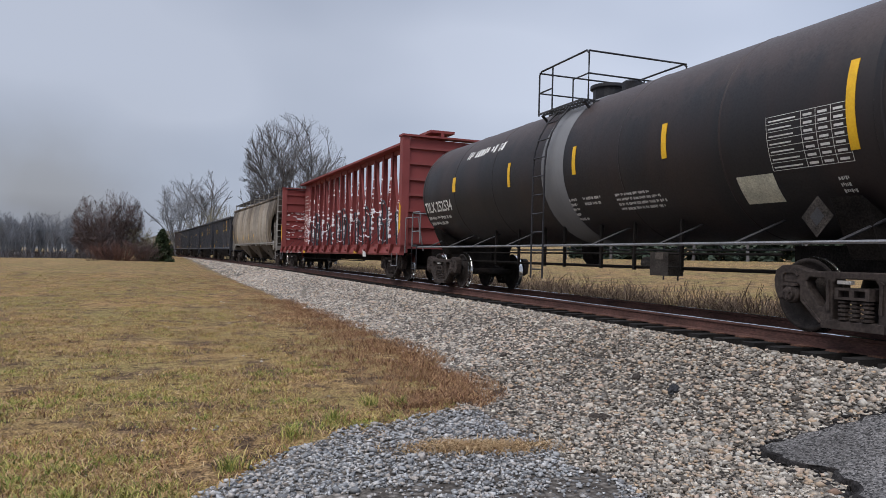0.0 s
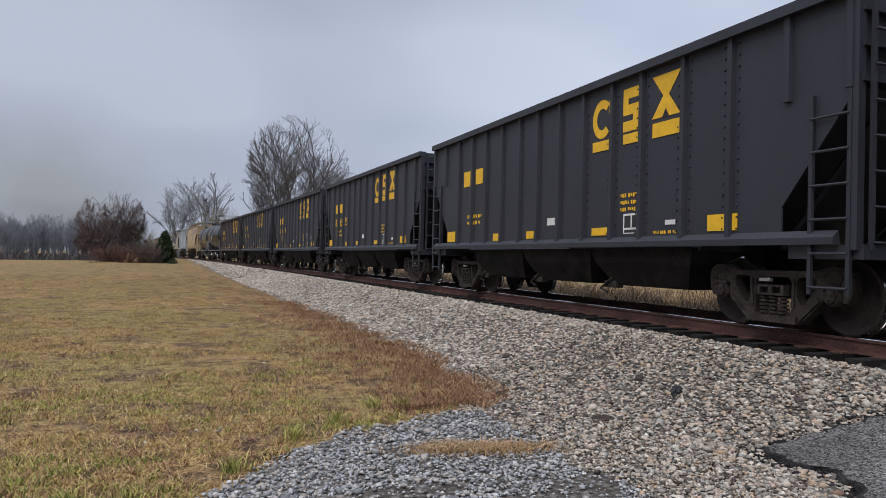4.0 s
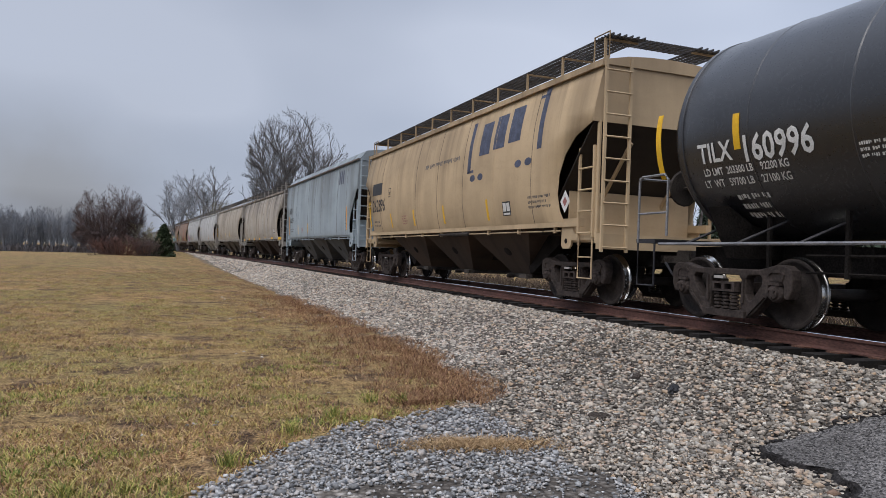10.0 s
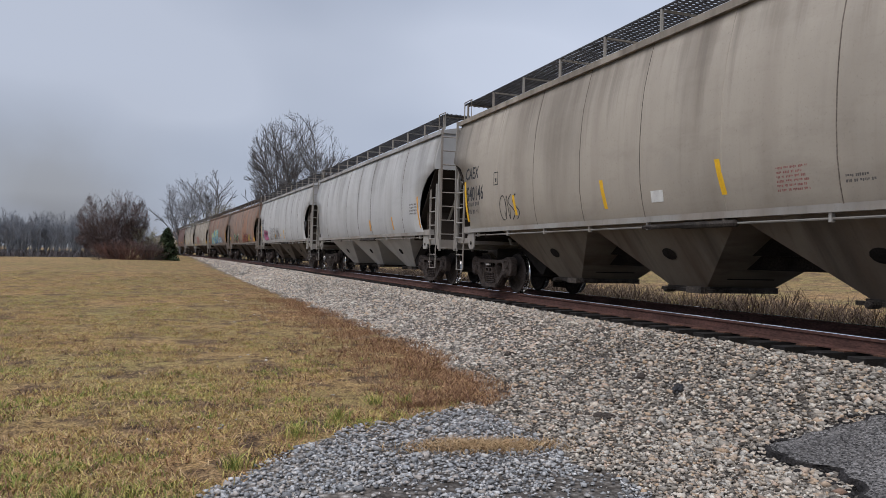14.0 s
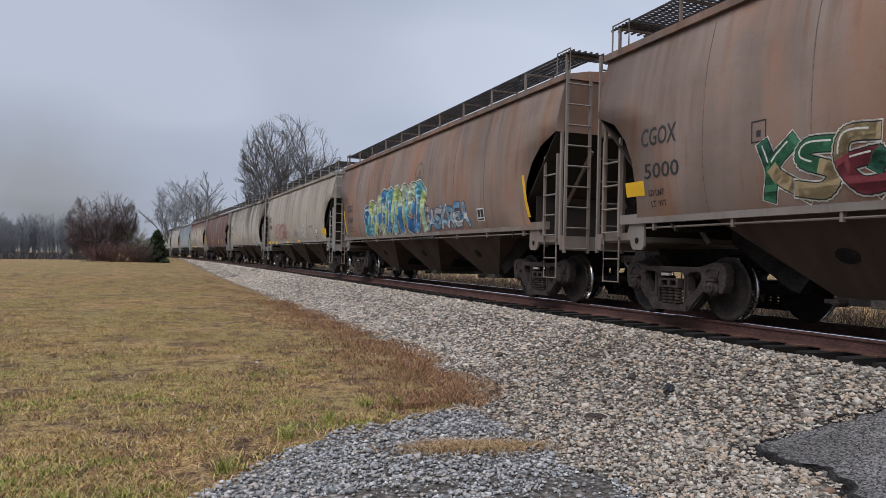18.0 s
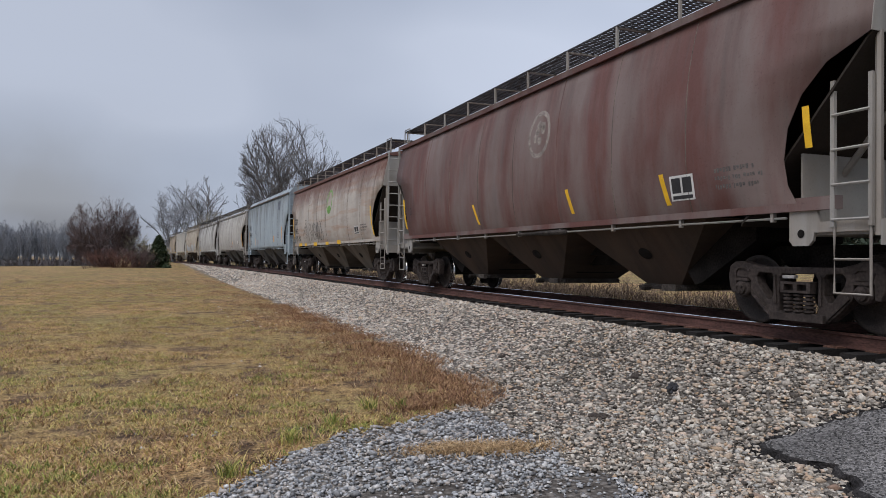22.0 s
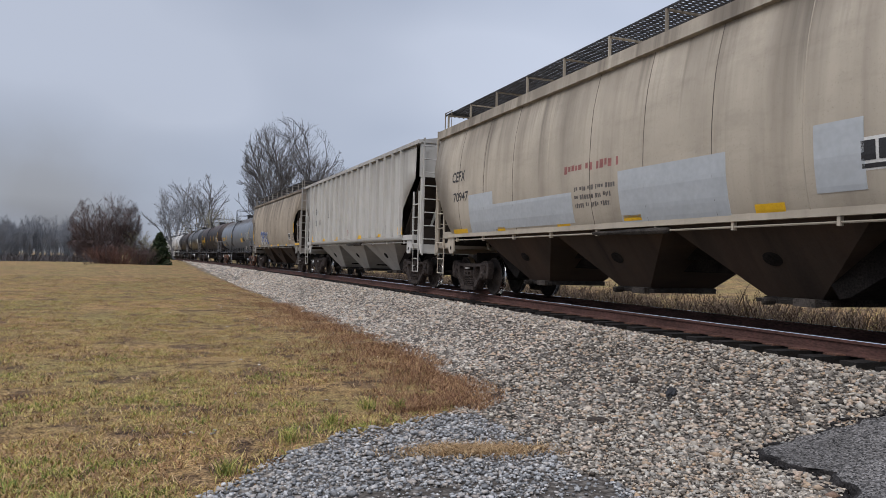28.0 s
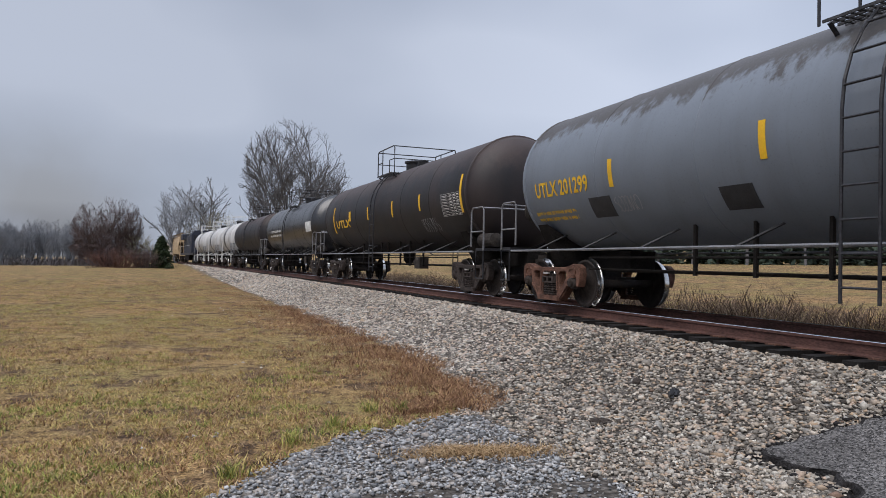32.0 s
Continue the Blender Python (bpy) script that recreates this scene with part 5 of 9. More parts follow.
        if i % 2 == 0 and i + 2 < posts:
            xm = xs[i + 1]
            for (xa, za), (xb, zb) in (((x, zd + 0.1), (xm, 4.65)), ((xm, 4.65), (xs[i + 2], zd + 0.1))):
                d = Vector((xb - xa, 0, zb - za)).normalized()
                nrm = Vector((-d.z, 0, d.x)) * 0.05
                b = Build().prism([(xa + nrm.x, za + nrm.z), (xb + nrm.x, zb + nrm.z), (xb - nrm.x, zb - nrm.z), (xa - nrm.x, za - nrm.z)], -0.04, 0.04)
                part("diagonal", b, paint, car)
    part("centre_sill", Build().box(-hb, hb, -0.34, 0.34, 0.62, 1.06), M_DARK, car)
    for s in (-1, 1):
        part("truss_rod", Build().tube([(-tc + 1.4, s * 1.2, 0.84), (-tc + 3.0, s * 1.2, 0.6), (tc - 3.0, s * 1.2, 0.6), (tc - 1.4, s * 1.2, 0.84)], 0.022), M_DARK, car)
    for x in (-2.3, -1.9, 2.2):
        part("rod_hanger", Build().box(x - 0.03, x + 0.03, 1.15, 1.22, 0.58, 0.86), M_DARK, car)
    part("air_reservoir", Build().lathe([(-0.5, 0.05), (-0.45, 0.2), (0.45, 0.2), (0.5, 0.05)], (0.6, 0.8, 0.68), "x", 14), M_DARK, car)
    add_truck(car, -tc, 0)
    add_truck(car, tc, 0)
    add_ends(car, length)
    return car, (lambda z: 1.462 if z < 1.3 else 0.15 - 0.017 * (z - zd)), hb


# ---- the train: its cars in order, with the place of each along the line at 13 s ----
SPEED = 14.83
U = [-172.65, -149.60, -128.44, -114.20, -100.68, -86.79, -72.30, -57.77, -46.20, -34.26, -17.99, -1.75, 15.56, 33.10, 50.50, 68.11, 85.43, 103.51, 121.10,
     138.25, 155.80, 173.00, 188.95, 206.40, 224.00, 240.90, 258.50, 275.51, 294.58, 313.20, 329.2, 344.6, 355.6, 367.2, 379.6, 402.0, 419.4, 436.8]
RIGS = []


def run_on(t):
    """How far the train has gone by t seconds, from its place at 13 s."""
    d = t - 13
    return SPEED * d + 7.06e-4 * d ** 2 + 1.833e-4 * d ** 3 - 2.956e-5 * d ** 4


def gap_len(i):
    return U[i] - U[i - 1]


P_TAN = weathered("tan_paint", (0.50, 0.375, 0.232), (0.19, 0.135, 0.085), 0.3, None, 0, runs=0.5, seed=1)
P_GREY = weathered("grey_paint", (0.43, 0.40, 0.355), (0.13, 0.105, 0.085), 0.45, (0.36, 0.25, 0.13), 0.3, runs=0.85, seed=2)
P_BLUEGREY = weathered("blue_grey_paint", (0.325, 0.385, 0.425), (0.13, 0.125, 0.12), 0.25, None, 0, runs=0.5, blotch=0.35, seed=4)
P_CREAM = weathered("cream_paint", (0.385, 0.345, 0.29), (0.15, 0.118, 0.09), 0.28, None, 0, runs=0.5, blotch=0.5, seed=5)
P_GREYCREAM = weathered("grey_cream_paint", (0.405, 0.378, 0.328), (0.11, 0.09, 0.075), 0.35, None, 0, runs=1.0, seed=25)
P_DUSK = weathered("streaked_grey_paint", (0.47, 0.47, 0.455), (0.12, 0.102, 0.09), 0.3, None, 0, runs=0.9, seed=26)
P_PATCHED = weathered("patched_tan_paint", (0.47, 0.415, 0.335), (0.16, 0.13, 0.10), 0.35, None, 0, runs=0.6, seed=30)
P_OFFWHITE = weathered("off_white_paint", (0.43, 0.42, 0.395), (0.18, 0.155, 0.135), 0.4, None, 0, runs=0.7, seed=27)
P_BEIGE = weathered("beige_paint", (0.37, 0.315, 0.245), (0.14, 0.11, 0.085), 0.4, None, 0, runs=0.7, seed=28)
P_DIRTY = weathered("dirty_grey_paint", (0.37, 0.33, 0.275), (0.085, 0.062, 0.045), 0.45, (0.33, 0.22, 0.10), 0.4, runs=1.0, seed=33)
P_WHITE = weathered("white_paint", (0.47, 0.475, 0.475), (0.2, 0.185, 0.17), 0.35, None, 0, runs=0.45, blotch=0.35, seed=6)
P_RIBBED = weathered("ribbed_car_paint", (0.50, 0.49, 0.46), (0.2, 0.18, 0.16), 0.3, None, 0, runs=0.3, blotch=0.35, seed=29)
P_BROWN = weathered("rust_brown_paint", (0.25, 0.19, 0.158), (0.10, 0.066, 0.05), 0.35, (0.31, 0.135, 0.065), 0.65, runs=0.45, seed=7)
P_MAROON = weathered("maroon_paint", (0.135, 0.06, 0.052), (0.10, 0.06, 0.05), 0.4, (0.21, 0.185, 0.175), 0.6, runs=0.4, seed=8)
P_MIX = weathered("cream_and_rust_paint", (0.45, 0.42, 0.38), (0.11, 0.065, 0.052), 0.25, (0.34, 0.18, 0.10), 0.15, runs=0.75, cap=(3.55, (0.115, 0.05, 0.038), 0.8), bands=0.45, seed=9)
P_COAL = weathered("dark_grey_paint", (0.026, 0.0275, 0.036), (0.016, 0.016, 0.019), 0.45, None, 0, rough=0.5, spec=0.45, seed=10)
P_COALBROWN = weathered("brown_black_paint", (0.05, 0.041, 0.043), (0.03, 0.025, 0.025), 0.5, None, 0, rough=0.6, seed=11)
P_TANK = weathered("black_tank_paint", (0.013, 0.013, 0.0155), (0.022, 0.022, 0.025), 0.4, None, 0, rough=0.27, spec=0.9, seed=12)
P_TANKRUST = weathered("sooty_tank_paint", (0.012, 0.0115, 0.014), (0.021, 0.016, 0.016), 0.5, (0.042, 0.024, 0.02), 0.4, rough=0.52, spec=0.4, cap=(3.3, (0.045, 0.03, 0.027), 0.5), seed=13)
P_TANKGREY = weathered("grey_tank_paint", (0.165, 0.188, 0.222), (0.10, 0.103, 0.113), 0.3, None, 0, rough=0.45, blotch=0.4, cap=(3.3, (0.055, 0.047, 0.042)), seed=14)
P_TANKWHITE = weathered("white_tank_paint", (0.5, 0.5, 0.5), (0.1, 0.09, 0.08), 0.5, None, 0, rough=0.5, seed=15)
P_RED = weathered("oxide_red_paint", (0.235, 0.052, 0.05), (0.12, 0.034, 0.034), 0.4, (0.29, 0.10, 0.09), 0.25, rough=0.6, seed=16)

P_BAND = weathered("worn_band_paint", (0.18, 0.183, 0.192), (0.06, 0.06, 0.065), 0.6, None, 0, seed=17)
P_LOCO = weathered("dark_blue_paint", (0.035, 0.04, 0.06), (0.03, 0.03, 0.03), 0.5, None, 0, seed=18)

CARS = {}


def add_car(i, made, bogie=2.08):
    car, fy, hb = made
    RIGS.append((car, (U[i - 1] + U[i]) / 2 if i else U[0] - 8.6, (U[i] - U[i - 1]) / 2 - bogie if i else 6.55))
    CARS[i] = made


COAL_POSTS = [6.05, 5.2, 4.33, 3.5, 2.65, 1.8, 0.95, 0.1, -0.75, -1.6, -2.45, -3.4, -4.3, -5.3]
add_car(0, tank_car("black tank car stained with brown soot, pale band round it", P_TANKRUST, 17.26, band=P_BAND))
add_car(1, centrebeam_car("red centre-beam flat car, empty, with torn white wrapping", P_RED, gap_len(1)), 2.6)
add_car(2, hopper_car("grey covered hopper car streaked with brown dirt", P_DIRTY, gap_len(2), sill_paint=P_SILL, chute=CHUTE_PALE))
for _i in range(3, 7):
    add_car(_i, coal_car("dark grey open coal hopper with yellow lettering", P_COAL, gap_len(_i), COAL_POSTS if _i == 6 else None), 2.05)
add_car(7, coal_car("brown-black open coal hopper with yellow lettering", P_COALBROWN, gap_len(7), [5.5, 4.72, 3.75, 2.95, 2.0, 1.0, 0.0, -1.0, -2.02, -3.08, -4.05, -5.2, -6.0]), 2.05)
add_car(8, tank_car("glossy black tank car with white lettering", P_TANK, gap_len(8), 1.5, 2.66, group="short black tank cars", ladder_x=0.7))
add_car(9, tank_car("glossy black tank car with white lettering", P_TANK, gap_len(9), 1.5, 2.66, group="short black tank cars", ladder_x=-0.28))
HOPPERS = {10: (P_TAN, "curved", "tan covered hopper car with a dark blue emblem"), 11: (P_BLUEGREY, "tall", "pale blue-grey covered hopper car with grime along its top"),
           12: (P_GREY, "curved", "dirty grey-beige covered hopper car with yellow sill tags"), 13: (P_CREAM, "curved", "pale beige covered hopper car with brown streaks"),
           14: (P_WHITE, "curved", "clean off-white covered hopper car"), 15: (P_WHITE, "curved", "light grey covered hopper car with pink and outlined graffiti"),
           16: (P_BROWN, "curved", "rust-brown covered hopper car with orange and green graffiti"), 17: (P_BROWN, "curved", "rust-stained covered hopper car with blue and green graffiti"),
           18: (P_CREAM, "curved", "cream covered hopper car with red and white graffiti"), 19: (P_GREYCREAM, "curved", "cream covered hopper car with black streaks from the roof"),
           20: (P_MAROON, "curved", "maroon covered hopper car with chalky grey patches"), 21: (P_MIX, "curved", "beige covered hopper car burnt with rust at the top"),
           22: (P_BLUEGREY, "tall", "pale blue-grey covered hopper car with a grimy end"), 23: (P_OFFWHITE, "curved", "off-white covered hopper car with faint streaks"),
           24: (P_DUSK, "banded", "pale grey covered hopper car with black streaks at its end"), 25: (P_PATCHED, "banded", "tan covered hopper car patched with pale grey paint"),
           26: (P_RIBBED, "ribbed", "off-white covered hopper car with upright ribs"), 27: (P_BEIGE, "curved", "brownish-tan covered hopper car with graffiti tag")}
CHUTES = {10: CHUTE_BROWN, 11: CHUTE_GREY, 22: CHUTE_GREY, 20: CHUTE_BROWN, 21: CHUTE_PALE, 23: CHUTE_GREY, 24: CHUTE_BROWN, 12: CHUTE_BROWN, 13: CHUTE_PALE, 14: P_OFFWHITE, 15: CHUTE_PALE, 16: CHUTE_BROWN, 17: CHUTE_BROWN, 18: CHUTE_BROWN, 19: CHUTE_BROWN, 25: CHUTE_BROWN, 26: P_OFFWHITE, 27: CHUTE_BROWN}
for _i, (_p, _s, _l) in HOPPERS.items():
    add_car(_i, hopper_car(_l, _p, gap_len(_i), _s, {10: P_TAN, 16: P_SILLBROWN, 17: P_SILLBROWN, 24: P_SILLBROWN}.get(_i, P_SILL) if _s == "curved" else None, chute=CHUTES.get(_i), board=_i not in (11, 22, 26), end_paint={10: P_TAN, 20: P_SILL, 21: P_SILL}.get(_i)))
add_car(28, tank_car("blue-grey tank car with yellow lettering and black patches", P_TANKGREY, gap_len(28), 1.42, 2.52, truck_kind=1))
add_car(29, tank_car("black tank car with brown top and yellow marks", P_TANKRUST, gap_len(29)))
add_car(30, tank_car("glossy black tank car with white lettering", P_TANK, gap_len(30)))
add_car(31, tank_car("black tank car with yellow marks", P_TANKRUST, gap_len(31)))
for _i in (32, 33, 34):
    add_car(_i, tank_car("short white tank car with a black band and white railings", P_TANKWHITE, gap_len(_i), group="short white tank cars", band=P_TANK, rail_paint=M_WHITE))


def locomotive(label, length=22.0):
    """Six-axle diesel hood unit; only its far end ever shows."""
    car = tagged(new("diesel_locomotive"), label, "locomotive")
    hb = length / 2 - 0.6
    part("frame", Build().box(-hb, hb, -1.45, 1.45, 1.15, 1.45), M_BLACK, car)
    part("fuel_tank", Build().prism([(-3.0, 0.5), (3.0, 0.5), (3.2, 1.15), (-3.2, 1.15)], -1.3, 1.3), M_DARK, car)
    part("long_hood", Build().prism([(-1.0, 1.45), (1.0, 1.45), (1.0, 3.9), (0.6, 4.15), (-0.6, 4.15), (-1.0, 3.9)], -hb + 5.0, hb - 1.0, "x"), P_LOCO, car)
    cab = part("cab", Build().prism([(-1.5, 1.45), (1.5, 1.45), (1.5, 3.9), (1.1, 4.45), (-1.1, 4.45), (-1.5, 3.9)], -hb + 2.2, -hb + 5.0, "x"), P_LOCO, car)
    for y in (-0.75, 0.75):
        part("windscreen", Build().box(-hb + 2.17, -hb + 2.2, y - 0.5, y + 0.5, 3.1, 3.8), M_BLACK, cab)
    for s in (-1, 1):
        part("side_window", Build().box(-hb + 3.0, -hb + 4.4, s * 1.5 - 0.01, s * 1.5 + 0.01, 3.0, 3.7), M_BLACK, cab)
        part("handrail", Build().tube([(-hb + 5.2, s * 1.42, 1.45), (-hb + 5.2, s * 1.42, 2.5), (hb - 0.3, s * 1.42, 2.5), (hb - 0.3, s * 1.42, 1.45)], 0.025), M_WHITE, car)
    part("short_hood", Build().prism([(-1.2, 1.45), (1.2, 1.45), (1.2, 2.9), (0.9, 3.1), (-0.9, 3.1), (-1.2, 2.9)], -hb + 0.6, -hb + 2.2, "x"), P_LOCO, car)
    part("radiator", Build().box(hb - 5.0, hb - 1.4, -1.5, 1.5, 3.5, 4.3), P_LOCO, car)
    part("plough", Build().prism([(-hb, 1.15), (-hb - 0.5, 0.3), (-hb, 0.3)], -1.4, 1.4), M_BLACK, car)
    add_truck(car, -length / 2 + 4.2, 2)
    add_truck(car, length / 2 - 4.2, 2)
    add_ends(car, length)
    return car, (lambda z: 1.45), hb


add_car(35, locomotive("dark blue diesel locomotive in the middle of the train", gap_len(35)), 4.2)
add_car(36, hopper_car("tan covered hopper car with a dark blue emblem", P_TAN, gap_len(36)))
add_car(37, hopper_car("dirty grey-beige covered hopper car with yellow sill tags", P_GREY, gap_len(37)))
# ---- plants, stones and the distance ----
M_BARK = mat("grey_bark", (0.115, 0.10, 0.09), 0.95, 0, 0.35, 3, 25, 0.5, (1, 1, 0.3))
M_TWIG = mat("far_bark", (0.125, 0.122, 0.125), 0.95, 0, 0.25, 0.8, 8, 0.1)
# bark paled and blued: the distance haze is put into the colour
M_HAZED = mat("haze_tinted_bark", (0.20, 0.21, 0.23), 0.95, 0, 0.2, 0.4, 5, 0.1)
M_FARWOOD = mat("haze_tinted_far_bark", (0.17, 0.178, 0.195), 0.95, 0, 0.2, 0.4, 5, 0.1)
M_REDTWIG = mat("red_brown_twigs", (0.09, 0.064, 0.06), 0.95, 0, 0.4, 0.7, 8, 0.1)
M_BRIAR = mat("rust_red_briars", (0.125, 0.065, 0.052), 0.95, 0, 0.4, 0.8, 8, 0.1)
M_OLIVE = mat("olive_twigs", (0.185, 0.165, 0.105), 0.95, 0, 0.35, 0.8, 8, 0.1)


def leaf_mat(name, stops, rough=0.9):
    """Colour by island, so that neighbouring blades, leaves or stones differ."""
    m = bpy.data.materials.new(name)
    m.use_nodes = True
    nt = m.node_tree
    b = nt.nodes["Principled BSDF"]
    b.inputs["Roughness"].default_value, b.inputs["Specular IOR Level"].default_value = rough, 0.15
    g = nt.nodes.new("ShaderNodeNewGeometry")
    r = nt.nodes.new("ShaderNodeValToRGB")
    r.color_ramp.interpolation = "LINEAR"
    els = r.color_ramp.elements
    els[0].position, els[0].color = stops[0][0], (*stops[0][1], 1)
    els[1].position, els[1].color = stops[-1][0], (*stops[-1][1], 1)
    for p, c in stops[1:-1]:
        els.new(p).color = (*c, 1)
    nt.links.new(g.outputs["Random Per Island"], r.inputs[0])
    co = nt.nodes.new("ShaderNodeTexCoord")
    n = nt.nodes.new("ShaderNodeTexNoise")
    n.inputs["Scale"].default_value, n.inputs["Detail"].default_value = 60.0, 3.0
    nt.links.new(co.outputs["Object"], n.inputs["Vector"])
    mx = nt.nodes.new("ShaderNodeMixRGB")
    mx.blend_type = "OVERLAY"
    mx.inputs[0].default_value = 0.5
    nt.links.new(r.outputs[0], mx.inputs[1])
    nt.links.new(n.outputs["Fac"], mx.inputs[2])
    nt.links.new(mx.outputs[0], b.inputs["Base Color"])
    return m


# needle greens lightened to paint the mist over the distant wood
M_PINE = leaf_mat("hazed_pine_needles", [(0, (0.04, 0.058, 0.046)), (0.6, (0.065, 0.088, 0.066)), (1, (0.10, 0.12, 0.09))])
M_CEDAR = leaf_mat("cedar_leaves", [(0, (0.025, 0.04, 0.022)), (1, (0.055, 0.07, 0.035))])
M_BLADE = leaf_mat("grass_blades", [(0, (0.26, 0.15, 0.075)), (0.3, (0.47, 0.32, 0.145)), (0.55, (0.52, 0.40, 0.165)), (0.8, (0.36, 0.33, 0.10)), (1, (0.17, 0.10, 0.06))])
M_GREENBLADE = leaf_mat("green_blades", [(0, (0.09, 0.12, 0.035)), (0.4, (0.22, 0.25, 0.065)), (0.75, (0.40, 0.37, 0.11)), (1, (0.50, 0.38, 0.16))])
M_STRAW = leaf_mat("dead_straw", [(0, (0.17, 0.10, 0.055)), (0.4, (0.33, 0.215, 0.115)), (1, (0.50, 0.37, 0.21))])
M_BROWNWEED = leaf_mat("brown_weeds", [(0, (0.10, 0.055, 0.038)), (0.5, (0.24, 0.135, 0.08)), (0.8, (0.35, 0.205, 0.11)), (1, (0.42, 0.28, 0.15))])
M_BRUSH = leaf_mat("dry_brush", [(0, (0.04, 0.028, 0.023)), (0.5, (0.10, 0.07, 0.052)), (0.8, (0.165, 0.12, 0.085)), (1, (0.25, 0.195, 0.14))])
# undergrowth of the far woods, greyed with the same painted haze
M_WOODFLOOR = leaf_mat("haze_grey_undergrowth", [(0, (0.085, 0.08, 0.085)), (1, (0.135, 0.12, 0.12))])
M_STONE = leaf_mat("ballast_stone", [(0, (0.054, 0.0454, 0.039)), (0.16, (0.14, 0.125, 0.108)), (0.34, (0.248, 0.223, 0.193)), (0.5, (0.335, 0.298, 0.252)), (0.6, (0.378, 0.27, 0.18)), (0.7, (0.281, 0.27, 0.25)), (0.82, (0.486, 0.443, 0.38)), (0.91, (0.389, 0.287, 0.221)), (0.97, (0.572, 0.54, 0.472)), (1, (0.173, 0.103, 0.0718))], 0.85)
M_BLUESTONE = leaf_mat("crushed_limestone", [(0, (0.12, 0.12, 0.123)), (0.35, (0.245, 0.248, 0.253)), (0.6, (0.345, 0.35, 0.357)), (0.75, (0.31, 0.275, 0.245)), (1, (0.49, 0.49, 0.49))], 0.85)


class Twigs:
    """Tapered three-sided branches, collected into one mesh."""

    def __init__(self, seed):
        self.v, self.f, self.rng = [], [], random.Random(seed)

    def stick(self, p, q, r0, r1, n=3):
        d = (q - p).normalized()
        a = d.cross(Vector((0.3, 0.5, 0.8))).normalized()
        b = d.cross(a)
        k = len(self.v)
        for c, r in ((p, r0), (q, r1)):
            for i in range(n):
                t = 2 * math.pi * i / n
                self.v.append(tuple(c + (a * math.cos(t) + b * math.sin(t)) * r))
        self.f += [(k + i, k + (i + 1) % n, k + n + (i + 1) % n, k + n + i) for i in range(n)]

    def grow(self, p, d, length, r, depth, spread=0.6, up=0.12, kids=3, shrink=0.68):
        rng = self.rng
        segs = 3 if depth > 1 else 2
        for i in range(segs):
            d = (d + Vector((rng.gauss(0, 0.13), rng.gauss(0, 0.13), rng.gauss(0, 0.1) + up * 0.4))).normalized()
            q = p + d * (length / segs)
            r1 = r * (1 - 0.4 / segs)
            self.stick(p, q, r, r1, 6 if r > 0.08 else 3)
            p, r = q, r1
            if depth > 0 and i > 0 or depth > 2:
                for _ in range(kids if i == segs - 1 else max(1, kids - 2)):
                    a = rng.uniform(0, 2 * math.pi)
                    side = Vector((math.cos(a), math.sin(a), rng.uniform(-0.1, 0.5)))
                    nd = (d * (1 - spread * 0.5) + side * spread * rng.uniform(0.6, 1.2) + Vector((0, 0, up))).normalized()
                    self.grow(p, nd, length * shrink * rng.uniform(0.8, 1.15), r * 0.62, depth - 1, spread, up, kids, shrink)

    def mesh(self, name, material):
        return mesh_of(name, self.v, self.f, [material])


def to_size(meshes, height, width):
    """Scales branchwork to a height, and its spread at each level to a dome."""
    p = np.array([q for v in meshes for q in v])
    top = np.percentile(p[:, 2], 99.5)
    p[:, 2] = np.minimum(p[:, 2], top + 0.15 * (p[:, 2] - top))
    t = np.clip(p[:, 2] / top, 0, 1)
    p[:, :2] -= p[t > 0.4, :2].mean(0) * t[:, None]
    r = np.hypot(p[:, 0], p[:, 1])
    levels = np.linspace(0, 1, 13)
    want = np.interp(levels, [0, 0.25, 0.5, 0.7, 0.85, 0.95, 1], [0.6, 0.95, 1.0, 0.88, 0.66, 0.42, 0.25])
    have = np.array([max(0.02, np.percentile(r[np.abs(t - c) < 0.06], 94)) if (np.abs(t - c) < 0.06).any() else 1.0 for c in levels])
    k = np.interp(t, levels, want / have) * width / 2
    p = np.stack([p[:, 0] * k, p[:, 1] * k, p[:, 2] * height / top], 1).tolist()
    for v in meshes:
        v[:], p = p[:len(v)], p[len(v):]


def fit_crown(meshes, height, width):
    """Scales branchwork evenly to a height and a spread, and sets its crown over its foot."""
    p = np.array([q for v in meshes for q in v])
    top = np.percentile(p[:, 2], 99.7)
    t = np.clip(p[:, 2] / top, 0, 1)
    p[:, :2] -= p[t > 0.5, :2].mean(0) * t[:, None]
    k = width / 2 / np.percentile(np.hypot(p[:, 0], p[:, 1]), 97)
    p = (p * np.array([k, k, height / top])).tolist()
    for v in meshes:
        v[:], p = p[:len(v)], p[len(v):]


def round_off(verts, mid, half, wide):
    """Draws the ends of the boughs that reach past an uneven rounded crown back to it."""
    for i, (x, y, z) in enumerate(verts):
        if z < mid * 0.5:
            continue
        a = math.atan2(y, x)
        lump = 1 + 0.05 * math.sin(3 * a + 1.0) + 0.05 * math.sin(7 * a + z)
        r = math.sqrt((x / wide) ** 2 + (y / wide) ** 2 + ((z - mid) / half) ** 2) / lump
        if r > 0.8:
            k = (0.8 + 0.22 * (1 - math.exp(-(r - 0.8) / 0.22))) / r
            verts[i] = (x * k, y * k, mid + (z - mid) * k)


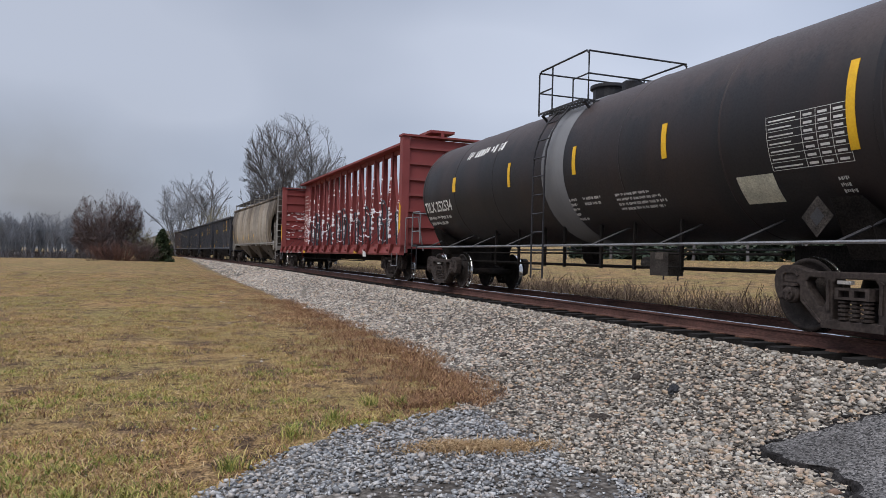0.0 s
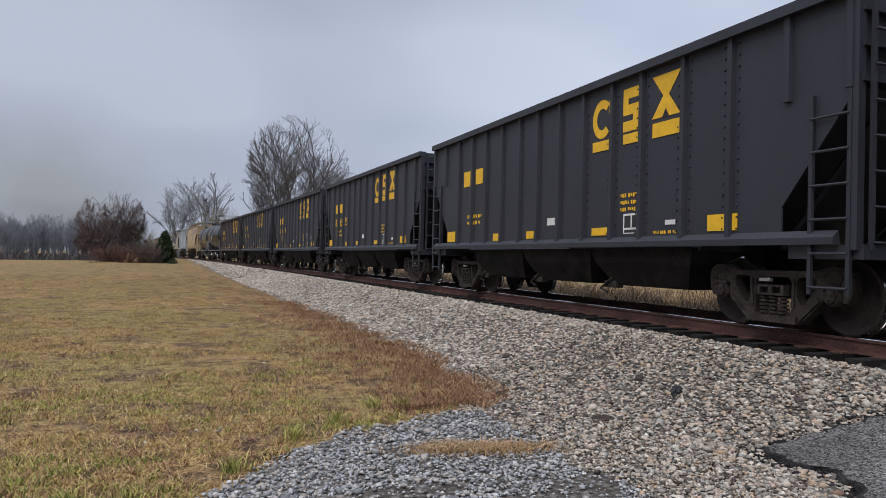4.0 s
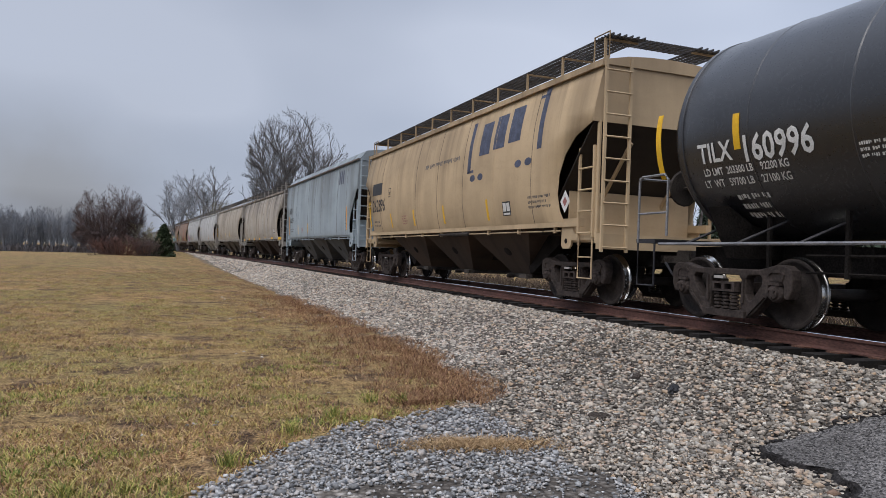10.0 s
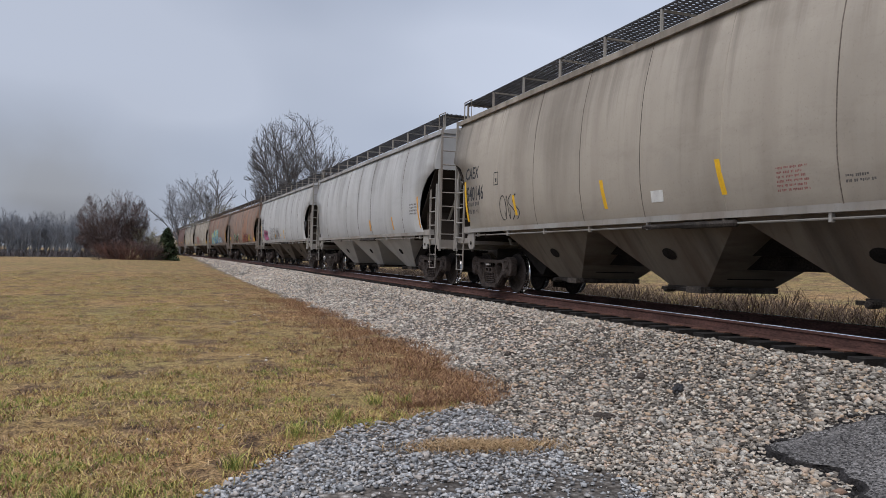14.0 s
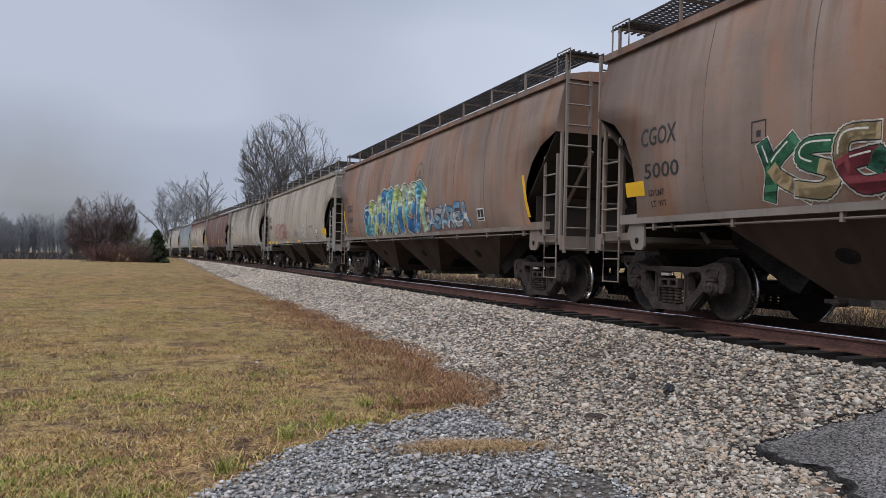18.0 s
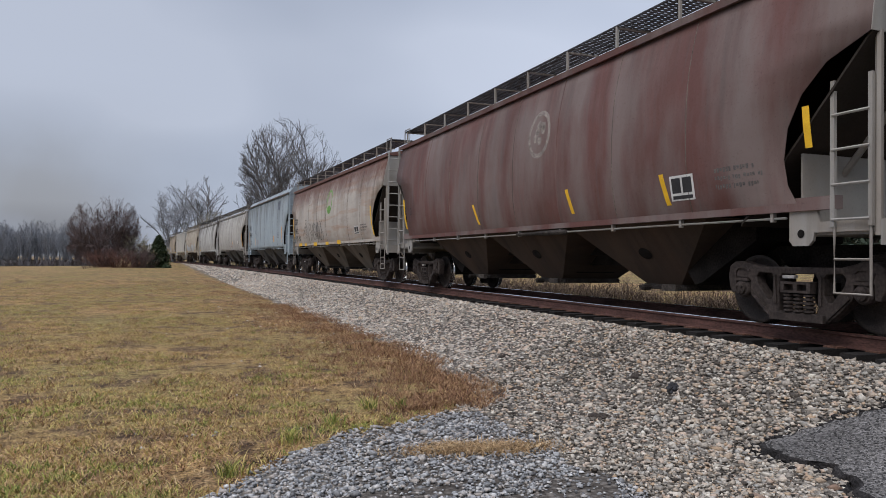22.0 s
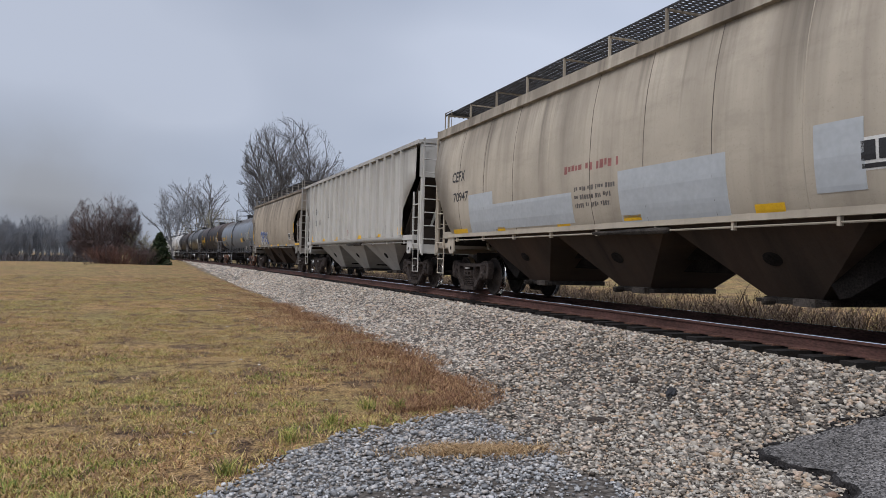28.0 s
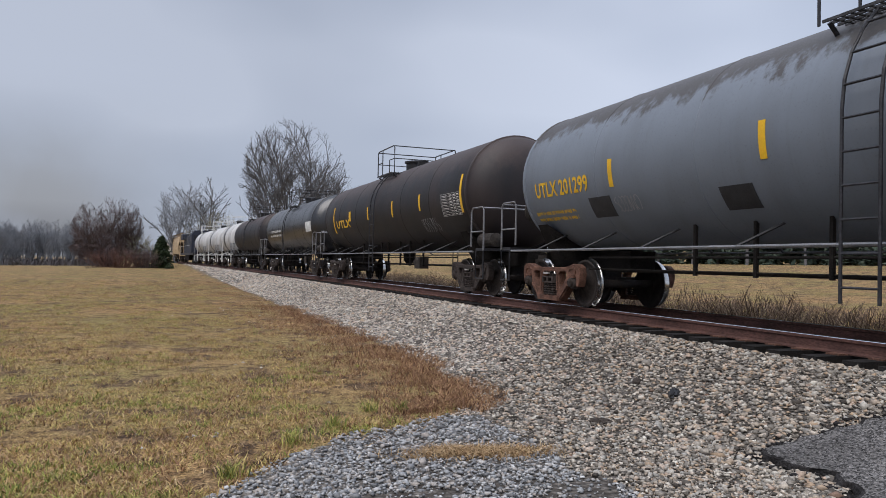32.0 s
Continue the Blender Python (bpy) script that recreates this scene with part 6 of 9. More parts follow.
def bare_tree(label, x, y, height, width, seed, material, limbs=6, group="", stems=1, low=0.2, twig=0.018, fans=(7, 6, 5), thick=1.0, splay=0.5, name="bare_tree", category="tree", fit=False, reach=(0.05, 0.68), round_crown=False):
    """Stems that fork into limbs, limbs into branches, branches into twigs, all held inside a rounded crown."""
    tree = tagged(new(name), label, category, group)
    tw, trunk = Twigs(seed), Twigs(seed + 100)
    rng = tw.rng
    mid, half, wide = height * (0.5 + low / 2), height * (0.5 - low / 2), width / 2

    def outside(p):
        a = math.atan2(p.y, p.x)
        lump = 1 + 0.1 * math.sin(3 * a + seed) + 0.08 * math.sin(5 * a + p.z * 0.9)
        return ((p.x / wide) ** 2 + (p.y / wide) ** 2 + (max(p.z - mid, (p.z - mid) * 0.8) / half) ** 2) > lump ** 2

    def limb(p, d, length, r, level):
        for _ in range(5):
            if not outside(p + d * length):
                break
            length *= 0.8
        segs = 4 if level < 2 else (3 if level == 2 else 2)
        bend = Vector((rng.gauss(0, 0.1), rng.gauss(0, 0.1), 0.05))
        pts = [p]
        for i in range(segs):
            d = (d + bend + Vector((rng.gauss(0, 0.07), rng.gauss(0, 0.07), rng.gauss(0, 0.06)))).normalized()
            q = pts[-1] + d * (length / segs)
            r0, r1 = max(twig * 0.6, r * (1 - 0.7 * i / segs)), max(twig * 0.5, r * (1 - 0.7 * (i + 1) / segs))
            (trunk if level == 0 else tw).stick(pts[-1], q, r0, r1, 6 if level < 2 else 3)
            pts.append(q)
        if level >= len(fans):
            return
        for k in range(fans[level]):
            t = 0.3 + 0.7 * (k + rng.random()) / fans[level]
            i = min(segs - 1, int(t * segs))
            at = pts[i].lerp(pts[i + 1], t * segs - i)
            side = d.cross(Vector((rng.gauss(0, 1), rng.gauss(0, 1), rng.gauss(0, 1)))).normalized()
            out = Vector((at.x, at.y, 0)) * (0.25 / wide)
            nd = (d * rng.uniform(0.75, 1.1) + side * rng.uniform(0.5, 0.95) + out + Vector((0, 0, 0.12))).normalized()
            limb(at, nd, length * rng.uniform(0.38, 0.62) * (1.25 - 0.45 * t), r * 0.5, level + 1)
    for k in range(stems):
        a = 2 * math.pi * (k + 0.3 * rng.random()) / stems + seed
        ring = Vector((math.cos(a), math.sin(a), 0))
        p = ring * (0.016 * height if stems > 1 else 0.0) + Vector((0, 0, -0.3))
        d = (Vector((0, 0, 1)) + ring * (splay * rng.uniform(0.3, 0.9) if stems > 1 else 0.04)).normalized()
        q = p + d * height * (low + 0.06)
        r = height * 0.013 * thick
        trunk.stick(p, q, r * 1.3, r, 7)
        for j in range(limbs):
            b = a + rng.uniform(-1.3, 1.3) if stems > 1 else 2 * math.pi * j / limbs
            lean = rng.uniform(*reach)
            nd = (d + Vector((math.cos(b), math.sin(b), 0)) * lean).normalized()
            limb(p.lerp(q, rng.uniform(0.6, 1.0)) if j else q, nd, height * rng.uniform(0.55, 0.75), r * 0.72, 0)
    if fit:
        fit_crown([trunk.v, tw.v], height, width)
    if round_crown:
        round_off(tw.v, mid, half, wide)
        round_off(trunk.v, mid, half, wide)
    part("trunk", trunk.mesh("trunk", material), None, tree)
    part("crown", tw.mesh("crown", material), None, tree)
    tree.matrix_basis = pose(x, y, ground_z(x, y), 0, 0, seed * 37)
    return tree


def scrub(label, x, y, width, height, seed, material, count, depth=2, name="leafless_shrub", category="shrub", group="", lean=0.5, thick=1.0):
    bush = tagged(new(name), label, category, group, "stuff" if name == "dry_brush" else "")
    tw, st = Twigs(seed), Twigs(seed + 50)
    rng = tw.rng
    for _ in range(count):
        a, r = rng.uniform(0, 6.28), math.sqrt(rng.random()) * width * 0.36
        p = Vector((r * math.cos(a), r * math.sin(a), -0.15))
        out = Vector((math.cos(a), math.sin(a), 0)) * lean * r / (width * 0.36)
        h = height * (1 - 0.45 * (r / (width * 0.36)) ** 2) * rng.uniform(0.7, 1.05)
        d = (Vector((rng.gauss(0, 0.15), rng.gauss(0, 0.15), 1)) + out).normalized()
        q = p + d * h * 0.12
        rad = thick * max(0.008, 0.012 * height ** 0.6)
        st.stick(p, q, rad * 1.2, rad, 5)
        tw.grow(q, d, h * 0.45, rad, depth, 0.65, 0.1, 3, 0.6)
    to_size([st.v, tw.v], height, width)
    part("stem_base", st.mesh("stem_base", material), None, bush)["kind"] = "stuff"
    part("branchwork", tw.mesh("branchwork", material), None, bush)["kind"] = "stuff"
    bush.matrix_basis = pose(x, y, ground_z(x, y))
    return bush


def conifer_mesh(seed, height, material, width=0.23, rows=16):
    """Whorls of drooping boughs, each a fan of needle sprays."""
    rng = random.Random(seed)
    v, f = [], []
    for i in range(rows):
        t = i / rows
        z = height * (0.08 + 0.9 * t)
        reach = height * width * (1 - t) ** 0.8 + 0.15
        for k in range(11):
            a = rng.uniform(0, 6.28)
            for j in range(5):
                r = reach * (j + 1) / 5 * rng.uniform(0.75, 1.1)
                for _ in range(3):
                    c = Vector((r * math.cos(a), r * math.sin(a), z - 0.25 * r + rng.gauss(0, 0.12)))
                    n = len(v)
                    s = 0.07 * height ** 0.7 * rng.uniform(0.7, 1.3)
                    u = Vector((rng.gauss(0, 1), rng.gauss(0, 1), rng.gauss(0, 0.6))).normalized() * s * 1.6
                    w = Vector((rng.gauss(0, 1), rng.gauss(0, 1), rng.gauss(0, 0.6))).normalized() * s * 0.6
                    v += [tuple(c - u), tuple(c + w), tuple(c + u), tuple(c - w)]
                    f.append((n, n + 1, n + 2, n + 3))
    return mesh_of("crown", v, f, [material])


def conifer(label, x, y, height, crown, group="", turn=0.0):
    tree = tagged(new("evergreen_tree"), label, "tree", group)
    tw = Twigs(int(height * 10))
    tw.stick(Vector((0, 0, -0.3)), Vector((0, 0, height * 0.95)), height * 0.016, 0.02, 7)
    part("trunk", tw.mesh("trunk", M_BARK), None, tree)
    part("crown", crown, None, tree)
    tree.matrix_basis = pose(x, y, ground_z(x, y), 0, 0, turn)
    return tree


def build_plants():
    # the tall bare trees beyond the train
    bare_tree("tall leafless tree with a broad rounded crown of fine twigs", 12.3, 89.3, 19.2, 13.4, 5, M_TWIG, 6, stems=5, low=0.16, twig=0.0085, fans=(8, 7, 5), thick=0.72, splay=0.6, reach=(0.1, 0.85), round_crown=True)
    bare_tree("slender leafless tree with thin twigs", 18.9, 94.0, 13.5, 8.0, 8, M_TWIG, 6, twig=0.016, fans=(6, 5, 3))
    bare_tree("leafless tree with one forked bare trunk", 4.0, 120.0, 14.0, 6.5, 11, M_TWIG, 4, "bare trees beyond the track", twig=0.024, low=0.35, fans=(6, 4, 3))
    bare_tree("pale leafless tree, greyed as if in mist", -0.8, 139.5, 15.5, 11.0, 14, M_HAZED, 5, "bare trees beyond the track", stems=2, twig=0.028)
    bare_tree("pale leafless tree, greyed as if in mist", 3.0, 146.0, 13.5, 9.0, 17, M_TWIG, 8, "bare trees beyond the track", twig=0.03)
    scrub("olive thicket of leafless saplings beyond the track", 6.0, 112.0, 12.0, 8.5, 21, M_OLIVE, 70, 2, group="thickets beyond the track", thick=1.4)
    scrub("olive thicket of leafless saplings beyond the track", 10.5, 101.0, 11.0, 8.0, 22, M_OLIVE, 70, 2, group="thickets beyond the track", thick=1.4)
    # the bush beside the lawn
    bare_tree("large rounded leafless bush with dark red-brown twigs", -8.8, 101.0, 10.2, 9.0, 31, M_REDTWIG, 3, stems=16, low=0.0, twig=0.02, fans=(8, 6, 5), thick=0.5, splay=0.95, reach=(0.1, 0.8), round_crown=True, name="leafless_shrub", category="shrub")
    scrub("dense lower shoots round the foot of the large bush", -8.9, 100.0, 7.6, 3.6, 32, M_REDTWIG, 90, 2, thick=0.8, lean=0.8)
    scrub("low tangle of rust-red briars at the lawn's edge", -7.3, 98.5, 8.0, 2.6, 33, M_BRIAR, 190, 2, "briar_thicket", thick=1.5)
    bare_tree("olive-brown leafless shrub beside the track", -4.7, 99.5, 5.0, 5.5, 35, M_OLIVE, 2, stems=8, low=0.02, twig=0.016, fans=(7, 5, 4), thick=0.5, splay=1.3, name="leafless_shrub", category="shrub")
    scrub("dark weedy stems at the foot of the bushes", -4.2, 98.0, 4.5, 2.6, 36, M_REDTWIG, 110, 2, thick=1.7)
    conifer("small dark green cedar at the end of the lawn", -2.4, 99.0, 4.1, conifer_mesh(5, 4.1, M_CEDAR, 0.36, 18))
    # far woods over the field, their mist put into the bark colour
    rng = random.Random(40)
    first = []
    for i in range(150):
        a = rng.random()
        x, y = -66 + 46 * a, 186 + 26 * a + rng.uniform(-6, 40)
        if i < 5:
            first.append(bare_tree("leafless tree in the far woods, haze in its bark colour", x, y, (9.5, 8.2, 10.2, 11.5, 8.8)[i], (4.2, 3.8, 5.0, 4.6, 5.2)[i], 50 + i, M_FARWOOD, 7, "misty far woods", low=0.12, twig=0.035, fans=(6, 5, 2), thick=1.0, fit=True))
        else:
            copy_thing(first[i % 5], pose(x, y, ground_z(x, y), 0, 0, rng.uniform(0, 360)))
    floor = []
    for _k in range(9000):
        a = rng.random()
        x, y = -68 + 50 * a, 182 + 26 * a + rng.uniform(-4, 30)
        floor.append((x, y, ground_z(x, y) - 0.1))
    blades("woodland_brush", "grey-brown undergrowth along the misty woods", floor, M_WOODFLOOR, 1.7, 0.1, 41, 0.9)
    # evergreen wood over the field behind the track
    sizes = (12.0, 14.0, 10.5)
    crowns = [conifer_mesh(60 + k, h, M_PINE, 0.24 + 0.03 * k, 20) for k, h in enumerate(sizes)]
    for i in range(46):
        a = i / 45
        x, y = 56 + 42 * a + rng.uniform(-5, 5), 94 - 62 * a + rng.uniform(-5, 7)
        k = rng.randrange(3)
        conifer("dark green pine in the wood behind the field", x, y, sizes[k], crowns[k], "pine wood", rng.uniform(0, 360))
    for i in range(14):
        x, y = 50 + 3.4 * i + rng.uniform(-3, 3), 90 - 4.6 * i + rng.uniform(-4, 4)
        bare_tree("slender leafless tree among pines", x, y, rng.uniform(10, 14), rng.uniform(4, 6), 80 + i, M_TWIG, 5, "bare trees in the pine wood", twig=0.024, fans=(5, 4))
    # dry brush along the ditch behind the track
    for i in range(44):
        s = i * 1.25
        x, y, _ = on_line(s, 4.6 + rng.uniform(-1.3, 2.6))
        scrub("dry grey-brown brush in the ditch beside the track", x, y, 2.6, rng.uniform(0.6, 1.0), 100 + i, M_BRUSH, 46, 1, "dry_brush", "shrub", "brush along the track", 0.7)


def build_brush():
    """The thick dry growth in the ditch: stalks and seed heads, one strip."""
    rng = random.Random(15)
    tall, low = [], []
    while len(tall) < 34000:
        s = -1 + 75 * rng.random() ** 1.6
        off = 2.6 + abs(rng.gauss(0, 3.0)) if rng.random() < 0.6 else rng.gauss(4.2, 0.8)
        if off < 2.5:
            continue
        x, y, _ = on_line(s, off)
        n = noise.noise(Vector((x * 0.6, y * 0.6, 3)))
        if n < -0.3:
            continue
        (tall if rng.random() < 0.62 + 0.5 * n else low).append((x, y, ground_z(x, y) - 0.02))
    blades("dry_stalks", "tangle of dry brown stalks in the ditch", tall, M_BRUSH, 0.5, 0.008, 8, 0.75)
    blades("ditch_grass", "pale dead grass in the ditch", low[::2], M_BLADE, 0.3, 0.008, 9, 1.0)
    blades("ditch_green", "grey-green grass on the bank of the ditch", low[1::2], M_GREENBLADE, 0.22, 0.009, 10, 1.1)
    spots, sizes = [], []
    for _k in range(2600):
        x, y, _ = on_line(-2 + 60 * rng.random() ** 1.5, 2.0 + 3.2 * rng.random() ** 1.6)
        spots.append((x, y, ground_z(x, y) + 0.01))
        sizes.append(0.035 * math.exp(rng.gauss(0, 0.5)))
    stones("ditch_stones", "stones strewn down the bank of the ditch", spots, sizes, M_STONE, 17)


def blades(name, label, spots, material, length, width, seed, lean=0.5):
    """Grass: one bent blade, three corners and a tip, at each spot."""
    rng = np.random.RandomState(seed)
    n = len(spots)
    p = np.array(spots)
    a = rng.uniform(0, 2 * np.pi, n)
    h = length * rng.uniform(0.5, 1.3, n)
    b = rng.uniform(0, 2 * np.pi, n)
    k = lean * rng.uniform(0.3, 1.4, n)
    side = np.stack([np.cos(a), np.sin(a), 0 * a], 1) * (width * rng.uniform(0.6, 1.3, n))[:, None]
    out = np.stack([np.cos(b), np.sin(b), 0 * b], 1) * (h * k)[:, None]
    up = np.stack([0 * a, 0 * a, h], 1)
    v = np.stack([p - side, p + side, p + side * 0.8 + out * 0.35 + up * 0.6, p - side * 0.8 + out * 0.35 + up * 0.6, p + out + up * 0.95], 1).reshape(-1, 3)
    base = np.arange(n)[:, None] * 5
    quads = (base + np.array([0, 1, 2, 3])).tolist()
    tris = (base + np.array([3, 2, 4])).tolist()
    ob = new(name, mesh_of(name, v.tolist(), quads + tris, [material]))
    return tagged(ob, label, "grass", kind="stuff")


def stones(name, label, spots, sizes, material, seed, coarse=False):
    rng = np.random.RandomState(seed)
    ico = np.array([(x, y, z) for x in (-1, 1) for y in (-1, 1) for z in (-1, 1)]) * 0.66
    tri = np.array([(0, 1, 3), (0, 3, 2), (4, 6, 7), (4, 7, 5), (0, 4, 5), (0, 5, 1), (2, 3, 7), (2, 7, 6), (0, 2, 6), (0, 6, 4), (1, 5, 7), (1, 7, 3)])
    if coarse:
        ico = np.array([(1, 0, 0), (0, 1, 0), (-1, 0, 0), (0, -1, 0), (0, 0, 1)], float)
        tri = np.array([(0, 1, 4), (1, 2, 4), (2, 3, 4), (3, 0, 4)])
    n, m = len(spots), len(ico)
    shape = ico[None] * rng.uniform(0.55, 1.3, (n, m, 1)) + (0 if coarse else rng.uniform(-0.18, 0.18, (n, m, 3)))
    if not coarse:  # broken stone lies tilted every way
        q = rng.normal(size=(n, 4))
        q /= np.linalg.norm(q, axis=1)[:, None]
        u, w = q[:, None, :3], q[:, None, 3:]
        turn = 2 * np.cross(u, shape)
        shape = shape + w * turn + np.cross(np.broadcast_to(u, shape.shape), turn)
    shape = shape * (np.array(sizes)[:, None] * rng.uniform(0.7, 1.25, (n, 3)) * np.array([1, 1, 0.62]))[:, None, :]
    a = rng.uniform(0, 2 * np.pi, n)
    c, s = np.cos(a)[:, None], np.sin(a)[:, None]
    x, y = shape[..., 0] * c - shape[..., 1] * s, shape[..., 0] * s + shape[..., 1] * c
    v = (np.stack([x, y, shape[..., 2]], -1) + np.array(spots)[:, None, :]).reshape(-1, 3)
    f = (tri[None] + np.arange(n)[:, None, None] * m).reshape(-1, 3)
    me = bpy.data.meshes.new(name)
    me.vertices.add(len(v))
    me.vertices.foreach_set("co", v.ravel())
    me.loops.add(f.size)
    me.loops.foreach_set("vertex_index", f.ravel().astype(np.int32))
    me.polygons.add(len(f))
    me.polygons.foreach_set("loop_start", np.arange(0, f.size, 3, dtype=np.int32))
    me.update()
    me.materials.append(material)
    return tagged(new(name, me), label, "gravel", kind="stuff")


def build_litter():
    rng = random.Random(77)
    # ballast and crushed stone, thinning with the distance
    a_spots, a_size, b_spots, b_size = [], [], [], []
    while len(a_spots) < 80000:
        y = 3.0 + 42 * rng.random() ** 2.3
        x = rng.uniform(-0.6, 9.0)
        d = x - line_x(y)
        if d > 1.9 or (d > -1.16 - 0.16 * noise.noise(Vector((x * 3, y * 3, 1))) and rng.random() < 0.74):
            continue
        e = edge_of_lawn(y) + 0.3 * noise.noise(Vector((x * 2, y * 2, 0))) + (0.9 * rng.random() ** 2 if y > 10 else 0.0)
        if x < e - 0.05 and rng.random() > 0.003:
            continue
        if in_slab(x, y):
            continue
        lime = y < 6.9 and x < 2.9 and noise.noise(Vector((x * 0.9, y * 0.9, 9))) > -0.3
        # a dark, muddy stretch where few stones lie
        if y < 4.6 and 0.6 < x < 4.0 and noise.noise(Vector((x * 1.4, y * 1.4, 21))) > 0.05 and rng.random() < 0.8:
            continue
        size = min(0.05, 0.0185 * math.exp(rng.gauss(0, 0.32))) * (1.15 if d > -4.2 else 0.95) * (0.82 if lime else 1.0)
        if y > 14:
            size *= 1.25
        z = ground_z(x, y) + rng.uniform(-0.006, 0.02)
        (b_spots if lime else a_spots).append((x, y, z))
        (b_size if lime else a_size).append(size)
    for _k in range(16000):
        y = 36 + 105 * rng.random() ** 1.4
        x = line_x(y) + rng.uniform(-6.5, -1.3)
        if x > edge_of_lawn(y) + 1.4 * rng.random() ** 2:
            a_spots.append((x, y, ground_z(x, y)))
            a_size.append(0.03 + 0.0009 * y)
    near = [i for i, p in enumerate(a_spots) if p[1] < 9.5]
    far = [i for i, p in enumerate(a_spots) if p[1] >= 9.5]
    stones("ballast_stones", "loose grey, pinkish and tan ballast stones beside the rails", [a_spots[i] for i in near], [a_size[i] for i in near], M_STONE, 1)
    stones("far_ballast", "grey ballast stones along the rails", [a_spots[i] for i in far], [a_size[i] * 1.2 for i in far], M_STONE, 3, True)
    stones("limestone_gravel", "blue-grey crushed stone at the edge of the lawn", b_spots, b_size, M_BLUESTONE, 2)
    # lawn: clumps of blades, with flattened straw and bare soil between them
    spots, green, thatch, red = [], [], [], []
    clumps = 0
    while clumps < 21000:
        y = 3.4 + 44 * rng.random() ** 2.2
        x = -y * 0.46 - 1.2 + (y * 0.46 + 5.2) * rng.random()
        e = edge_of_lawn(y) + 0.3 * noise.noise(Vector((x * 2, y * 2, 0)))
        if x > e - 0.04:
            continue
        clumps += 1
        n = noise.noise(Vector((x * 0.8, y * 0.8, 2.0))) + 0.6 * noise.noise(Vector((x * 2.7, y * 2.7, 5.0)))
        belt = dead_grass(x - e, y)
        if n < -0.24 + 0.2 * (rng.random() - 0.5):
            continue
        k = 1.0 + min(1.5, y / 16)
        if rng.random() < 0.16 + belt * 0.75:
            into, count, rad = red, 9, 0.07
        elif n > 0.22 - 0.12 * (y < 8) and rng.random() < (0.6 if y < 11 else 0.3):
            into, count, rad = green, 15, 0.05
        else:
            into, count, rad = spots, 12, 0.055
        for _k in range(count):
            q, r = rng.uniform(0, 6.28), abs(rng.gauss(0, rad * k))
            px, py = x + r * math.cos(q), y + r * math.sin(q)
            into.append((px, py, ground_z(x, y) - 0.006))
        for _k in range(3):
            px, py = x + rng.gauss(0, 0.16 * k), y + rng.gauss(0, 0.16 * k)
            if px < e:
                thatch.append((px, py, ground_z(px, py) + 0.003))
    blades("lawn_grass", "thin yellow winter grass of the lawn", spots, M_BLADE, 0.043, 0.0042, 3, 1.1)
    blades("green_grass", "greener tufts of grass in the lawn", green, M_GREENBLADE, 0.052, 0.0042, 4, 1.0)
    blades("lawn_thatch", "flattened straw between the tufts of the lawn", thatch, M_STRAW, 0.03, 0.0045, 7, 2.6)
    blades("dead_grass", "reddish dead grass along the gravel", red, M_BROWNWEED, 0.06, 0.0045, 11, 1.2)
    tufts = []
    for cx, cy in ((2.18, 7.25), (1.35, 6.6), (0.35, 5.3), (1.9, 7.4), (0.9, 6.1), (-0.6, 4.8), (-1.5, 5.2)):
        for _k in range(90):
            q, r = rng.uniform(0, 6.28), abs(rng.gauss(0, 0.07))
            tufts.append((cx + r * math.cos(q), cy + r * math.sin(q), ground_z(cx, cy) - 0.01))
    blades("grass_tuft", "long green tufts at the lawn's edge", tufts, M_GREENBLADE, 0.13, 0.0038, 14, 0.8)
    # dead weeds at the lawn's edge and a straw patch in the gravel
    weeds, straw = [], []
    while len(weeds) < 15000:
        t = rng.random()
        y = 6.9 + 18 * t ** 1.9
        x = edge_of_lawn(y) + rng.gauss(-0.3, 0.36)
        if noise.noise(Vector((x * 1.1, y * 0.8, 6))) > -0.15 and x < edge_of_lawn(y) + 0.4:
            weeds.append((x, y, ground_z(x, y) - 0.005))
    while len(straw) < 3200:
        u, w = rng.gauss(0, 0.3), rng.gauss(0, 0.09)
        straw.append((2.3 + u, 5.38 + w - 0.06 * u, ground_z(2.3 + u, 5.38 + w) + 0.01))
    blades("dead_weeds", "reddish-brown dead weeds along the gravel", weeds, M_BROWNWEED, 0.085, 0.0042, 5, 1.1)
    blades("straw_patch", "patch of flattened straw on the gravel", straw, M_STRAW, 0.05, 0.003, 6, 1.8)


SLAB = [(6.7, 4.65), (5.7, 4.35), (5.54, 4.4), (5.09, 4.57), (4.72, 4.68), (4.47, 4.7), (4.38, 4.55), (4.38, 4.28), (4.45, 4.11), (4.48, 4.02), (4.34, 3.73), (4.2, 3.54), (3.83, 3.05), (3.68, 1.5499999999999998), (3.63, -8.0), (6.7, -8.0)]


def in_slab(x, y):
    inside = False
    for (xa, ya), (xb, yb) in zip(SLAB, SLAB[1:] + SLAB[:1]):
        if (ya > y) != (yb > y) and x < (xb - xa) * (y - ya) / (yb - ya) + xa:
            inside = not inside
    return inside


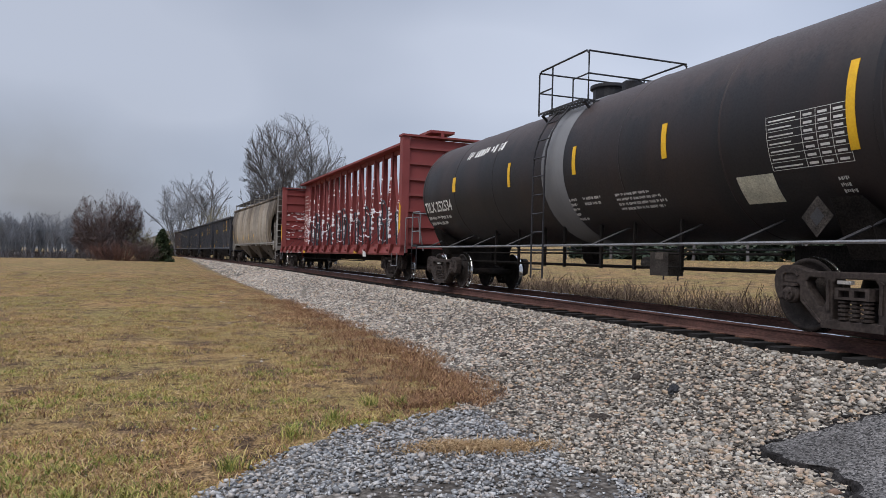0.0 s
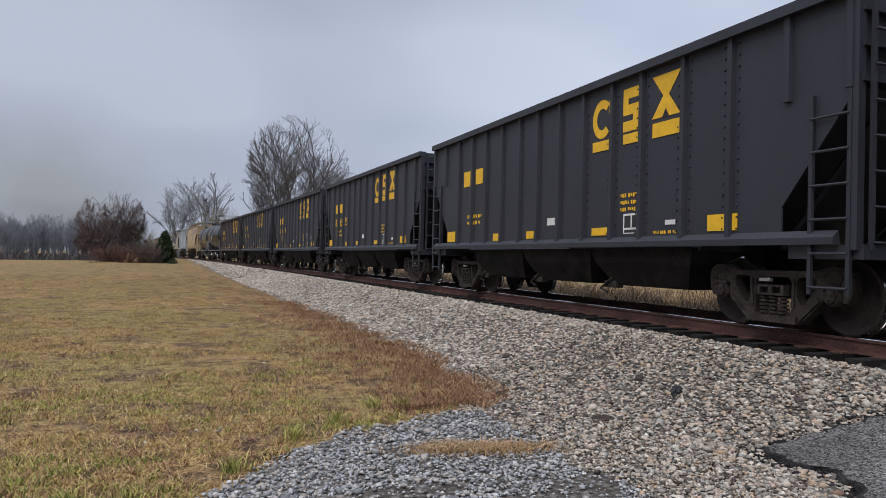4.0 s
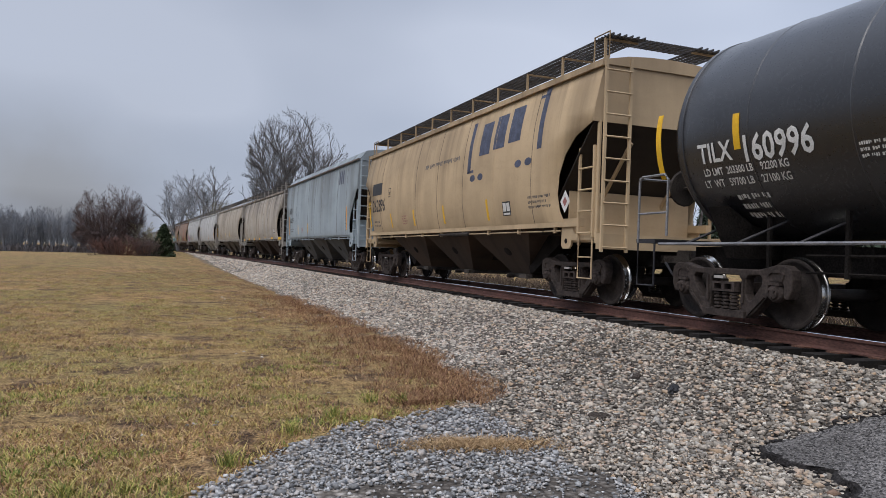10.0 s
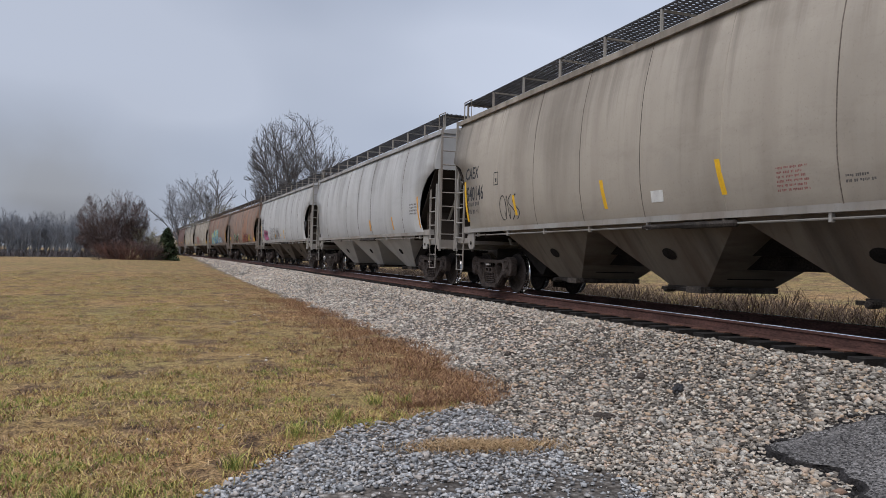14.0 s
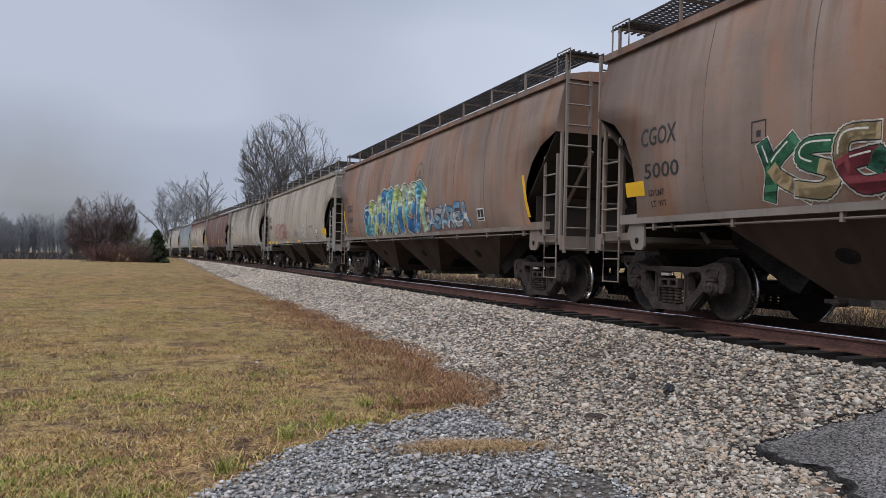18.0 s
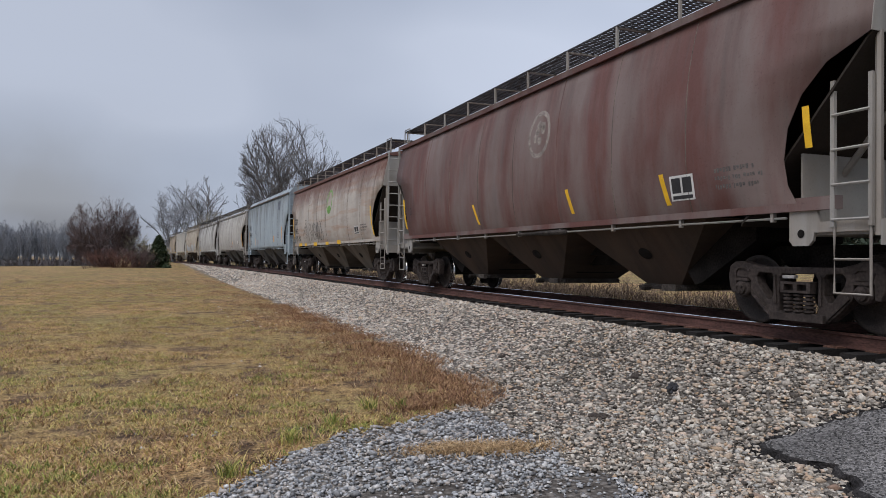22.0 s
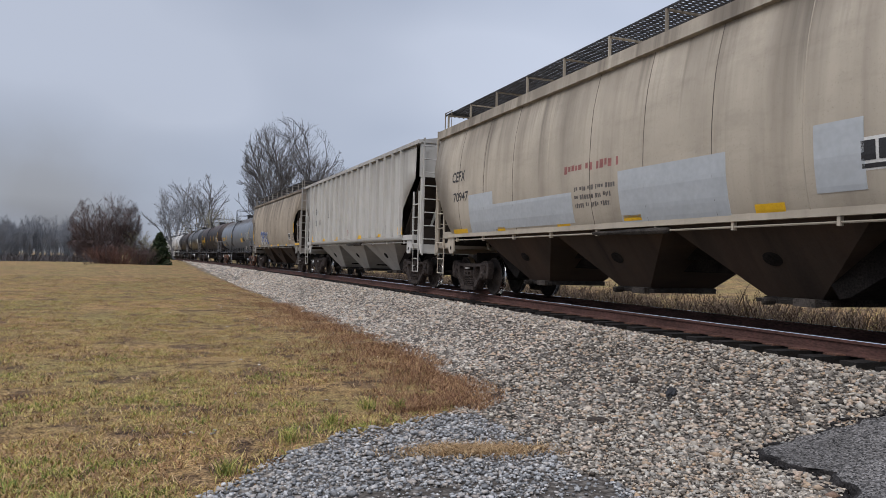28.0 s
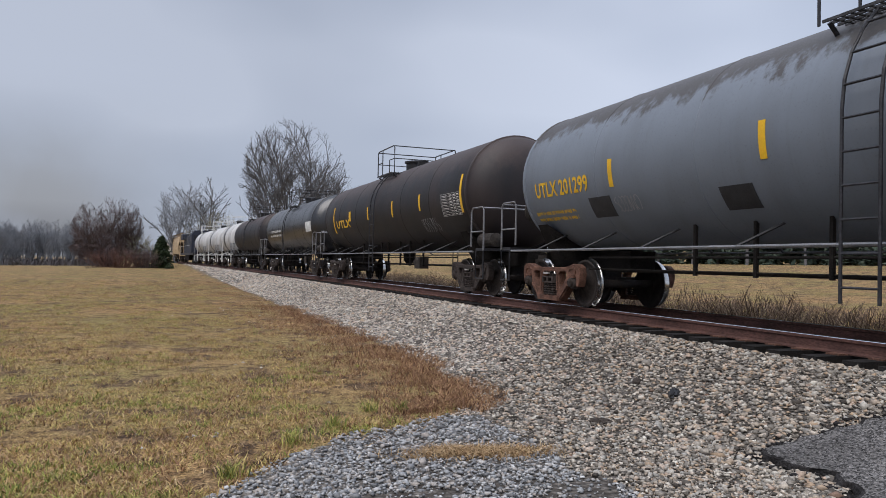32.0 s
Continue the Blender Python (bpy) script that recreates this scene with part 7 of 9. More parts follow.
def asphalt():
    """Worn asphalt: pale and dark chips of stone in grey binder, with pits between them."""
    m = mat("asphalt", (0.118, 0.115, 0.115), 0.92, 0.0, 0.3, 1.5, 30, 0.0, spec=0.12)
    nt = m.node_tree
    b = nt.nodes["Principled BSDF"]
    base = b.inputs["Base Color"].links[0].from_socket
    co = nt.nodes.new("ShaderNodeTexCoord")
    chips = nt.nodes.new("ShaderNodeTexVoronoi")
    chips.inputs["Scale"].default_value = 75.0
    nt.links.new(co.outputs["Object"], chips.inputs["Vector"])
    r = nt.nodes.new("ShaderNodeValToRGB")
    r.color_ramp.elements[0].position, r.color_ramp.elements[0].color = 0.15, (0.25, 0.25, 0.25, 1)
    r.color_ramp.elements[1].position, r.color_ramp.elements[1].color = 0.9, (1.9, 1.85, 1.8, 1)
    nt.links.new(chips.outputs["Color"], r.inputs[0])
    mx = nt.nodes.new("ShaderNodeMixRGB")
    mx.blend_type, mx.inputs[0].default_value = "MULTIPLY", 1.0
    nt.links.new(base, mx.inputs[1])
    nt.links.new(r.outputs[0], mx.inputs[2])
    nt.links.new(mx.outputs[0], b.inputs["Base Color"])
    bp = nt.nodes.new("ShaderNodeBump")
    bp.invert = True
    bp.inputs["Strength"].default_value, bp.inputs["Distance"].default_value = 1.0, 0.012
    nt.links.new(chips.outputs["Distance"], bp.inputs["Height"])
    nt.links.new(bp.outputs[0], b.inputs["Normal"])
    return m


def build_slab():
    """The end of the asphalt lane, with a broken, crumbling edge."""
    rng = random.Random(9)
    rim = []
    for (xa, ya), (xb, yb) in zip(SLAB, SLAB[1:] + SLAB[:1]):
        n = max(1, int(math.hypot(xb - xa, yb - ya) / 0.06))
        for i in range(n):
            t = i / n
            rim.append((xa + (xb - xa) * t + rng.uniform(-0.035, 0.035), ya + (yb - ya) * t + rng.uniform(-0.035, 0.035)))
    cx, cy = 5.6, 1.5

    def top(x, y):
        return ground_z(x, y) * 0.35 + (LAWN + 0.5 * smooth_step(-4.1, -1.75, x - line_x(y))) * 0.65 + 0.065
    v = [(cx, cy, top(cx, cy))]
    rings = (0.2, 0.35, 0.5, 0.6, 0.7, 0.78, 0.85, 0.9, 0.94, 0.965, 0.982, 0.993, 1.0, 1.008)
    for k in rings:
        for x, y in rim:
            px, py = cx + (x - cx) * k, cy + (y - cy) * k
            drop = 0 if k < 0.98 else (0.004 if k < 0.99 else (0.016 if k < 1.0 else (0.05 if k == 1.0 else 0.25)))
            v.append((px, py, top(px, py) - drop + (rng.uniform(-0.002, 0.002) if k < 0.98 else rng.uniform(-0.012, 0.008))))
    n = len(rim)
    f = [(0, 1 + i, 1 + (i + 1) % n) for i in range(n)]
    for r in range(len(rings) - 1):
        f += [(1 + r * n + i, 1 + (r + 1) * n + i, 1 + (r + 1) * n + (i + 1) % n, 1 + r * n + (i + 1) % n) for i in range(n)]
    me = mesh_of("road", v, f, [M_ASPHALT, M_TAR])
    me.polygons.foreach_set("material_index", [1 if i >= n + n * (len(rings) - 4) else 0 for i in range(len(f))])
    ob = new("road", me)
    tagged(ob, "dark grey asphalt lane with a broken edge", "road", kind="structure")
    # crumbs of asphalt broken from the edge
    spots, sizes = [], []
    for x, y in rim[: int(len(rim) * 0.45)]:
        for _k in range(9):
            px, py = x + rng.gauss(-0.02, 0.05), y + rng.gauss(0.02, 0.05)
            if px > 3.2:
                spots.append((px, py, ground_z(px, py) + rng.uniform(0.0, 0.025)))
                sizes.append(rng.uniform(0.01, 0.045) * (0.6 if _k > 1 else 1.0))
    tagged(stones("asphalt_crumbs", "", spots, sizes, M_TAR, 12), "dark crumbs broken from the asphalt edge", "rubble", kind="stuff")


DEBRIS = [(5.0, 6.5, 0.36, 0.13, 0.06), (5.02, 7.2, 0.13, 0.11, 0.05), (3.95, 6.25, 0.26, 0.12, 0.045), (4.62, 9.9, 0.3, 0.08, 0.04), (3.9, 7.4, 0.28, 0.05, 0.025), (3.46, 7.65, 0.24, 0.1, 0.04), (3.86, 7.95, 0.2, 0.07, 0.03), (3.6, 7.85, 0.12, 0.09, 0.035)]


def build_debris():
    """Rubber, clods and sticks lying on the ballast."""
    def lump(name, label, x, y, w, d, h, seed, material):
        rng = random.Random(seed)
        v, f, n = [], [], 14
        for k, (r, zz) in enumerate(((1.0, -0.3), (0.95, 0.25), (0.7, 0.75), (0.25, 1.0))):
            for j in range(n):
                a = 2 * math.pi * j / n
                q = r * rng.uniform(0.75, 1.2)
                v.append((w / 2 * q * math.cos(a), d / 2 * q * math.sin(a), h * zz * rng.uniform(0.7, 1.2)))
        for k in range(3):
            f += [(k * n + j, k * n + (j + 1) % n, (k + 1) * n + (j + 1) % n, (k + 1) * n + j) for j in range(n)]
        f.append(tuple(3 * n + j for j in range(n)))
        ob = tagged(new(name, mesh_of(name, v, f, [material])), label, "debris")
        ob.matrix_basis = pose(x, y, ground_z(x, y) + 0.01, 0, 0, seed * 50)
    rubber = mat("black_rubber", (0.02, 0.02, 0.022), 0.5, 0, 0.3, 6, 60)
    clod = mat("dark_earth", (0.05, 0.04, 0.034), 0.95, 0, 0.4, 8, 60, 0.6)
    for k, (x, y, w, d, h) in enumerate(DEBRIS):
        if k == 0:
            lump("rubber_scrap", "curled scrap of black rubber on the ballast", x, y, w, d, h, k + 1, rubber)
        else:
            lump("earth_clod", "dark clod of earth on the gravel", x, y, w, d, h, k + 1, clod)


M_ASPHALT = asphalt()
build_slab()
build_debris()
build_plants()
build_litter()
build_brush()

# ---- markings on the cars ----
PAINTS = {"yellow": M_YELLOW, "white": M_WHITE, "black": M_INK, "red": M_REDINK, "pale": mat("yellowed_card", (0.5, 0.48, 0.38), 0.6, 0, 0.2, 5, 40, 0.05),
          "orange": mat("orange_reflector", (0.62, 0.30, 0.05), 0.5, 0, 0.2, 6, 60, 0.05), "patch": mat("touch_up_paint", (0.43, 0.455, 0.475), 0.6, 0, 0.05, 2, 12, 0.02),
          "ink_block": M_INK, "yellow_block": M_YELLOW}
NAMES = {"red": "warning_stripe", "yellow": "reflector", "orange": "reflector", "white": "label_plate", "pale": "label_plate", "black": "repair_patch", "patch": "paint_patch", "ink_block": "owner_mark", "yellow_block": "owner_mark"}
LABELS = {"red": "red warning stripe", "yellow": "yellow reflective strip", "orange": "orange reflective strip", "white": "white label plate", "pale": "yellowed card label", "black": "square black patch",
          "patch": "pale grey touch-up paint", "ink_block": "black block mark", "yellow_block": "yellow block mark"}


def drape(me, fy):
    """Cuts a flat mesh at every 8 cm of height and lays it on the side's curve; y holds its lift."""
    bm = bmesh.new()
    bm.from_mesh(me)
    zs = [v.co.z for v in bm.verts]
    k = math.ceil(min(zs) / 0.08)
    while k * 0.08 < max(zs) - 0.005:
        bmesh.ops.bisect_plane(bm, geom=bm.verts[:] + bm.edges[:] + bm.faces[:], plane_co=(0, 0, k * 0.08), plane_no=(0, 0, 1))
        k += 1
    for v in bm.verts:
        v.co.y += fy(v.co.z)
    bm.to_mesh(me)
    bm.free()


def mark(i, kind, x, z, w, h):
    car, fy, _ = CARS[i]
    y_of = fy if kind not in ("yellow", "orange") or z > 1.42 or i in (0, 1, 3, 4, 5, 6, 7, 8, 9, 28, 29, 30) else (lambda q: max(fy(q), 1.477))
    if 3 <= i <= 7:
        y_of = lambda q: fy(q) + 0.004
    lean = 0.0
    if kind in ("yellow", "orange") and h > 0.4:
        if i in (0, 8, 9, 28, 29, 30):
            x, w = x - w / 2 + min(w, 0.11) / 2, min(w, 0.11)
        elif i > 1 and w > 0.1:
            x, lean, w = x - (w - 0.09), -(w - 0.09) / h, 0.09
    plate(NAMES[kind], x, z, max(0.05, w), max(0.05, h), PAINTS[kind], car, y_of, LABELS[kind], lean=lean)


def word(i, text, colour, x, z, w, h):
    """Lettering fitted into a box on the side."""
    car, fy, _ = CARS[i]
    ob = letters("lettering", text, h, PAINTS[colour], car, 0, 0, lambda q: 0.0, bold=0.02 if colour == "black" else 0.03)
    co = [v.co for v in ob.data.vertices]
    x0, x1 = max(c.x for c in co), min(c.x for c in co)
    z0, z1 = min(c.z for c in co), max(c.z for c in co)
    for v in ob.data.vertices:
        a, c = (x0 - v.co.x) / (x0 - x1), (v.co.z - z0) / (z1 - z0)
        v.co = (x - a * w, 0.008, z + c * h)
    drape(ob.data, fy)
    tagged(ob, colour + " stencilled lettering")


M_PRINT = mat("faded_print", (0.11, 0.10, 0.095), 0.7, 0, 0.3, 8, 60, 0.05)


def small_print(i, colour, rows, x, z, w, h):
    car, fy, _ = CARS[i]
    lh = h / (rows * 1.7 - 0.7)
    bars("small_lettering", x, z + h - lh, w, rows, lh, M_PRINT if colour == "black" else PAINTS[colour], car, fy, int(abs(x) * 100) + i, colour + " small lettering")


def flat_part(name, polys, car, fy, label):
    """polys: lists of ((x, z) corners, material, lift); laid on the side's curve as one mesh."""
    mats, v, f, idx = [], [], [], []
    for pts, m, lift in polys:
        if m not in mats:
            mats.append(m)
        k = len(v)
        v += [(a, lift, c) for a, c in pts]
        f.append(tuple(range(k, k + len(pts))))
        idx.append(mats.index(m))
    me = mesh_of(name, v, f, mats)
    me.polygons.foreach_set("material_index", idx)
    drape(me, fy)
    ob = new(name, me)
    ob.parent = car
    return tagged(ob, label)


def rect(x, z, w, h):
    return [(x, z), (x - w, z), (x - w, z + h), (x, z + h)]


def disc(x, z, w, h, n=20, k=1.0):
    return [(x - w / 2 - k * w / 2 * math.cos(2 * math.pi * j / n), z + h / 2 + k * h / 2 * math.sin(2 * math.pi * j / n)) for j in range(n)]


M_CREST = mat("dark_blue_mark", (0.06, 0.07, 0.11), 0.6, 0, 0.3, 6, 60, 0.05)
M_GREENMARK = mat("green_mark", (0.13, 0.30, 0.06), 0.6, 0, 0.3, 6, 60, 0.05)
M_FADED = mat("faded_mark", (0.13, 0.11, 0.09), 0.7, 0, 0.4, 8, 60, 0.05)
M_CHALK = mat("chalky_mark", (0.22, 0.19, 0.17), 0.8, 0, 0.4, 8, 60, 0.05)


def emblem(i, style, x, z, w, h):
    """Owner's marks as plain shapes, data tables and stencil panels."""
    car, fy, _ = CARS[i]
    q, up = [], 0.006
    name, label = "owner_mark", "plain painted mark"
    if style in ("stencil", "stencil_dark"):
        name, label = "stencil_panel", "black panel with white data boxes"
        q.append((rect(x, z, w, h), M_INK if style == "stencil_dark" else M_WHITE, up))
        b = M_WHITE if style == "stencil_dark" else M_INK
        q.append((rect(x - w * 0.08, z + h * 0.3, w * 0.38, h * 0.6), b, up + 0.003))
        q.append((rect(x - w * 0.54, z + h * 0.3, w * 0.38, h * 0.6), b, up + 0.003))
        q.append((rect(x - w * 0.08, z + h * 0.06, w * 0.84, h * 0.14), b, up + 0.003))
    elif style == "table":
        name, label = "data_table", "white stencilled data table"
        for r in range(8):
            q.append((rect(x, z + h * r / 7 - 0.003, w, 0.006), M_WHITE, up))
        for c in range(5):
            q.append((rect(x - w * (0, 0.46, 0.64, 0.82, 1.0)[c], z, 0.007, h), M_WHITE, up))
        rng = random.Random(i)
        for r in range(7):
            q.append((rect(x - w * 0.03, z + h * (r + 0.3) / 7, w * rng.uniform(0.25, 0.4), h * 0.028), M_WHITE, up))
            for c in (0.49, 0.67, 0.85):
                q.append((rect(x - w * c, z + h * (r + 0.25) / 7, w * 0.11, h * 0.045), M_WHITE, up))
    elif style == "framed":
        name, label = "clearance_mark", "small framed mark"
        for a in (rect(x, z, w, 0.02), rect(x, z + h - 0.02, w, 0.02), rect(x, z, 0.02, h), rect(x - w + 0.02, z, 0.02, h), rect(x - w * 0.35, z + h * 0.25, w * 0.3, h * 0.3)):
            q.append((a, M_INK, up))
    elif style.startswith("diamond"):
        dark = style == "diamond_dark"
        name, label = "hazard_placard", "empty dark placard holder" if dark else "white diamond placard"
        y0 = max(fy(z + h / 2), 1.3) + 0.05
        poly = [(x, z + h / 2), (x - w / 2, z), (x - w, z + h / 2), (x - w / 2, z + h)]
        return tagged(flat_part(name, [(poly, M_STEEL if dark else M_WHITE, 0), ([(x - w / 2 + (a - x + w / 2) * 0.45, z + h / 2 + (c - z - h / 2) * 0.45) for a, c in poly], M_INK if dark else M_REDINK, 0.004)], car, lambda c: y0, label))
    elif style == "logo_a":
        a, b = disc(x, z, w, h, 24), disc(x, z, w, h, 24, 0.55)
        for k in range(3, 21):
            q.append(([a[k], a[(k + 1) % 24], b[(k + 1) % 24], b[k]], M_YELLOW, up))
        q.append((rect(x - w * 0.84, z + h * 0.60, w * 0.16, h * 0.36), M_YELLOW, up + 0.002))
    elif style == "logo_b":
        for k in range(3):
            q.append((rect(x, z + h * 0.38 * k, w, h * 0.24), M_YELLOW, up))
        q += [(rect(x, z + h * 0.5, w * 0.34, h * 0.3), M_YELLOW, up + 0.002), (rect(x - w * 0.66, z + h * 0.1, w * 0.34, h * 0.4), M_YELLOW, up + 0.002)]
    elif style == "logo_c":
        z, h = z + 0.1, h - 0.1
        q += [([(x, z), (x - w, z), (x - w * 0.6, z + h * 0.5), (x - w * 0.4, z + h * 0.5)], M_YELLOW, up), ([(x, z + h), (x - w * 0.4, z + h * 0.5), (x - w * 0.6, z + h * 0.5), (x - w, z + h)], M_YELLOW, up),
              ([(x - w * 0.38, z), (x - w * 0.5, z + h * 0.2), (x - w * 0.62, z)], car.children[0].data.materials[0], up + 0.003)]
    elif style == "disc":
        q.append((disc(x, z, w, h), M_YELLOW, up))
    elif style == "crest":
        name, label = "owner_mark", "dark blue block mark between brackets"
        for s in (0, 1):
            xb = x - w * 0.93 * s
            q += [(rect(xb, z + h * 0.1 * (1 + s), w * 0.05, h * 0.68), M_CREST, up), (rect(xb + (w * 0.0 if not s else w * 0.05), z + h * (0.1 if not s else 0.78), w * 0.1, h * 0.035), M_CREST, up)]
        for k in range(3):
            q.append((rect(x - w * (0.17 + 0.2 * k), z + h * (0.3 + 0.03 * k), w * 0.15, h * 0.42), M_CREST, up))
        for k, a in enumerate((0.05, 0.17, 0.68, 0.8)):
            q.append((disc(x - w * a, z - h * 0.02 + h * 0.06 * (k > 1), w * 0.08, h * 0.09, 14), M_CREST, up))
    elif style == "crest_small":
        for k in range(3):
            q.append((rect(x - w * 0.36 * k, z, w * 0.24, h), M_CREST, up))
    elif style.startswith("round"):
        m = {"round_dark": M_FADED, "round_pale": M_CHALK, "round_green": M_GREENMARK}[style]
        name, label = "round_mark", {"round_dark": "faded dark round mark", "round_pale": "chalky round mark", "round_green": "faded green ring mark"}[style]
        n = 24
        a, b = disc(x, z, w, h, n), disc(x, z, w, h, n, 0.8)
        for k in range(n):
            q.append(([a[k], a[(k + 1) % n], b[(k + 1) % n], b[k]], m, up))
        if style != "round_green":
            rng = random.Random(i)
            for k in range(7):
                q.append((disc(x - w * rng.uniform(0.2, 0.6), z + h * rng.uniform(0.2, 0.6), w * 0.22, h * 0.2, 6), m, up))
        else:
            q.append((disc(x - w * 0.2, z + h * 0.05, w * 0.6, h * 0.3, 12), m, up + 0.002))
    flat_part(name, q, car, fy, label)


def spray(name, c):
    return mat(name, c, 0.6, 0, 0.14, 3, 50, 0.05)


M_CREAMSPRAY = spray("spray_cream", (0.62, 0.62, 0.56))
SPRAYS = {"sea": ([spray("spray_blue", (0.08, 0.27, 0.55)), spray("spray_cyan", (0.17, 0.50, 0.58)), spray("spray_lime", (0.48, 0.58, 0.2)), spray("spray_pale_green", (0.52, 0.66, 0.46))], M_CREAMSPRAY),
          "fire": ([spray("spray_red", (0.30, 0.06, 0.06)), spray("spray_orange", (0.42, 0.2, 0.08)), spray("spray_rose", (0.34, 0.16, 0.15))], M_INK),
          "green": ([spray("spray_dark_green", (0.03, 0.12, 0.08)), spray("spray_leaf_green", (0.05, 0.19, 0.10)), spray("spray_tan", (0.35, 0.27, 0.15)), spray("spray_wine", (0.20, 0.04, 0.05))], M_CREAMSPRAY),
          "gold": ([spray("spray_gold", (0.5, 0.34, 0.08))], M_INK), "pink": ([spray("spray_pink", (0.55, 0.16, 0.30))], M_INK),
          "blue": ([spray("spray_cobalt", (0.06, 0.14, 0.45)), M_WHITE], M_WHITE), "silver": ([M_WHITE, spray("spray_sky", (0.25, 0.45, 0.6))], spray("spray_navy", (0.03, 0.06, 0.2)))}
STROKES = {"outline": M_INK, "chalk": spray("spray_chalk", (0.26, 0.26, 0.27)), "black": M_INK, "grey": spray("spray_grey", (0.12, 0.12, 0.125)), "red": spray("spray_scarlet", (0.42, 0.03, 0.04)), "white": M_WHITE}


def ribbon(pts, wd, m, lift):
    out = []
    for (xa, za), (xb, zb) in zip(pts, pts[1:]):
        d = math.hypot(xb - xa, zb - za)
        if d < 1e-6:
            continue
        nx, nz = -(zb - za) / d * wd / 2, (xb - xa) / d * wd / 2
        ex, ez = (xb - xa) / d * wd * 0.3, (zb - za) / d * wd * 0.3
        out.append(([(xa + nx - ex, za + nz - ez), (xb + nx + ex, zb + nz + ez), (xb - nx + ex, zb - nz + ez), (xa - nx - ex, za - nz - ez)], m, lift))
    return out


def graffiti(i, style, x, z, w, h):
    """Sprayed lettering nobody can read: filled, outlined shapes or loose strokes."""
    car, fy, _ = CARS[i]
    rng = random.Random(int(abs(x) * 1000) + i)
    q = []
    if 10 <= i <= 27 and z < 1.57:
        z, h = 1.57, h + z - 1.57
    if style in STROKES:
        m = STROKES[style]
        n = max(3, round(w / h * 2.8))
        th = max(0.018, h * (0.07 if style == "white" else 0.04 if style != "chalk" else 0.035))
        for k in range(n):
            xa = x - w * (k + 0.1) / n
            cw = w / n * 1.6
            pts, a0 = [], rng.uniform(0, 6.28)
            kind = rng.randrange(3)
            for j in range(31):
                t = j / 30
                if kind == 0:
                    pts.append((xa - cw * (0.5 - 0.45 * math.cos(a0 + 5.4 * t)), z + h * (0.5 + 0.45 * math.sin(a0 + 5.4 * t))))
                elif kind == 1:
                    pts.append((xa - cw * (0.5 + 0.4 * math.sin(t * 6.3)), z + h * (0.05 + 0.9 * t)))
                else:
                    pts.append((xa - cw * (0.1 + 0.8 * t), z + h * (0.5 + 0.42 * math.sin(a0 + 9 * t))))
            q += ribbon(pts, th, m, 0.007 + 0.0004 * k)
    else:
        fills, edge = SPRAYS[style]
        n = max(2, round(w / h * (1.5 if style != "sea" else 1.9)))
        th = h * (0.27 if style == "sea" else 0.22)

        def curve(pts):
            out = []
            for k in range(len(pts) - 1):
                p0, p1, p2, p3 = pts[max(k - 1, 0)], pts[k], pts[k + 1], pts[min(k + 2, len(pts) - 1)]
                for j in range(5):
                    t = j / 5
                    out.append(tuple(0.5 * (2 * p1[c] + (p2[c] - p0[c]) * t + (2 * p0[c] - 5 * p1[c] + 4 * p2[c] - p3[c]) * t * t + (3 * p1[c] - p0[c] - 3 * p2[c] + p3[c]) * t ** 3) for c in (0, 1)))
            return out + [pts[-1]]
        for k in range(n):
            grow = 0.75 + 0.25 * rng.random() if style != "sea" else min(1.0, 0.62 + 0.12 * k)
            xa, cw = x - w * (k + 0.02) / n, w / n * 1.02
            slant = rng.uniform(-0.25, 0.25) * cw

            def at(u, t):
                return (xa - cw * u + slant * (t - 0.5), z + h * (0.06 + 0.86 * t * grow))
            j1, j2, j3 = rng.uniform(0.35, 0.6), rng.uniform(0.0, 0.3), rng.uniform(0.75, 1.0)
            strokes = rng.choice([
                [[at(0.05, 0.0), at(0.25, 0.5), at(0.15, 1), at(0.9, j3)], [at(0.25, j1), at(0.85, j1 - 0.1)], [at(0.9, j3), at(0.75, 0.5), at(1.0, 0)]],
                [[at(0.95, 0.95), at(0.3, 0.95), at(0.1, 0.5), at(0.4, 0.08), at(1.0, 0.1)], [at(0.25, 0.5), at(0.9, 0.55), at(0.8, 0.35)]],
                [[at(-0.1, 0), at(0.35, 0.5), at(0.5, 1), at(0.7, 0.5), at(1.1, 0)], [at(0.1, j2 + 0.15), at(0.85, j2 + 0.2)]],
                [[at(1.0, 0.95), at(0.3, 0.98), at(0.15, 0.7), at(0.85, 0.4), at(0.6, 0.05), at(-0.05, 0.12)]],
                [[at(0.1, 1.0), at(0.25, 0.5), at(0.05, 0)], [at(0.95, 1.0), at(0.3, 0.5), at(1.1, 0.0)]]])
            base = 0.006 + 0.0045 * (k % 3)
            strokes = [curve(st) for st in strokes]
            for a, st in enumerate(strokes):
                q += ribbon(st, th * 1.36, edge, base + 0.0003 * a)
                q += ribbon(st, th * 1.16, M_INK if edge != M_INK else fills[0], base + 0.0012 + 0.0003 * a)
            for a, st in enumerate(strokes):
                half = len(st) // 2
                q += ribbon(st[:half + 1], th, fills[(k + a) % len(fills)], base + 0.0024 + 0.0003 * a)
                q += ribbon(st[half:], th, fills[(k + a + 1) % len(fills)], base + 0.0026 + 0.0003 * a)
                q += ribbon([(p[0] + th * 0.22, p[1] + th * 0.22) for p in st[1:half]], th * 0.12, edge, base + 0.0036 + 0.0003 * a)
        for _k in range(int(w * 5)):
            cx, cz, r = x - w * rng.random(), z + h * 0.5 * rng.random(), th * rng.uniform(0.05, 0.25)
            q.append((disc(cx + r, cz - r, 2 * r, 2 * r, 7), rng.choice(fills), 0.0045))
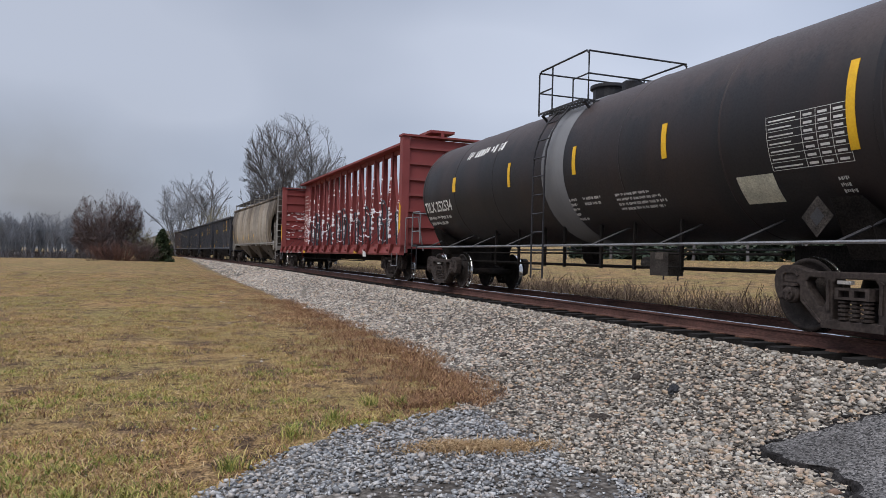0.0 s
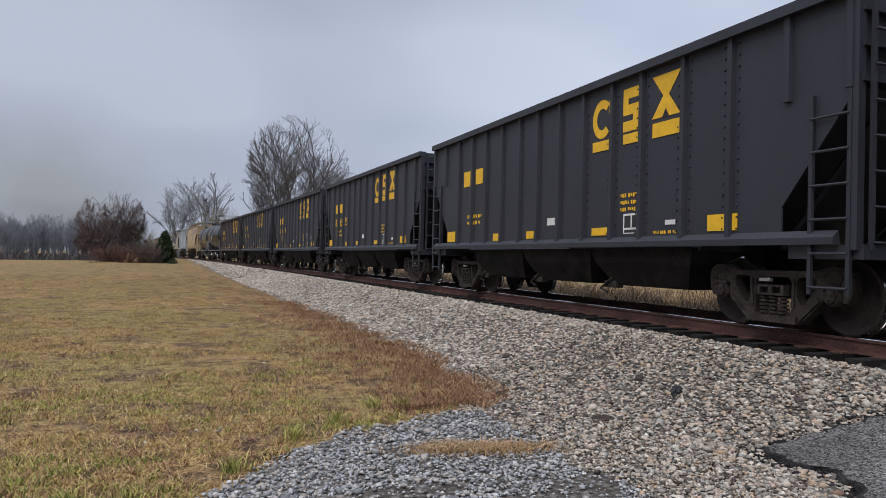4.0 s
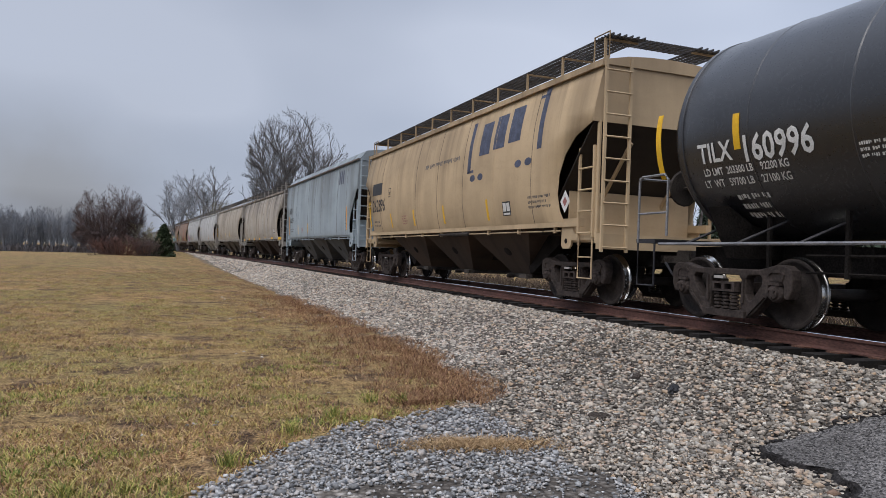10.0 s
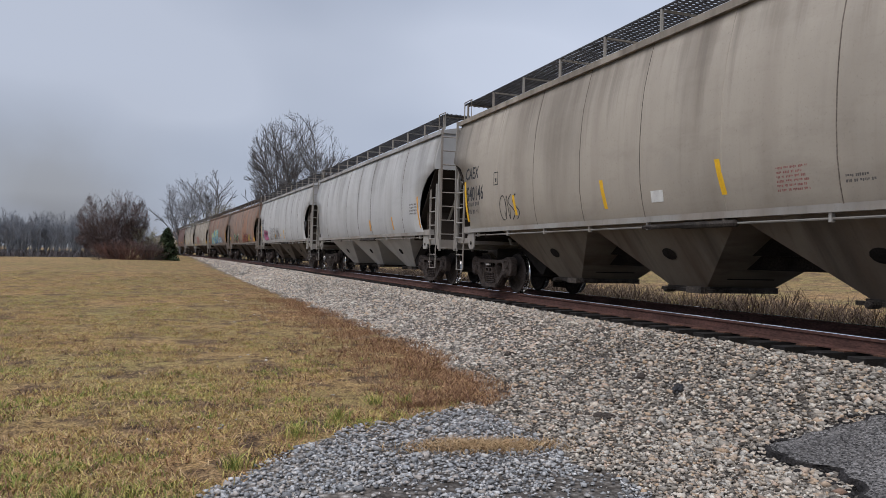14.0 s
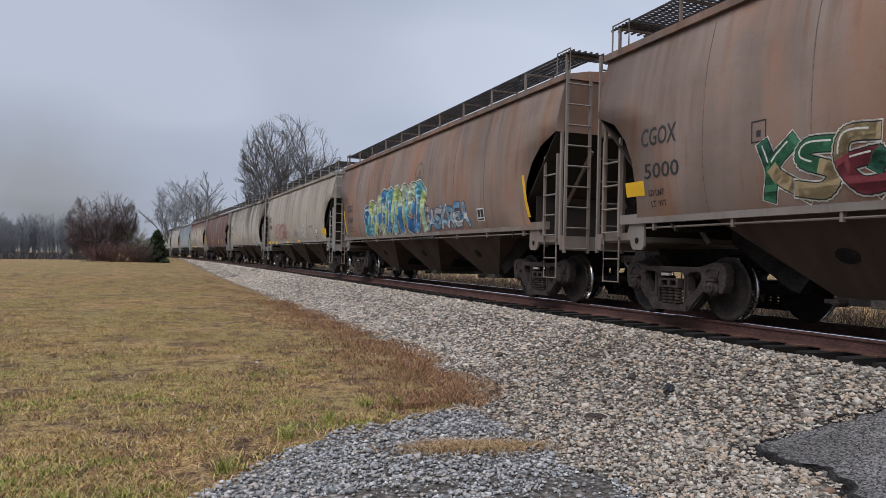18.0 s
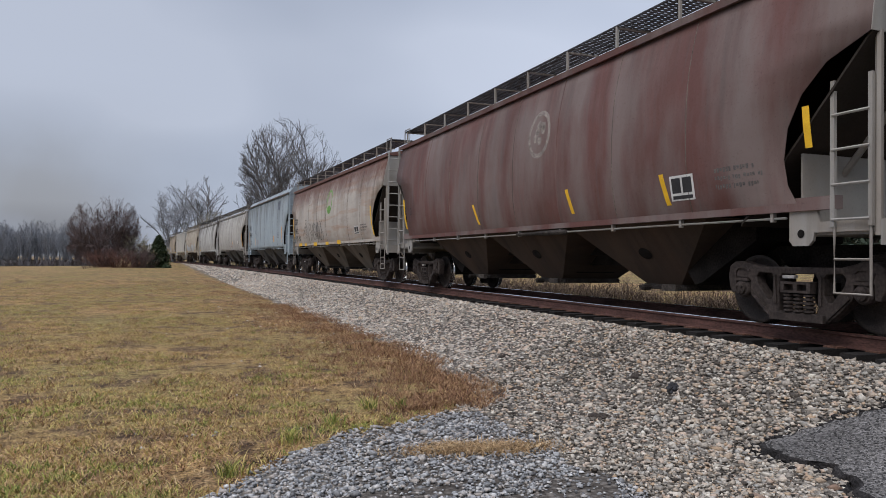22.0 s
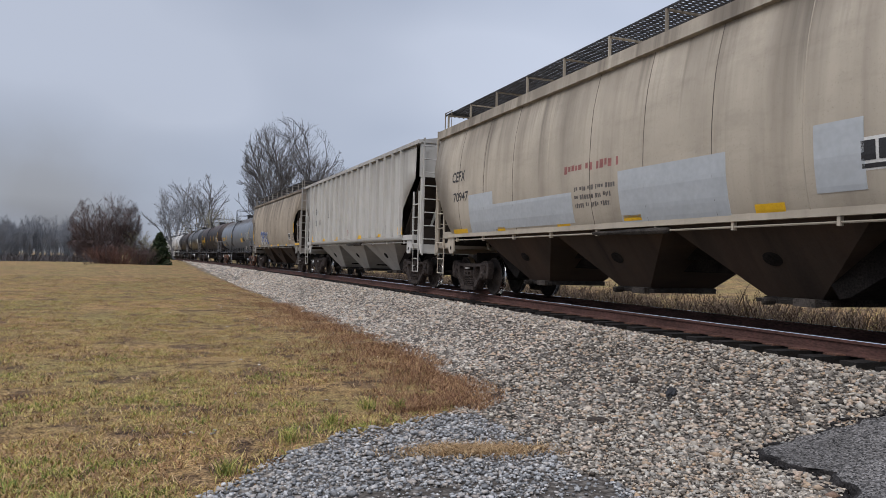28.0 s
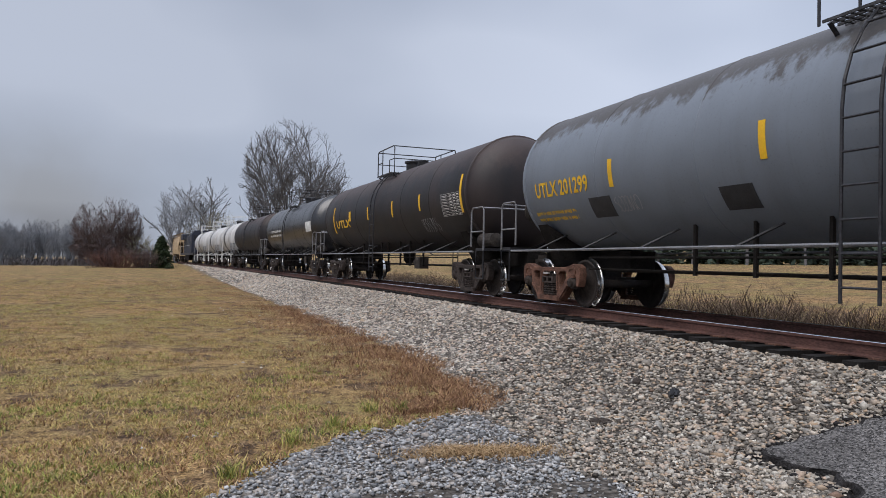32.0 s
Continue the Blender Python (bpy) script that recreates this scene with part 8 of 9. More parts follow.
    flat_part("graffiti", q, car, fy, {"sea": "blue, cyan and lime graffiti edged in white", "fire": "red and orange graffiti", "green": "dark green and tan graffiti", "gold": "gold graffiti tag",
                                       "pink": "pink graffiti edged in black", "blue": "blue and white graffiti", "silver": "white and navy graffiti"}.get(style, style + " sprayed scribble"))


def ragged_wrapping():
    """Torn paper, stapled scraps and slack straps left on the empty centre-beam car."""
    car, _, hb = CARS[1]
    rng = random.Random(12)
    M_STRAP = mat("black_strap", (0.035, 0.045, 0.055), 0.6, 0, 0.3, 5, 40, 0.05)
    M_PAPER = mat("torn_paper", (0.78, 0.78, 0.80), 0.8, 0, 0.12, 8, 50, 0.05)
    xs = [-hb + 1.75 + (2 * hb - 3.5) * i / 16 for i in range(17)]
    for e in (-1, 1):
        for k in range(2):
            plate("reflector", e * (hb - 0.14) + 0.06 - 0.07 * k, 1.55 + 0.1 * k, 0.06, 0.95 - 0.2 * k, M_YELLOW, car, lambda c: 1.421, "yellow reflective strip")
    b = Build()
    for x in xs:
        for _k in range(24):
            z = 1.4 + 2.6 * rng.random() ** 1.2
            if rng.random() < 0.3:
                z = rng.uniform(1.3, 2.6)
            y = 0.15 - 0.017 * (z - 1.1)
            w, h = rng.uniform(0.03, 0.26), rng.uniform(0.02, 0.1)
            xc = x + rng.uniform(-0.1, 0.1) * 0.6
            dz = rng.uniform(-0.04, 0.04)
            b.add([(xc - w / 2, y + 0.012, z), (xc + w / 2, y + 0.014, z + dz), (xc + w / 2, y + 0.016, z + h + dz), (xc - w / 2, y + 0.012, z + h)], [(0, 1, 2, 3)])
    part("paper_scrap", b, M_PAPER, car, "torn white paper scraps")["kind"] = "stuff"
    for e in (-1, 1):
        b = Build()
        xw = e * (hb - 1.0)
        for _k in range(150):
            z = rng.uniform(1.5, 3.1)
            xc, w, h = xw + rng.uniform(-0.65, 0.65), rng.uniform(0.05, 0.3), rng.uniform(0.02, 0.06)
            b.add([(xc - w / 2, 0.124, z), (xc + w / 2, 0.126, z + 0.02), (xc + w / 2, 0.13, z + h), (xc - w / 2, 0.125, z + h)], [(0, 1, 2, 3)])
        part("paper_scrap", b, M_PAPER, car, "torn white paper scraps")["kind"] = "stuff"
        for r in range(5):
            bars("small_lettering", xw + 0.5, 3.3 + 0.2 * r, 1.0, 1, 0.07, M_WHITE, car, lambda c: 0.123, r)
        # scraps and lettering on the inner face of the bulkheads
        xi = e * (hb - 0.28 + 0.1) - e * 0.012
        b = Build()
        for _k in range(90):
            z, y = rng.uniform(1.6, 3.3), rng.uniform(-1.2, 1.2)
            w, h = rng.uniform(0.05, 0.3), rng.uniform(0.02, 0.07)
            b.add([(xi - e * 0.01, y, z), (xi - e * 0.01, y + w, z), (xi - e * 0.016, y + w, z + h), (xi - e * 0.012, y, z + h)], [(0, 1, 2, 3)])
        part("paper_scrap", b, M_PAPER, car, "torn white paper scraps")["kind"] = "stuff"
    for x in xs:
        for z in sorted(rng.uniform(1.5, 2.9) for _k in range(6)):
            y = 0.15 - 0.017 * (z - 1.1)
            dz = rng.uniform(-0.02, 0.02)
            h = rng.uniform(0.04, 0.09)
            w = rng.uniform(0.11, 0.22)
            b = Build().prism([(x - w, z - dz), (x + w, z + dz), (x + w, z + dz + h), (x - w, z - dz + h)], y - 0.03, y + 0.02)
            part("paper_band", b, M_PAPER, car, "torn white paper band round a post")
    for k, i in enumerate((1, 2, 3, 4, 5, 6, 7, 8, 9, 10, 11, 13, 14, 15)):
        x = xs[i]
        top, y, wide = rng.uniform(2.3, 3.0), 0.22, rng.choice((-0.75, -0.55, 0.6))
        pts = [(x + 0.04, y - 0.04, 1.2 + 0.3 * rng.random()), (x + 0.02, y, 1.9)]
        for j in range(9):
            a = math.pi * j / 8
            pts.append((x + wide * (0.5 - 0.5 * math.cos(a)), y + 0.1 * math.sin(a), top - 0.45 + 0.45 * math.sin(a)))
        pts.append((x + wide * 1.02, y + 0.05, top - 0.45 - rng.uniform(0.3, 1.0)))
        part("slack_strap", Build().tube(pts, 0.03), M_STRAP, car, "slack black strap")
    for i in range(16):
        for _k in range(2):
            if rng.random() < 0.6:
                z, dz, h = rng.choice((1.5, 2.0, 2.45)) + rng.uniform(-0.15, 0.2), rng.uniform(-0.2, 0.2), rng.uniform(0.03, 0.07)
                xm = (xs[i] + xs[i + 1]) / 2
                v = [(xs[i], z), (xm, z + dz / 2 - 0.06), (xs[i + 1], z + dz), (xs[i + 1], z + dz + h), (xm, z + dz / 2 + h * 0.6 - 0.06), (xs[i], z + h)]
                part("torn_strip", Build().prism(v, 0.13, 0.136), M_PAPER, car, "torn strip of white wrapping")
    for i in range(0, 16, 1):
        part("tie_cable", Build().tube([(xs[i], 0.2, rng.uniform(2.0, 2.8)), ((xs[i] + xs[i + 1]) / 2, 1.45, 1.1)], 0.008), M_BLACK, car)


ragged_wrapping()
word(0, "TILX 252534", "white", 7.04, 2.04, 1.97, 0.28)
mark(0, "yellow", 4.87, 2.48, 0.19, 0.37)
mark(0, "yellow", 1.71, 2.35, 0.22, 0.52)
mark(0, "yellow", -0.98, 2.36, 0.18, 0.51)
mark(0, "yellow", -3.54, 2.35, 0.15, 0.52)
mark(0, "yellow", -6.67, 2.08, 0.18, 0.98)
small_print(0, "white", 5, -0.1, 1.56, 0.96, 0.39)
small_print(0, "white", 2, -1.15, 1.81, 0.72, 0.14)
small_print(0, "white", 4, -2.15, 1.67, 1.27, 0.27)
small_print(0, "white", 2, 7.04, 1.71, 1.77, 0.23)
small_print(0, "white", 1, 4.31, 3.25, 2.69, 0.2)
small_print(0, "white", 3, -6.43, 1.65, 0.19, 0.18)
emblem(0, "table", -5.58, 1.97, 1.13, 0.64)
emblem(0, "diamond_dark", -6.05, 1.14, 0.44, 0.48)
mark(0, "pale", -4.94, 1.61, 0.61, 0.34)
for _x, _z, _h in ((4.98, 2.05, 0.95), (3.38, 2.3, 0.46), (1.02, 2.24, 0.48), (-1.21, 2.26, 0.49), (-2.95, 2.32, 0.5), (-4.4, 2.02, 0.96)):
    mark(9, "yellow", _x, _z, 0.12, _h)
mark(8, "yellow", 4.78, 2.1, 0.12, 0.92)
mark(9, "white", -0.66, 2.17, 0.5, 0.6)
mark(9, "red", -0.74, 2.62, 0.34, 0.1)
mark(9, "yellow", -1.85, 1.86, 0.76, 0.34)
mark(9, "white", -4.25, 1.85, 0.3, 0.3)
emblem(9, "framed", -2.85, 1.88, 0.46, 0.31)
emblem(9, "diamond", -3.66, 1.24, 0.44, 0.48)
word(9, "SODIUM", "white", -2.16, 2.68, 0.5, 0.12)
word(9, "HYDROXIDE", "white", -2.16, 2.53, 0.72, 0.12)
word(9, "SOLUTION", "white", -2.16, 2.38, 0.64, 0.12)
small_print(9, "white", 3, 1.57, 2.0, 1.2, 0.17)
small_print(9, "white", 1, 1.37, 1.79, 1.2, 0.05)
small_print(9, "white", 2, 1.2, 1.6, 0.64, 0.1)
small_print(9, "white", 1, 0.97, 1.36, 0.5, 0.04)
small_print(9, "white", 1, -0.72, 2.08, 0.7, 0.06)
small_print(9, "white", 2, -0.72, 1.89, 0.95, 0.12)
small_print(9, "white", 2, -0.78, 1.68, 1.0, 0.12)
small_print(9, "white", 4, -3.4, 1.95, 0.55, 0.22)
small_print(9, "white", 2, -4.4, 1.62, 0.55, 0.1)
small_print(9, "white", 3, 3.6, 1.45, 0.6, 0.3)
word(8, "TILX", "white", 3.86, 2.13, 0.68, 0.28)
mark(8, "yellow", -0.75, 2.3, 0.12, 0.49)
mark(8, "yellow", 1.87, 2.28, 0.11, 0.49)
mark(8, "white", 1.75, 2.23, 0.48, 0.48)
word(9, "TILX", "white", 4.07, 2.18, 0.64, 0.26)
word(8, "160985", "white", 3.04, 2.1, 1.14, 0.3)
word(9, "160996", "white", 3.21, 2.12, 1.08, 0.35)
mark(8, "yellow", -1.4, 2.16, 0.62, 0.43)
word(8, "LD LMT 204200 LB  92650 KG", "white", 3.79, 1.91, 1.69, 0.13)
word(8, "LT WT   58800 LB  26650 KG", "white", 3.83, 1.78, 1.66, 0.13)
small_print(8, "white", 5, 1.99, 1.63, 1.12, 0.34)
small_print(8, "white", 5, 0.05, 1.65, 0.85, 0.34)
small_print(8, "white", 4, 0.14, 1.35, 0.67, 0.18)
small_print(8, "white", 2, -1.42, 1.86, 0.47, 0.12)
emblem(9, "table", -3.36, 2.18, 1.19, 0.48)
word(9, "LD LMT  203300 LB    92200 KG", "white", 4.03, 2.01, 1.48, 0.1)
word(9, "LT  WT   59700 LB    27100 KG", "white", 4.08, 1.86, 1.51, 0.1)
emblem(3, "logo_a", -1.39, 2.9, 0.58, 0.66)
emblem(4, "logo_a", -1.39, 2.9, 0.58, 0.66)
emblem(5, "logo_a", -1.39, 2.9, 0.58, 0.66)
emblem(6, "logo_a", -0.97, 2.9, 0.58, 0.66)
mark(3, "yellow", -1.41, 2.69, 0.56, 0.17)
mark(4, "yellow", -1.41, 2.69, 0.56, 0.17)
mark(5, "yellow", -1.41, 2.69, 0.56, 0.17)
mark(6, "yellow", -0.99, 2.69, 0.56, 0.17)
emblem(3, "logo_b", -2.29, 2.91, 0.41, 0.69)
emblem(4, "logo_b", -2.29, 2.91, 0.41, 0.69)
emblem(5, "logo_b", -2.29, 2.91, 0.41, 0.69)
emblem(6, "logo_b", -1.87, 2.91, 0.41, 0.69)
mark(3, "yellow", -2.31, 2.71, 0.41, 0.16)
mark(4, "yellow", -2.31, 2.71, 0.41, 0.16)
mark(5, "yellow", -2.31, 2.71, 0.41, 0.16)
mark(6, "yellow", -1.89, 2.71, 0.41, 0.16)
emblem(3, "logo_c", -3.04, 2.89, 0.66, 0.74)
emblem(4, "logo_c", -3.04, 2.89, 0.66, 0.74)
emblem(5, "logo_c", -3.04, 2.89, 0.66, 0.74)
emblem(6, "logo_c", -2.62, 2.89, 0.66, 0.74)
mark(3, "yellow", -3.07, 2.7, 0.64, 0.22)
mark(4, "yellow", -3.07, 2.7, 0.64, 0.22)
mark(5, "yellow", -3.07, 2.7, 0.64, 0.22)
mark(6, "yellow", -2.65, 2.7, 0.64, 0.22)
mark(3, "yellow_block", 4.45, 2.58, 0.53, 0.37)
mark(4, "yellow_block", 4.45, 2.58, 0.53, 0.37)
mark(5, "yellow_block", 4.45, 2.58, 0.53, 0.37)
mark(6, "yellow_block", 4.87, 2.58, 0.53, 0.37)
mark(7, "yellow_block", 4.45, 2.58, 0.53, 0.37)
mark(3, "yellow_block", 3.71, 2.59, 0.41, 0.36)
mark(4, "yellow_block", 3.71, 2.59, 0.41, 0.36)
mark(5, "yellow_block", 3.71, 2.59, 0.41, 0.36)
mark(6, "yellow_block", 4.13, 2.59, 0.41, 0.36)
mark(7, "yellow_block", 3.71, 2.59, 0.41, 0.36)
word(4, "83", "yellow", 4.47, 2.03, 0.5, 0.33)
word(4, "65", "yellow", 3.68, 2.04, 0.44, 0.32)
word(4, "39", "yellow", 2.84, 2.04, 0.46, 0.33)
word(5, "83", "yellow", 4.47, 2.03, 0.5, 0.33)
word(5, "66", "yellow", 3.68, 2.04, 0.44, 0.32)
word(5, "80", "yellow", 2.84, 2.04, 0.46, 0.33)
word(6, "83", "yellow", 4.89, 2.03, 0.5, 0.33)
word(6, "70", "yellow", 4.1, 2.04, 0.44, 0.32)
word(6, "86", "yellow", 3.26, 2.04, 0.46, 0.33)
word(7, "83", "yellow", 4.47, 2.03, 0.5, 0.33)
word(7, "44", "yellow", 3.68, 2.04, 0.44, 0.32)
word(7, "94", "yellow", 2.84, 2.04, 0.46, 0.33)
small_print(3, "yellow", 2, 4.21, 1.64, 1, 0.24)
small_print(4, "yellow", 2, 4.21, 1.64, 1, 0.24)
small_print(5, "yellow", 2, 4.21, 1.64, 1, 0.24)
small_print(6, "yellow", 2, 4.63, 1.64, 1, 0.24)
small_print(7, "yellow", 2, 4.21, 1.64, 1, 0.24)
mark(3, "yellow", 5.5, 1.24, 0.53, 0.26)
mark(4, "yellow", 5.5, 1.24, 0.53, 0.26)
mark(5, "yellow", 5.5, 1.24, 0.53, 0.26)
mark(6, "yellow", 5.92, 1.24, 0.53, 0.26)
mark(7, "yellow", 5.5, 1.24, 0.53, 0.26)
mark(3, "yellow", 2.65, 1.23, 0.41, 0.16)
mark(4, "yellow", 2.65, 1.23, 0.41, 0.16)
mark(5, "yellow", 2.65, 1.23, 0.41, 0.16)
mark(6, "yellow", 3.07, 1.23, 0.41, 0.16)
mark(7, "yellow", 2.65, 1.23, 0.41, 0.16)
mark(3, "yellow", 1.02, 1.25, 0.43, 0.15)
mark(4, "yellow", 1.02, 1.25, 0.43, 0.15)
mark(5, "yellow", 1.02, 1.25, 0.43, 0.15)
mark(6, "yellow", 1.44, 1.25, 0.43, 0.15)
mark(7, "yellow", 1.02, 1.25, 0.43, 0.15)
mark(3, "yellow", -1.43, 1.26, 0.48, 0.13)
mark(4, "yellow", -1.43, 1.26, 0.48, 0.13)
mark(5, "yellow", -1.43, 1.26, 0.48, 0.13)
mark(6, "yellow", -1.01, 1.26, 0.48, 0.13)
mark(3, "yellow", -4.31, 1.26, 0.55, 0.22)
mark(4, "yellow", -4.31, 1.26, 0.55, 0.22)
mark(5, "yellow", -4.31, 1.26, 0.55, 0.22)
mark(6, "yellow", -3.89, 1.26, 0.55, 0.22)
mark(7, "yellow", -4.31, 1.26, 0.55, 0.22)
emblem(3, "stencil", -2.35, 1.27, 0.44, 0.32)
emblem(4, "stencil", -2.35, 1.27, 0.44, 0.32)
emblem(5, "stencil", -2.35, 1.27, 0.44, 0.32)
emblem(6, "stencil", -1.93, 1.27, 0.44, 0.32)
mark(3, "white", 0.15, 1.49, 0.29, 0.14)
mark(4, "white", 0.15, 1.49, 0.29, 0.14)
mark(5, "white", 0.15, 1.49, 0.29, 0.14)
mark(6, "white", 0.57, 1.49, 0.29, 0.14)
mark(7, "white", 0.15, 1.49, 0.29, 0.14)
mark(3, "white", -3.41, 1.38, 0.23, 0.07)
mark(4, "white", -3.41, 1.38, 0.23, 0.07)
mark(5, "white", -3.41, 1.38, 0.23, 0.07)
mark(6, "white", -2.99, 1.38, 0.23, 0.07)
small_print(3, "yellow", 3, -2.26, 1.63, 0.56, 0.29)
small_print(4, "yellow", 3, -2.26, 1.63, 0.56, 0.29)
small_print(5, "yellow", 3, -2.26, 1.63, 0.56, 0.29)
small_print(6, "yellow", 3, -1.84, 1.63, 0.56, 0.29)
small_print(3, "yellow", 1, -3.12, 1.25, 0.67, 0.05)
small_print(4, "yellow", 1, -3.12, 1.25, 0.67, 0.05)
small_print(5, "yellow", 1, -3.12, 1.25, 0.67, 0.05)
small_print(6, "yellow", 1, -2.7, 1.25, 0.67, 0.05)
small_print(7, "yellow", 1, -3.12, 1.25, 0.67, 0.05)
graffiti(5, "chalk", -0.51, 1.61, 0.59, 0.22)
graffiti(5, "chalk", -1.46, 1.48, 0.54, 0.36)
graffiti(5, "chalk", -3.07, 1.68, 0.5, 0.27)
graffiti(5, "chalk", -4.05, 1.58, 0.42, 0.26)
emblem(7, "logo_a", -2.26, 2.86, 0.65, 0.85)
emblem(7, "logo_b", -3.29, 2.86, 0.54, 0.76)
emblem(7, "logo_c", -4.27, 2.76, 0.72, 0.86)
mark(7, "yellow", -2.29, 2.58, 0.66, 0.21)
mark(7, "yellow", -3.3, 2.61, 0.55, 0.21)
mark(7, "yellow", -4.27, 2.61, 0.72, 0.21)
mark(7, "yellow", -2.28, 1.29, 0.09, 0.42)
emblem(7, "stencil", -2.57, 1.28, 0.42, 0.31)
emblem(7, "disc", -0.03, 1.26, 0.22, 0.23)
word(1, "GACX", "white", 8.72, 0.84, 0.65, 0.16)
word(1, "6241", "white", 7.55, 0.85, 0.49, 0.14)
small_print(1, "white", 2, 5.36, 0.85, 0.74, 0.16)
mark(1, "yellow", 4.02, 0.86, 0.43, 0.12)
mark(1, "yellow", -5.52, 0.87, 0.41, 0.16)
mark(1, "white", -6.76, 0.76, 0.41, 0.29)
mark(2, "yellow", 0.62, 1.65, 0.22, 0.49)
mark(2, "yellow", 3.13, 1.67, 0.23, 0.46)
mark(2, "yellow", -1.89, 1.71, 0.13, 0.41)
graffiti(2, "grey", 0.23, 1.52, 1.87, 0.89)
small_print(2, "red", 5, -3.07, 1.65, 0.32, 0.32)
word(2, "TILX", "black", 8.73, 2.51, 0.6, 0.24)
word(2, "650773", "black", 8.67, 2.03, 0.96, 0.22)
mark(2, "yellow", 6.5, 1.62, 0.24, 0.49)
mark(2, "yellow", 9.03, 1.67, 0.36, 0.9)
mark(10, "ink_block", 6.36, 2.75, 1.09, 0.4)
word(10, "262896", "black", 6.27, 2.17, 1.44, 0.43)
mark(10, "yellow", 6.71, 1.67, 0.19, 0.89)
mark(10, "yellow", 4.26, 1.62, 0.18, 0.45)
small_print(10, "black", 2, 6.1, 1.67, 0.81, 0.22)
small_print(10, "red", 4, 3.05, 1.69, 0.53, 0.27)
emblem(10, "framed", 4.49, 2.61, 0.25, 0.28)
for _x in (-3.1, -0.38, 2.02):
    mark(10, "yellow", _x, 1.62, 0.12, 0.47)
small_print(10, "black", 1, 1.05, 3.16, 2.6, 0.12)
emblem(10, "crest", -2.01, 2.59, 3.71, 1.79)
emblem(10, "stencil_dark", -3.95, 1.69, 0.38, 0.3)
emblem(10, "diamond", -6.46, 1.64, 0.34, 0.42)
small_print(10, "black", 3, -5.13, 1.79, 0.91, 0.25)
word(11, "IARX", "black", 6.24, 2.72, 0.74, 0.32)
word(11, "540159", "black", 6.13, 2.24, 1.02, 0.27)
mark(11, "yellow", 3.91, 1.62, 0.13, 0.48)
mark(11, "yellow", 1.47, 1.62, 0.13, 0.49)
small_print(11, "red", 5, 3.01, 1.7, 0.5, 0.29)
small_print(11, "black", 6, 0.72, 1.71, 0.27, 0.41)
emblem(11, "framed", 3.96, 2.45, 0.23, 0.3)
small_print(11, "black", 2, 5.89, 1.74, 0.82, 0.2)
mark(11, "orange", 6.33, 1.61, 0.11, 0.99)
emblem(11, "crest_small", -4.56, 3.56, 0.77, 0.55)
mark(11, "orange", -5.94, 1.65, 0.13, 0.94)
word(12, "CGEX", "black", 7.08, 2.79, 0.56, 0.3)
word(12, "1782", "black", 6.9, 2.26, 0.51, 0.27)
mark(12, "yellow", 7.71, 1.37, 0.67, 0.14)
mark(12, "yellow", 5.12, 1.39, 0.53, 0.13)
mark(12, "yellow", 2.71, 1.38, 0.52, 0.16)
mark(12, "yellow", 0.35, 1.39, 0.47, 0.15)
small_print(12, "red", 5, 0.9, 1.87, 0.33, 0.21)
small_print(12, "black", 3, -0.48, 1.97, 0.27, 0.11)
emblem(12, "stencil_dark", -5.52, 1.73, 0.43, 0.32)
small_print(12, "black", 3, -6.45, 1.82, 0.65, 0.25)
mark(12, "yellow", -6.78, 1.38, 1.1, 0.15)
mark(12, "yellow", -4.28, 1.42, 0.63, 0.12)
mark(12, "yellow", -1.68, 1.43, 0.66, 0.11)
word(13, "CAEX", "black", 7.11, 2.66, 0.78, 0.29)
word(13, "540146", "black", 7.02, 2.14, 0.99, 0.35)
mark(13, "yellow", 7.18, 1.65, 0.2, 0.98)
mark(13, "yellow", 4.51, 1.7, 0.18, 0.43)
emblem(13, "framed", 5.45, 2.41, 0.23, 0.29)
small_print(13, "black", 2, 6.98, 1.84, 0.8, 0.28)
graffiti(13, "black", 5.19, 1.6, 0.85, 0.58)
mark(13, "yellow", -1.62, 1.7, 0.19, 0.47)
mark(13, "yellow", 1.15, 1.66, 0.18, 0.48)
small_print(13, "red", 6, -2.65, 1.67, 0.48, 0.29)
small_print(13, "black", 2, -3.59, 1.7, 0.4, 0.09)
mark(13, "white", -0.22, 1.69, 0.28, 0.17)
mark(14, "orange", -6.63, 1.61, 0.23, 0.91)
mark(14, "orange", -4.12, 1.61, 0.19, 0.42)
mark(14, "orange", -1.52, 1.63, 0.16, 0.38)
small_print(14, "black", 4, -5.99, 2.02, 0.73, 0.32)
word(15, "CGEX", "black", 6.81, 2.67, 0.78, 0.32)
word(15, "1307", "black", 6.72, 2.19, 0.62, 0.27)
mark(15, "yellow", 7.3, 1.62, 0.19, 0.93)
word(15, "LD LMT  224500", "black", 6.66, 1.86, 0.77, 0.13)
word(15, "LT  WT    61500", "black", 6.65, 1.71, 0.75, 0.13)
graffiti(15, "pink", 5.94, 1.35, 1.55, 0.91)
graffiti(15, "outline", 3.67, 1.4, 3.29, 0.93)
mark(15, "yellow", 1.8, 1.6, 0.2, 0.48)
mark(15, "yellow", -1.12, 1.6, 0.16, 0.49)
mark(15, "yellow", 0.11, 1.75, 0.21, 0.11)
small_print(15, "red", 5, 0.8, 1.73, 0.38, 0.27)
emblem(16, "round_dark", -0.65, 2.69, 0.9, 0.98)
graffiti(16, "green", 4.28, 1.46, 3.16, 0.88)
graffiti(16, "fire", -1.12, 1.48, 2.61, 0.74)
graffiti(16, "gold", -3.82, 1.58, 1.04, 0.52)
mark(16, "yellow", -6.37, 1.59, 0.52, 0.23)
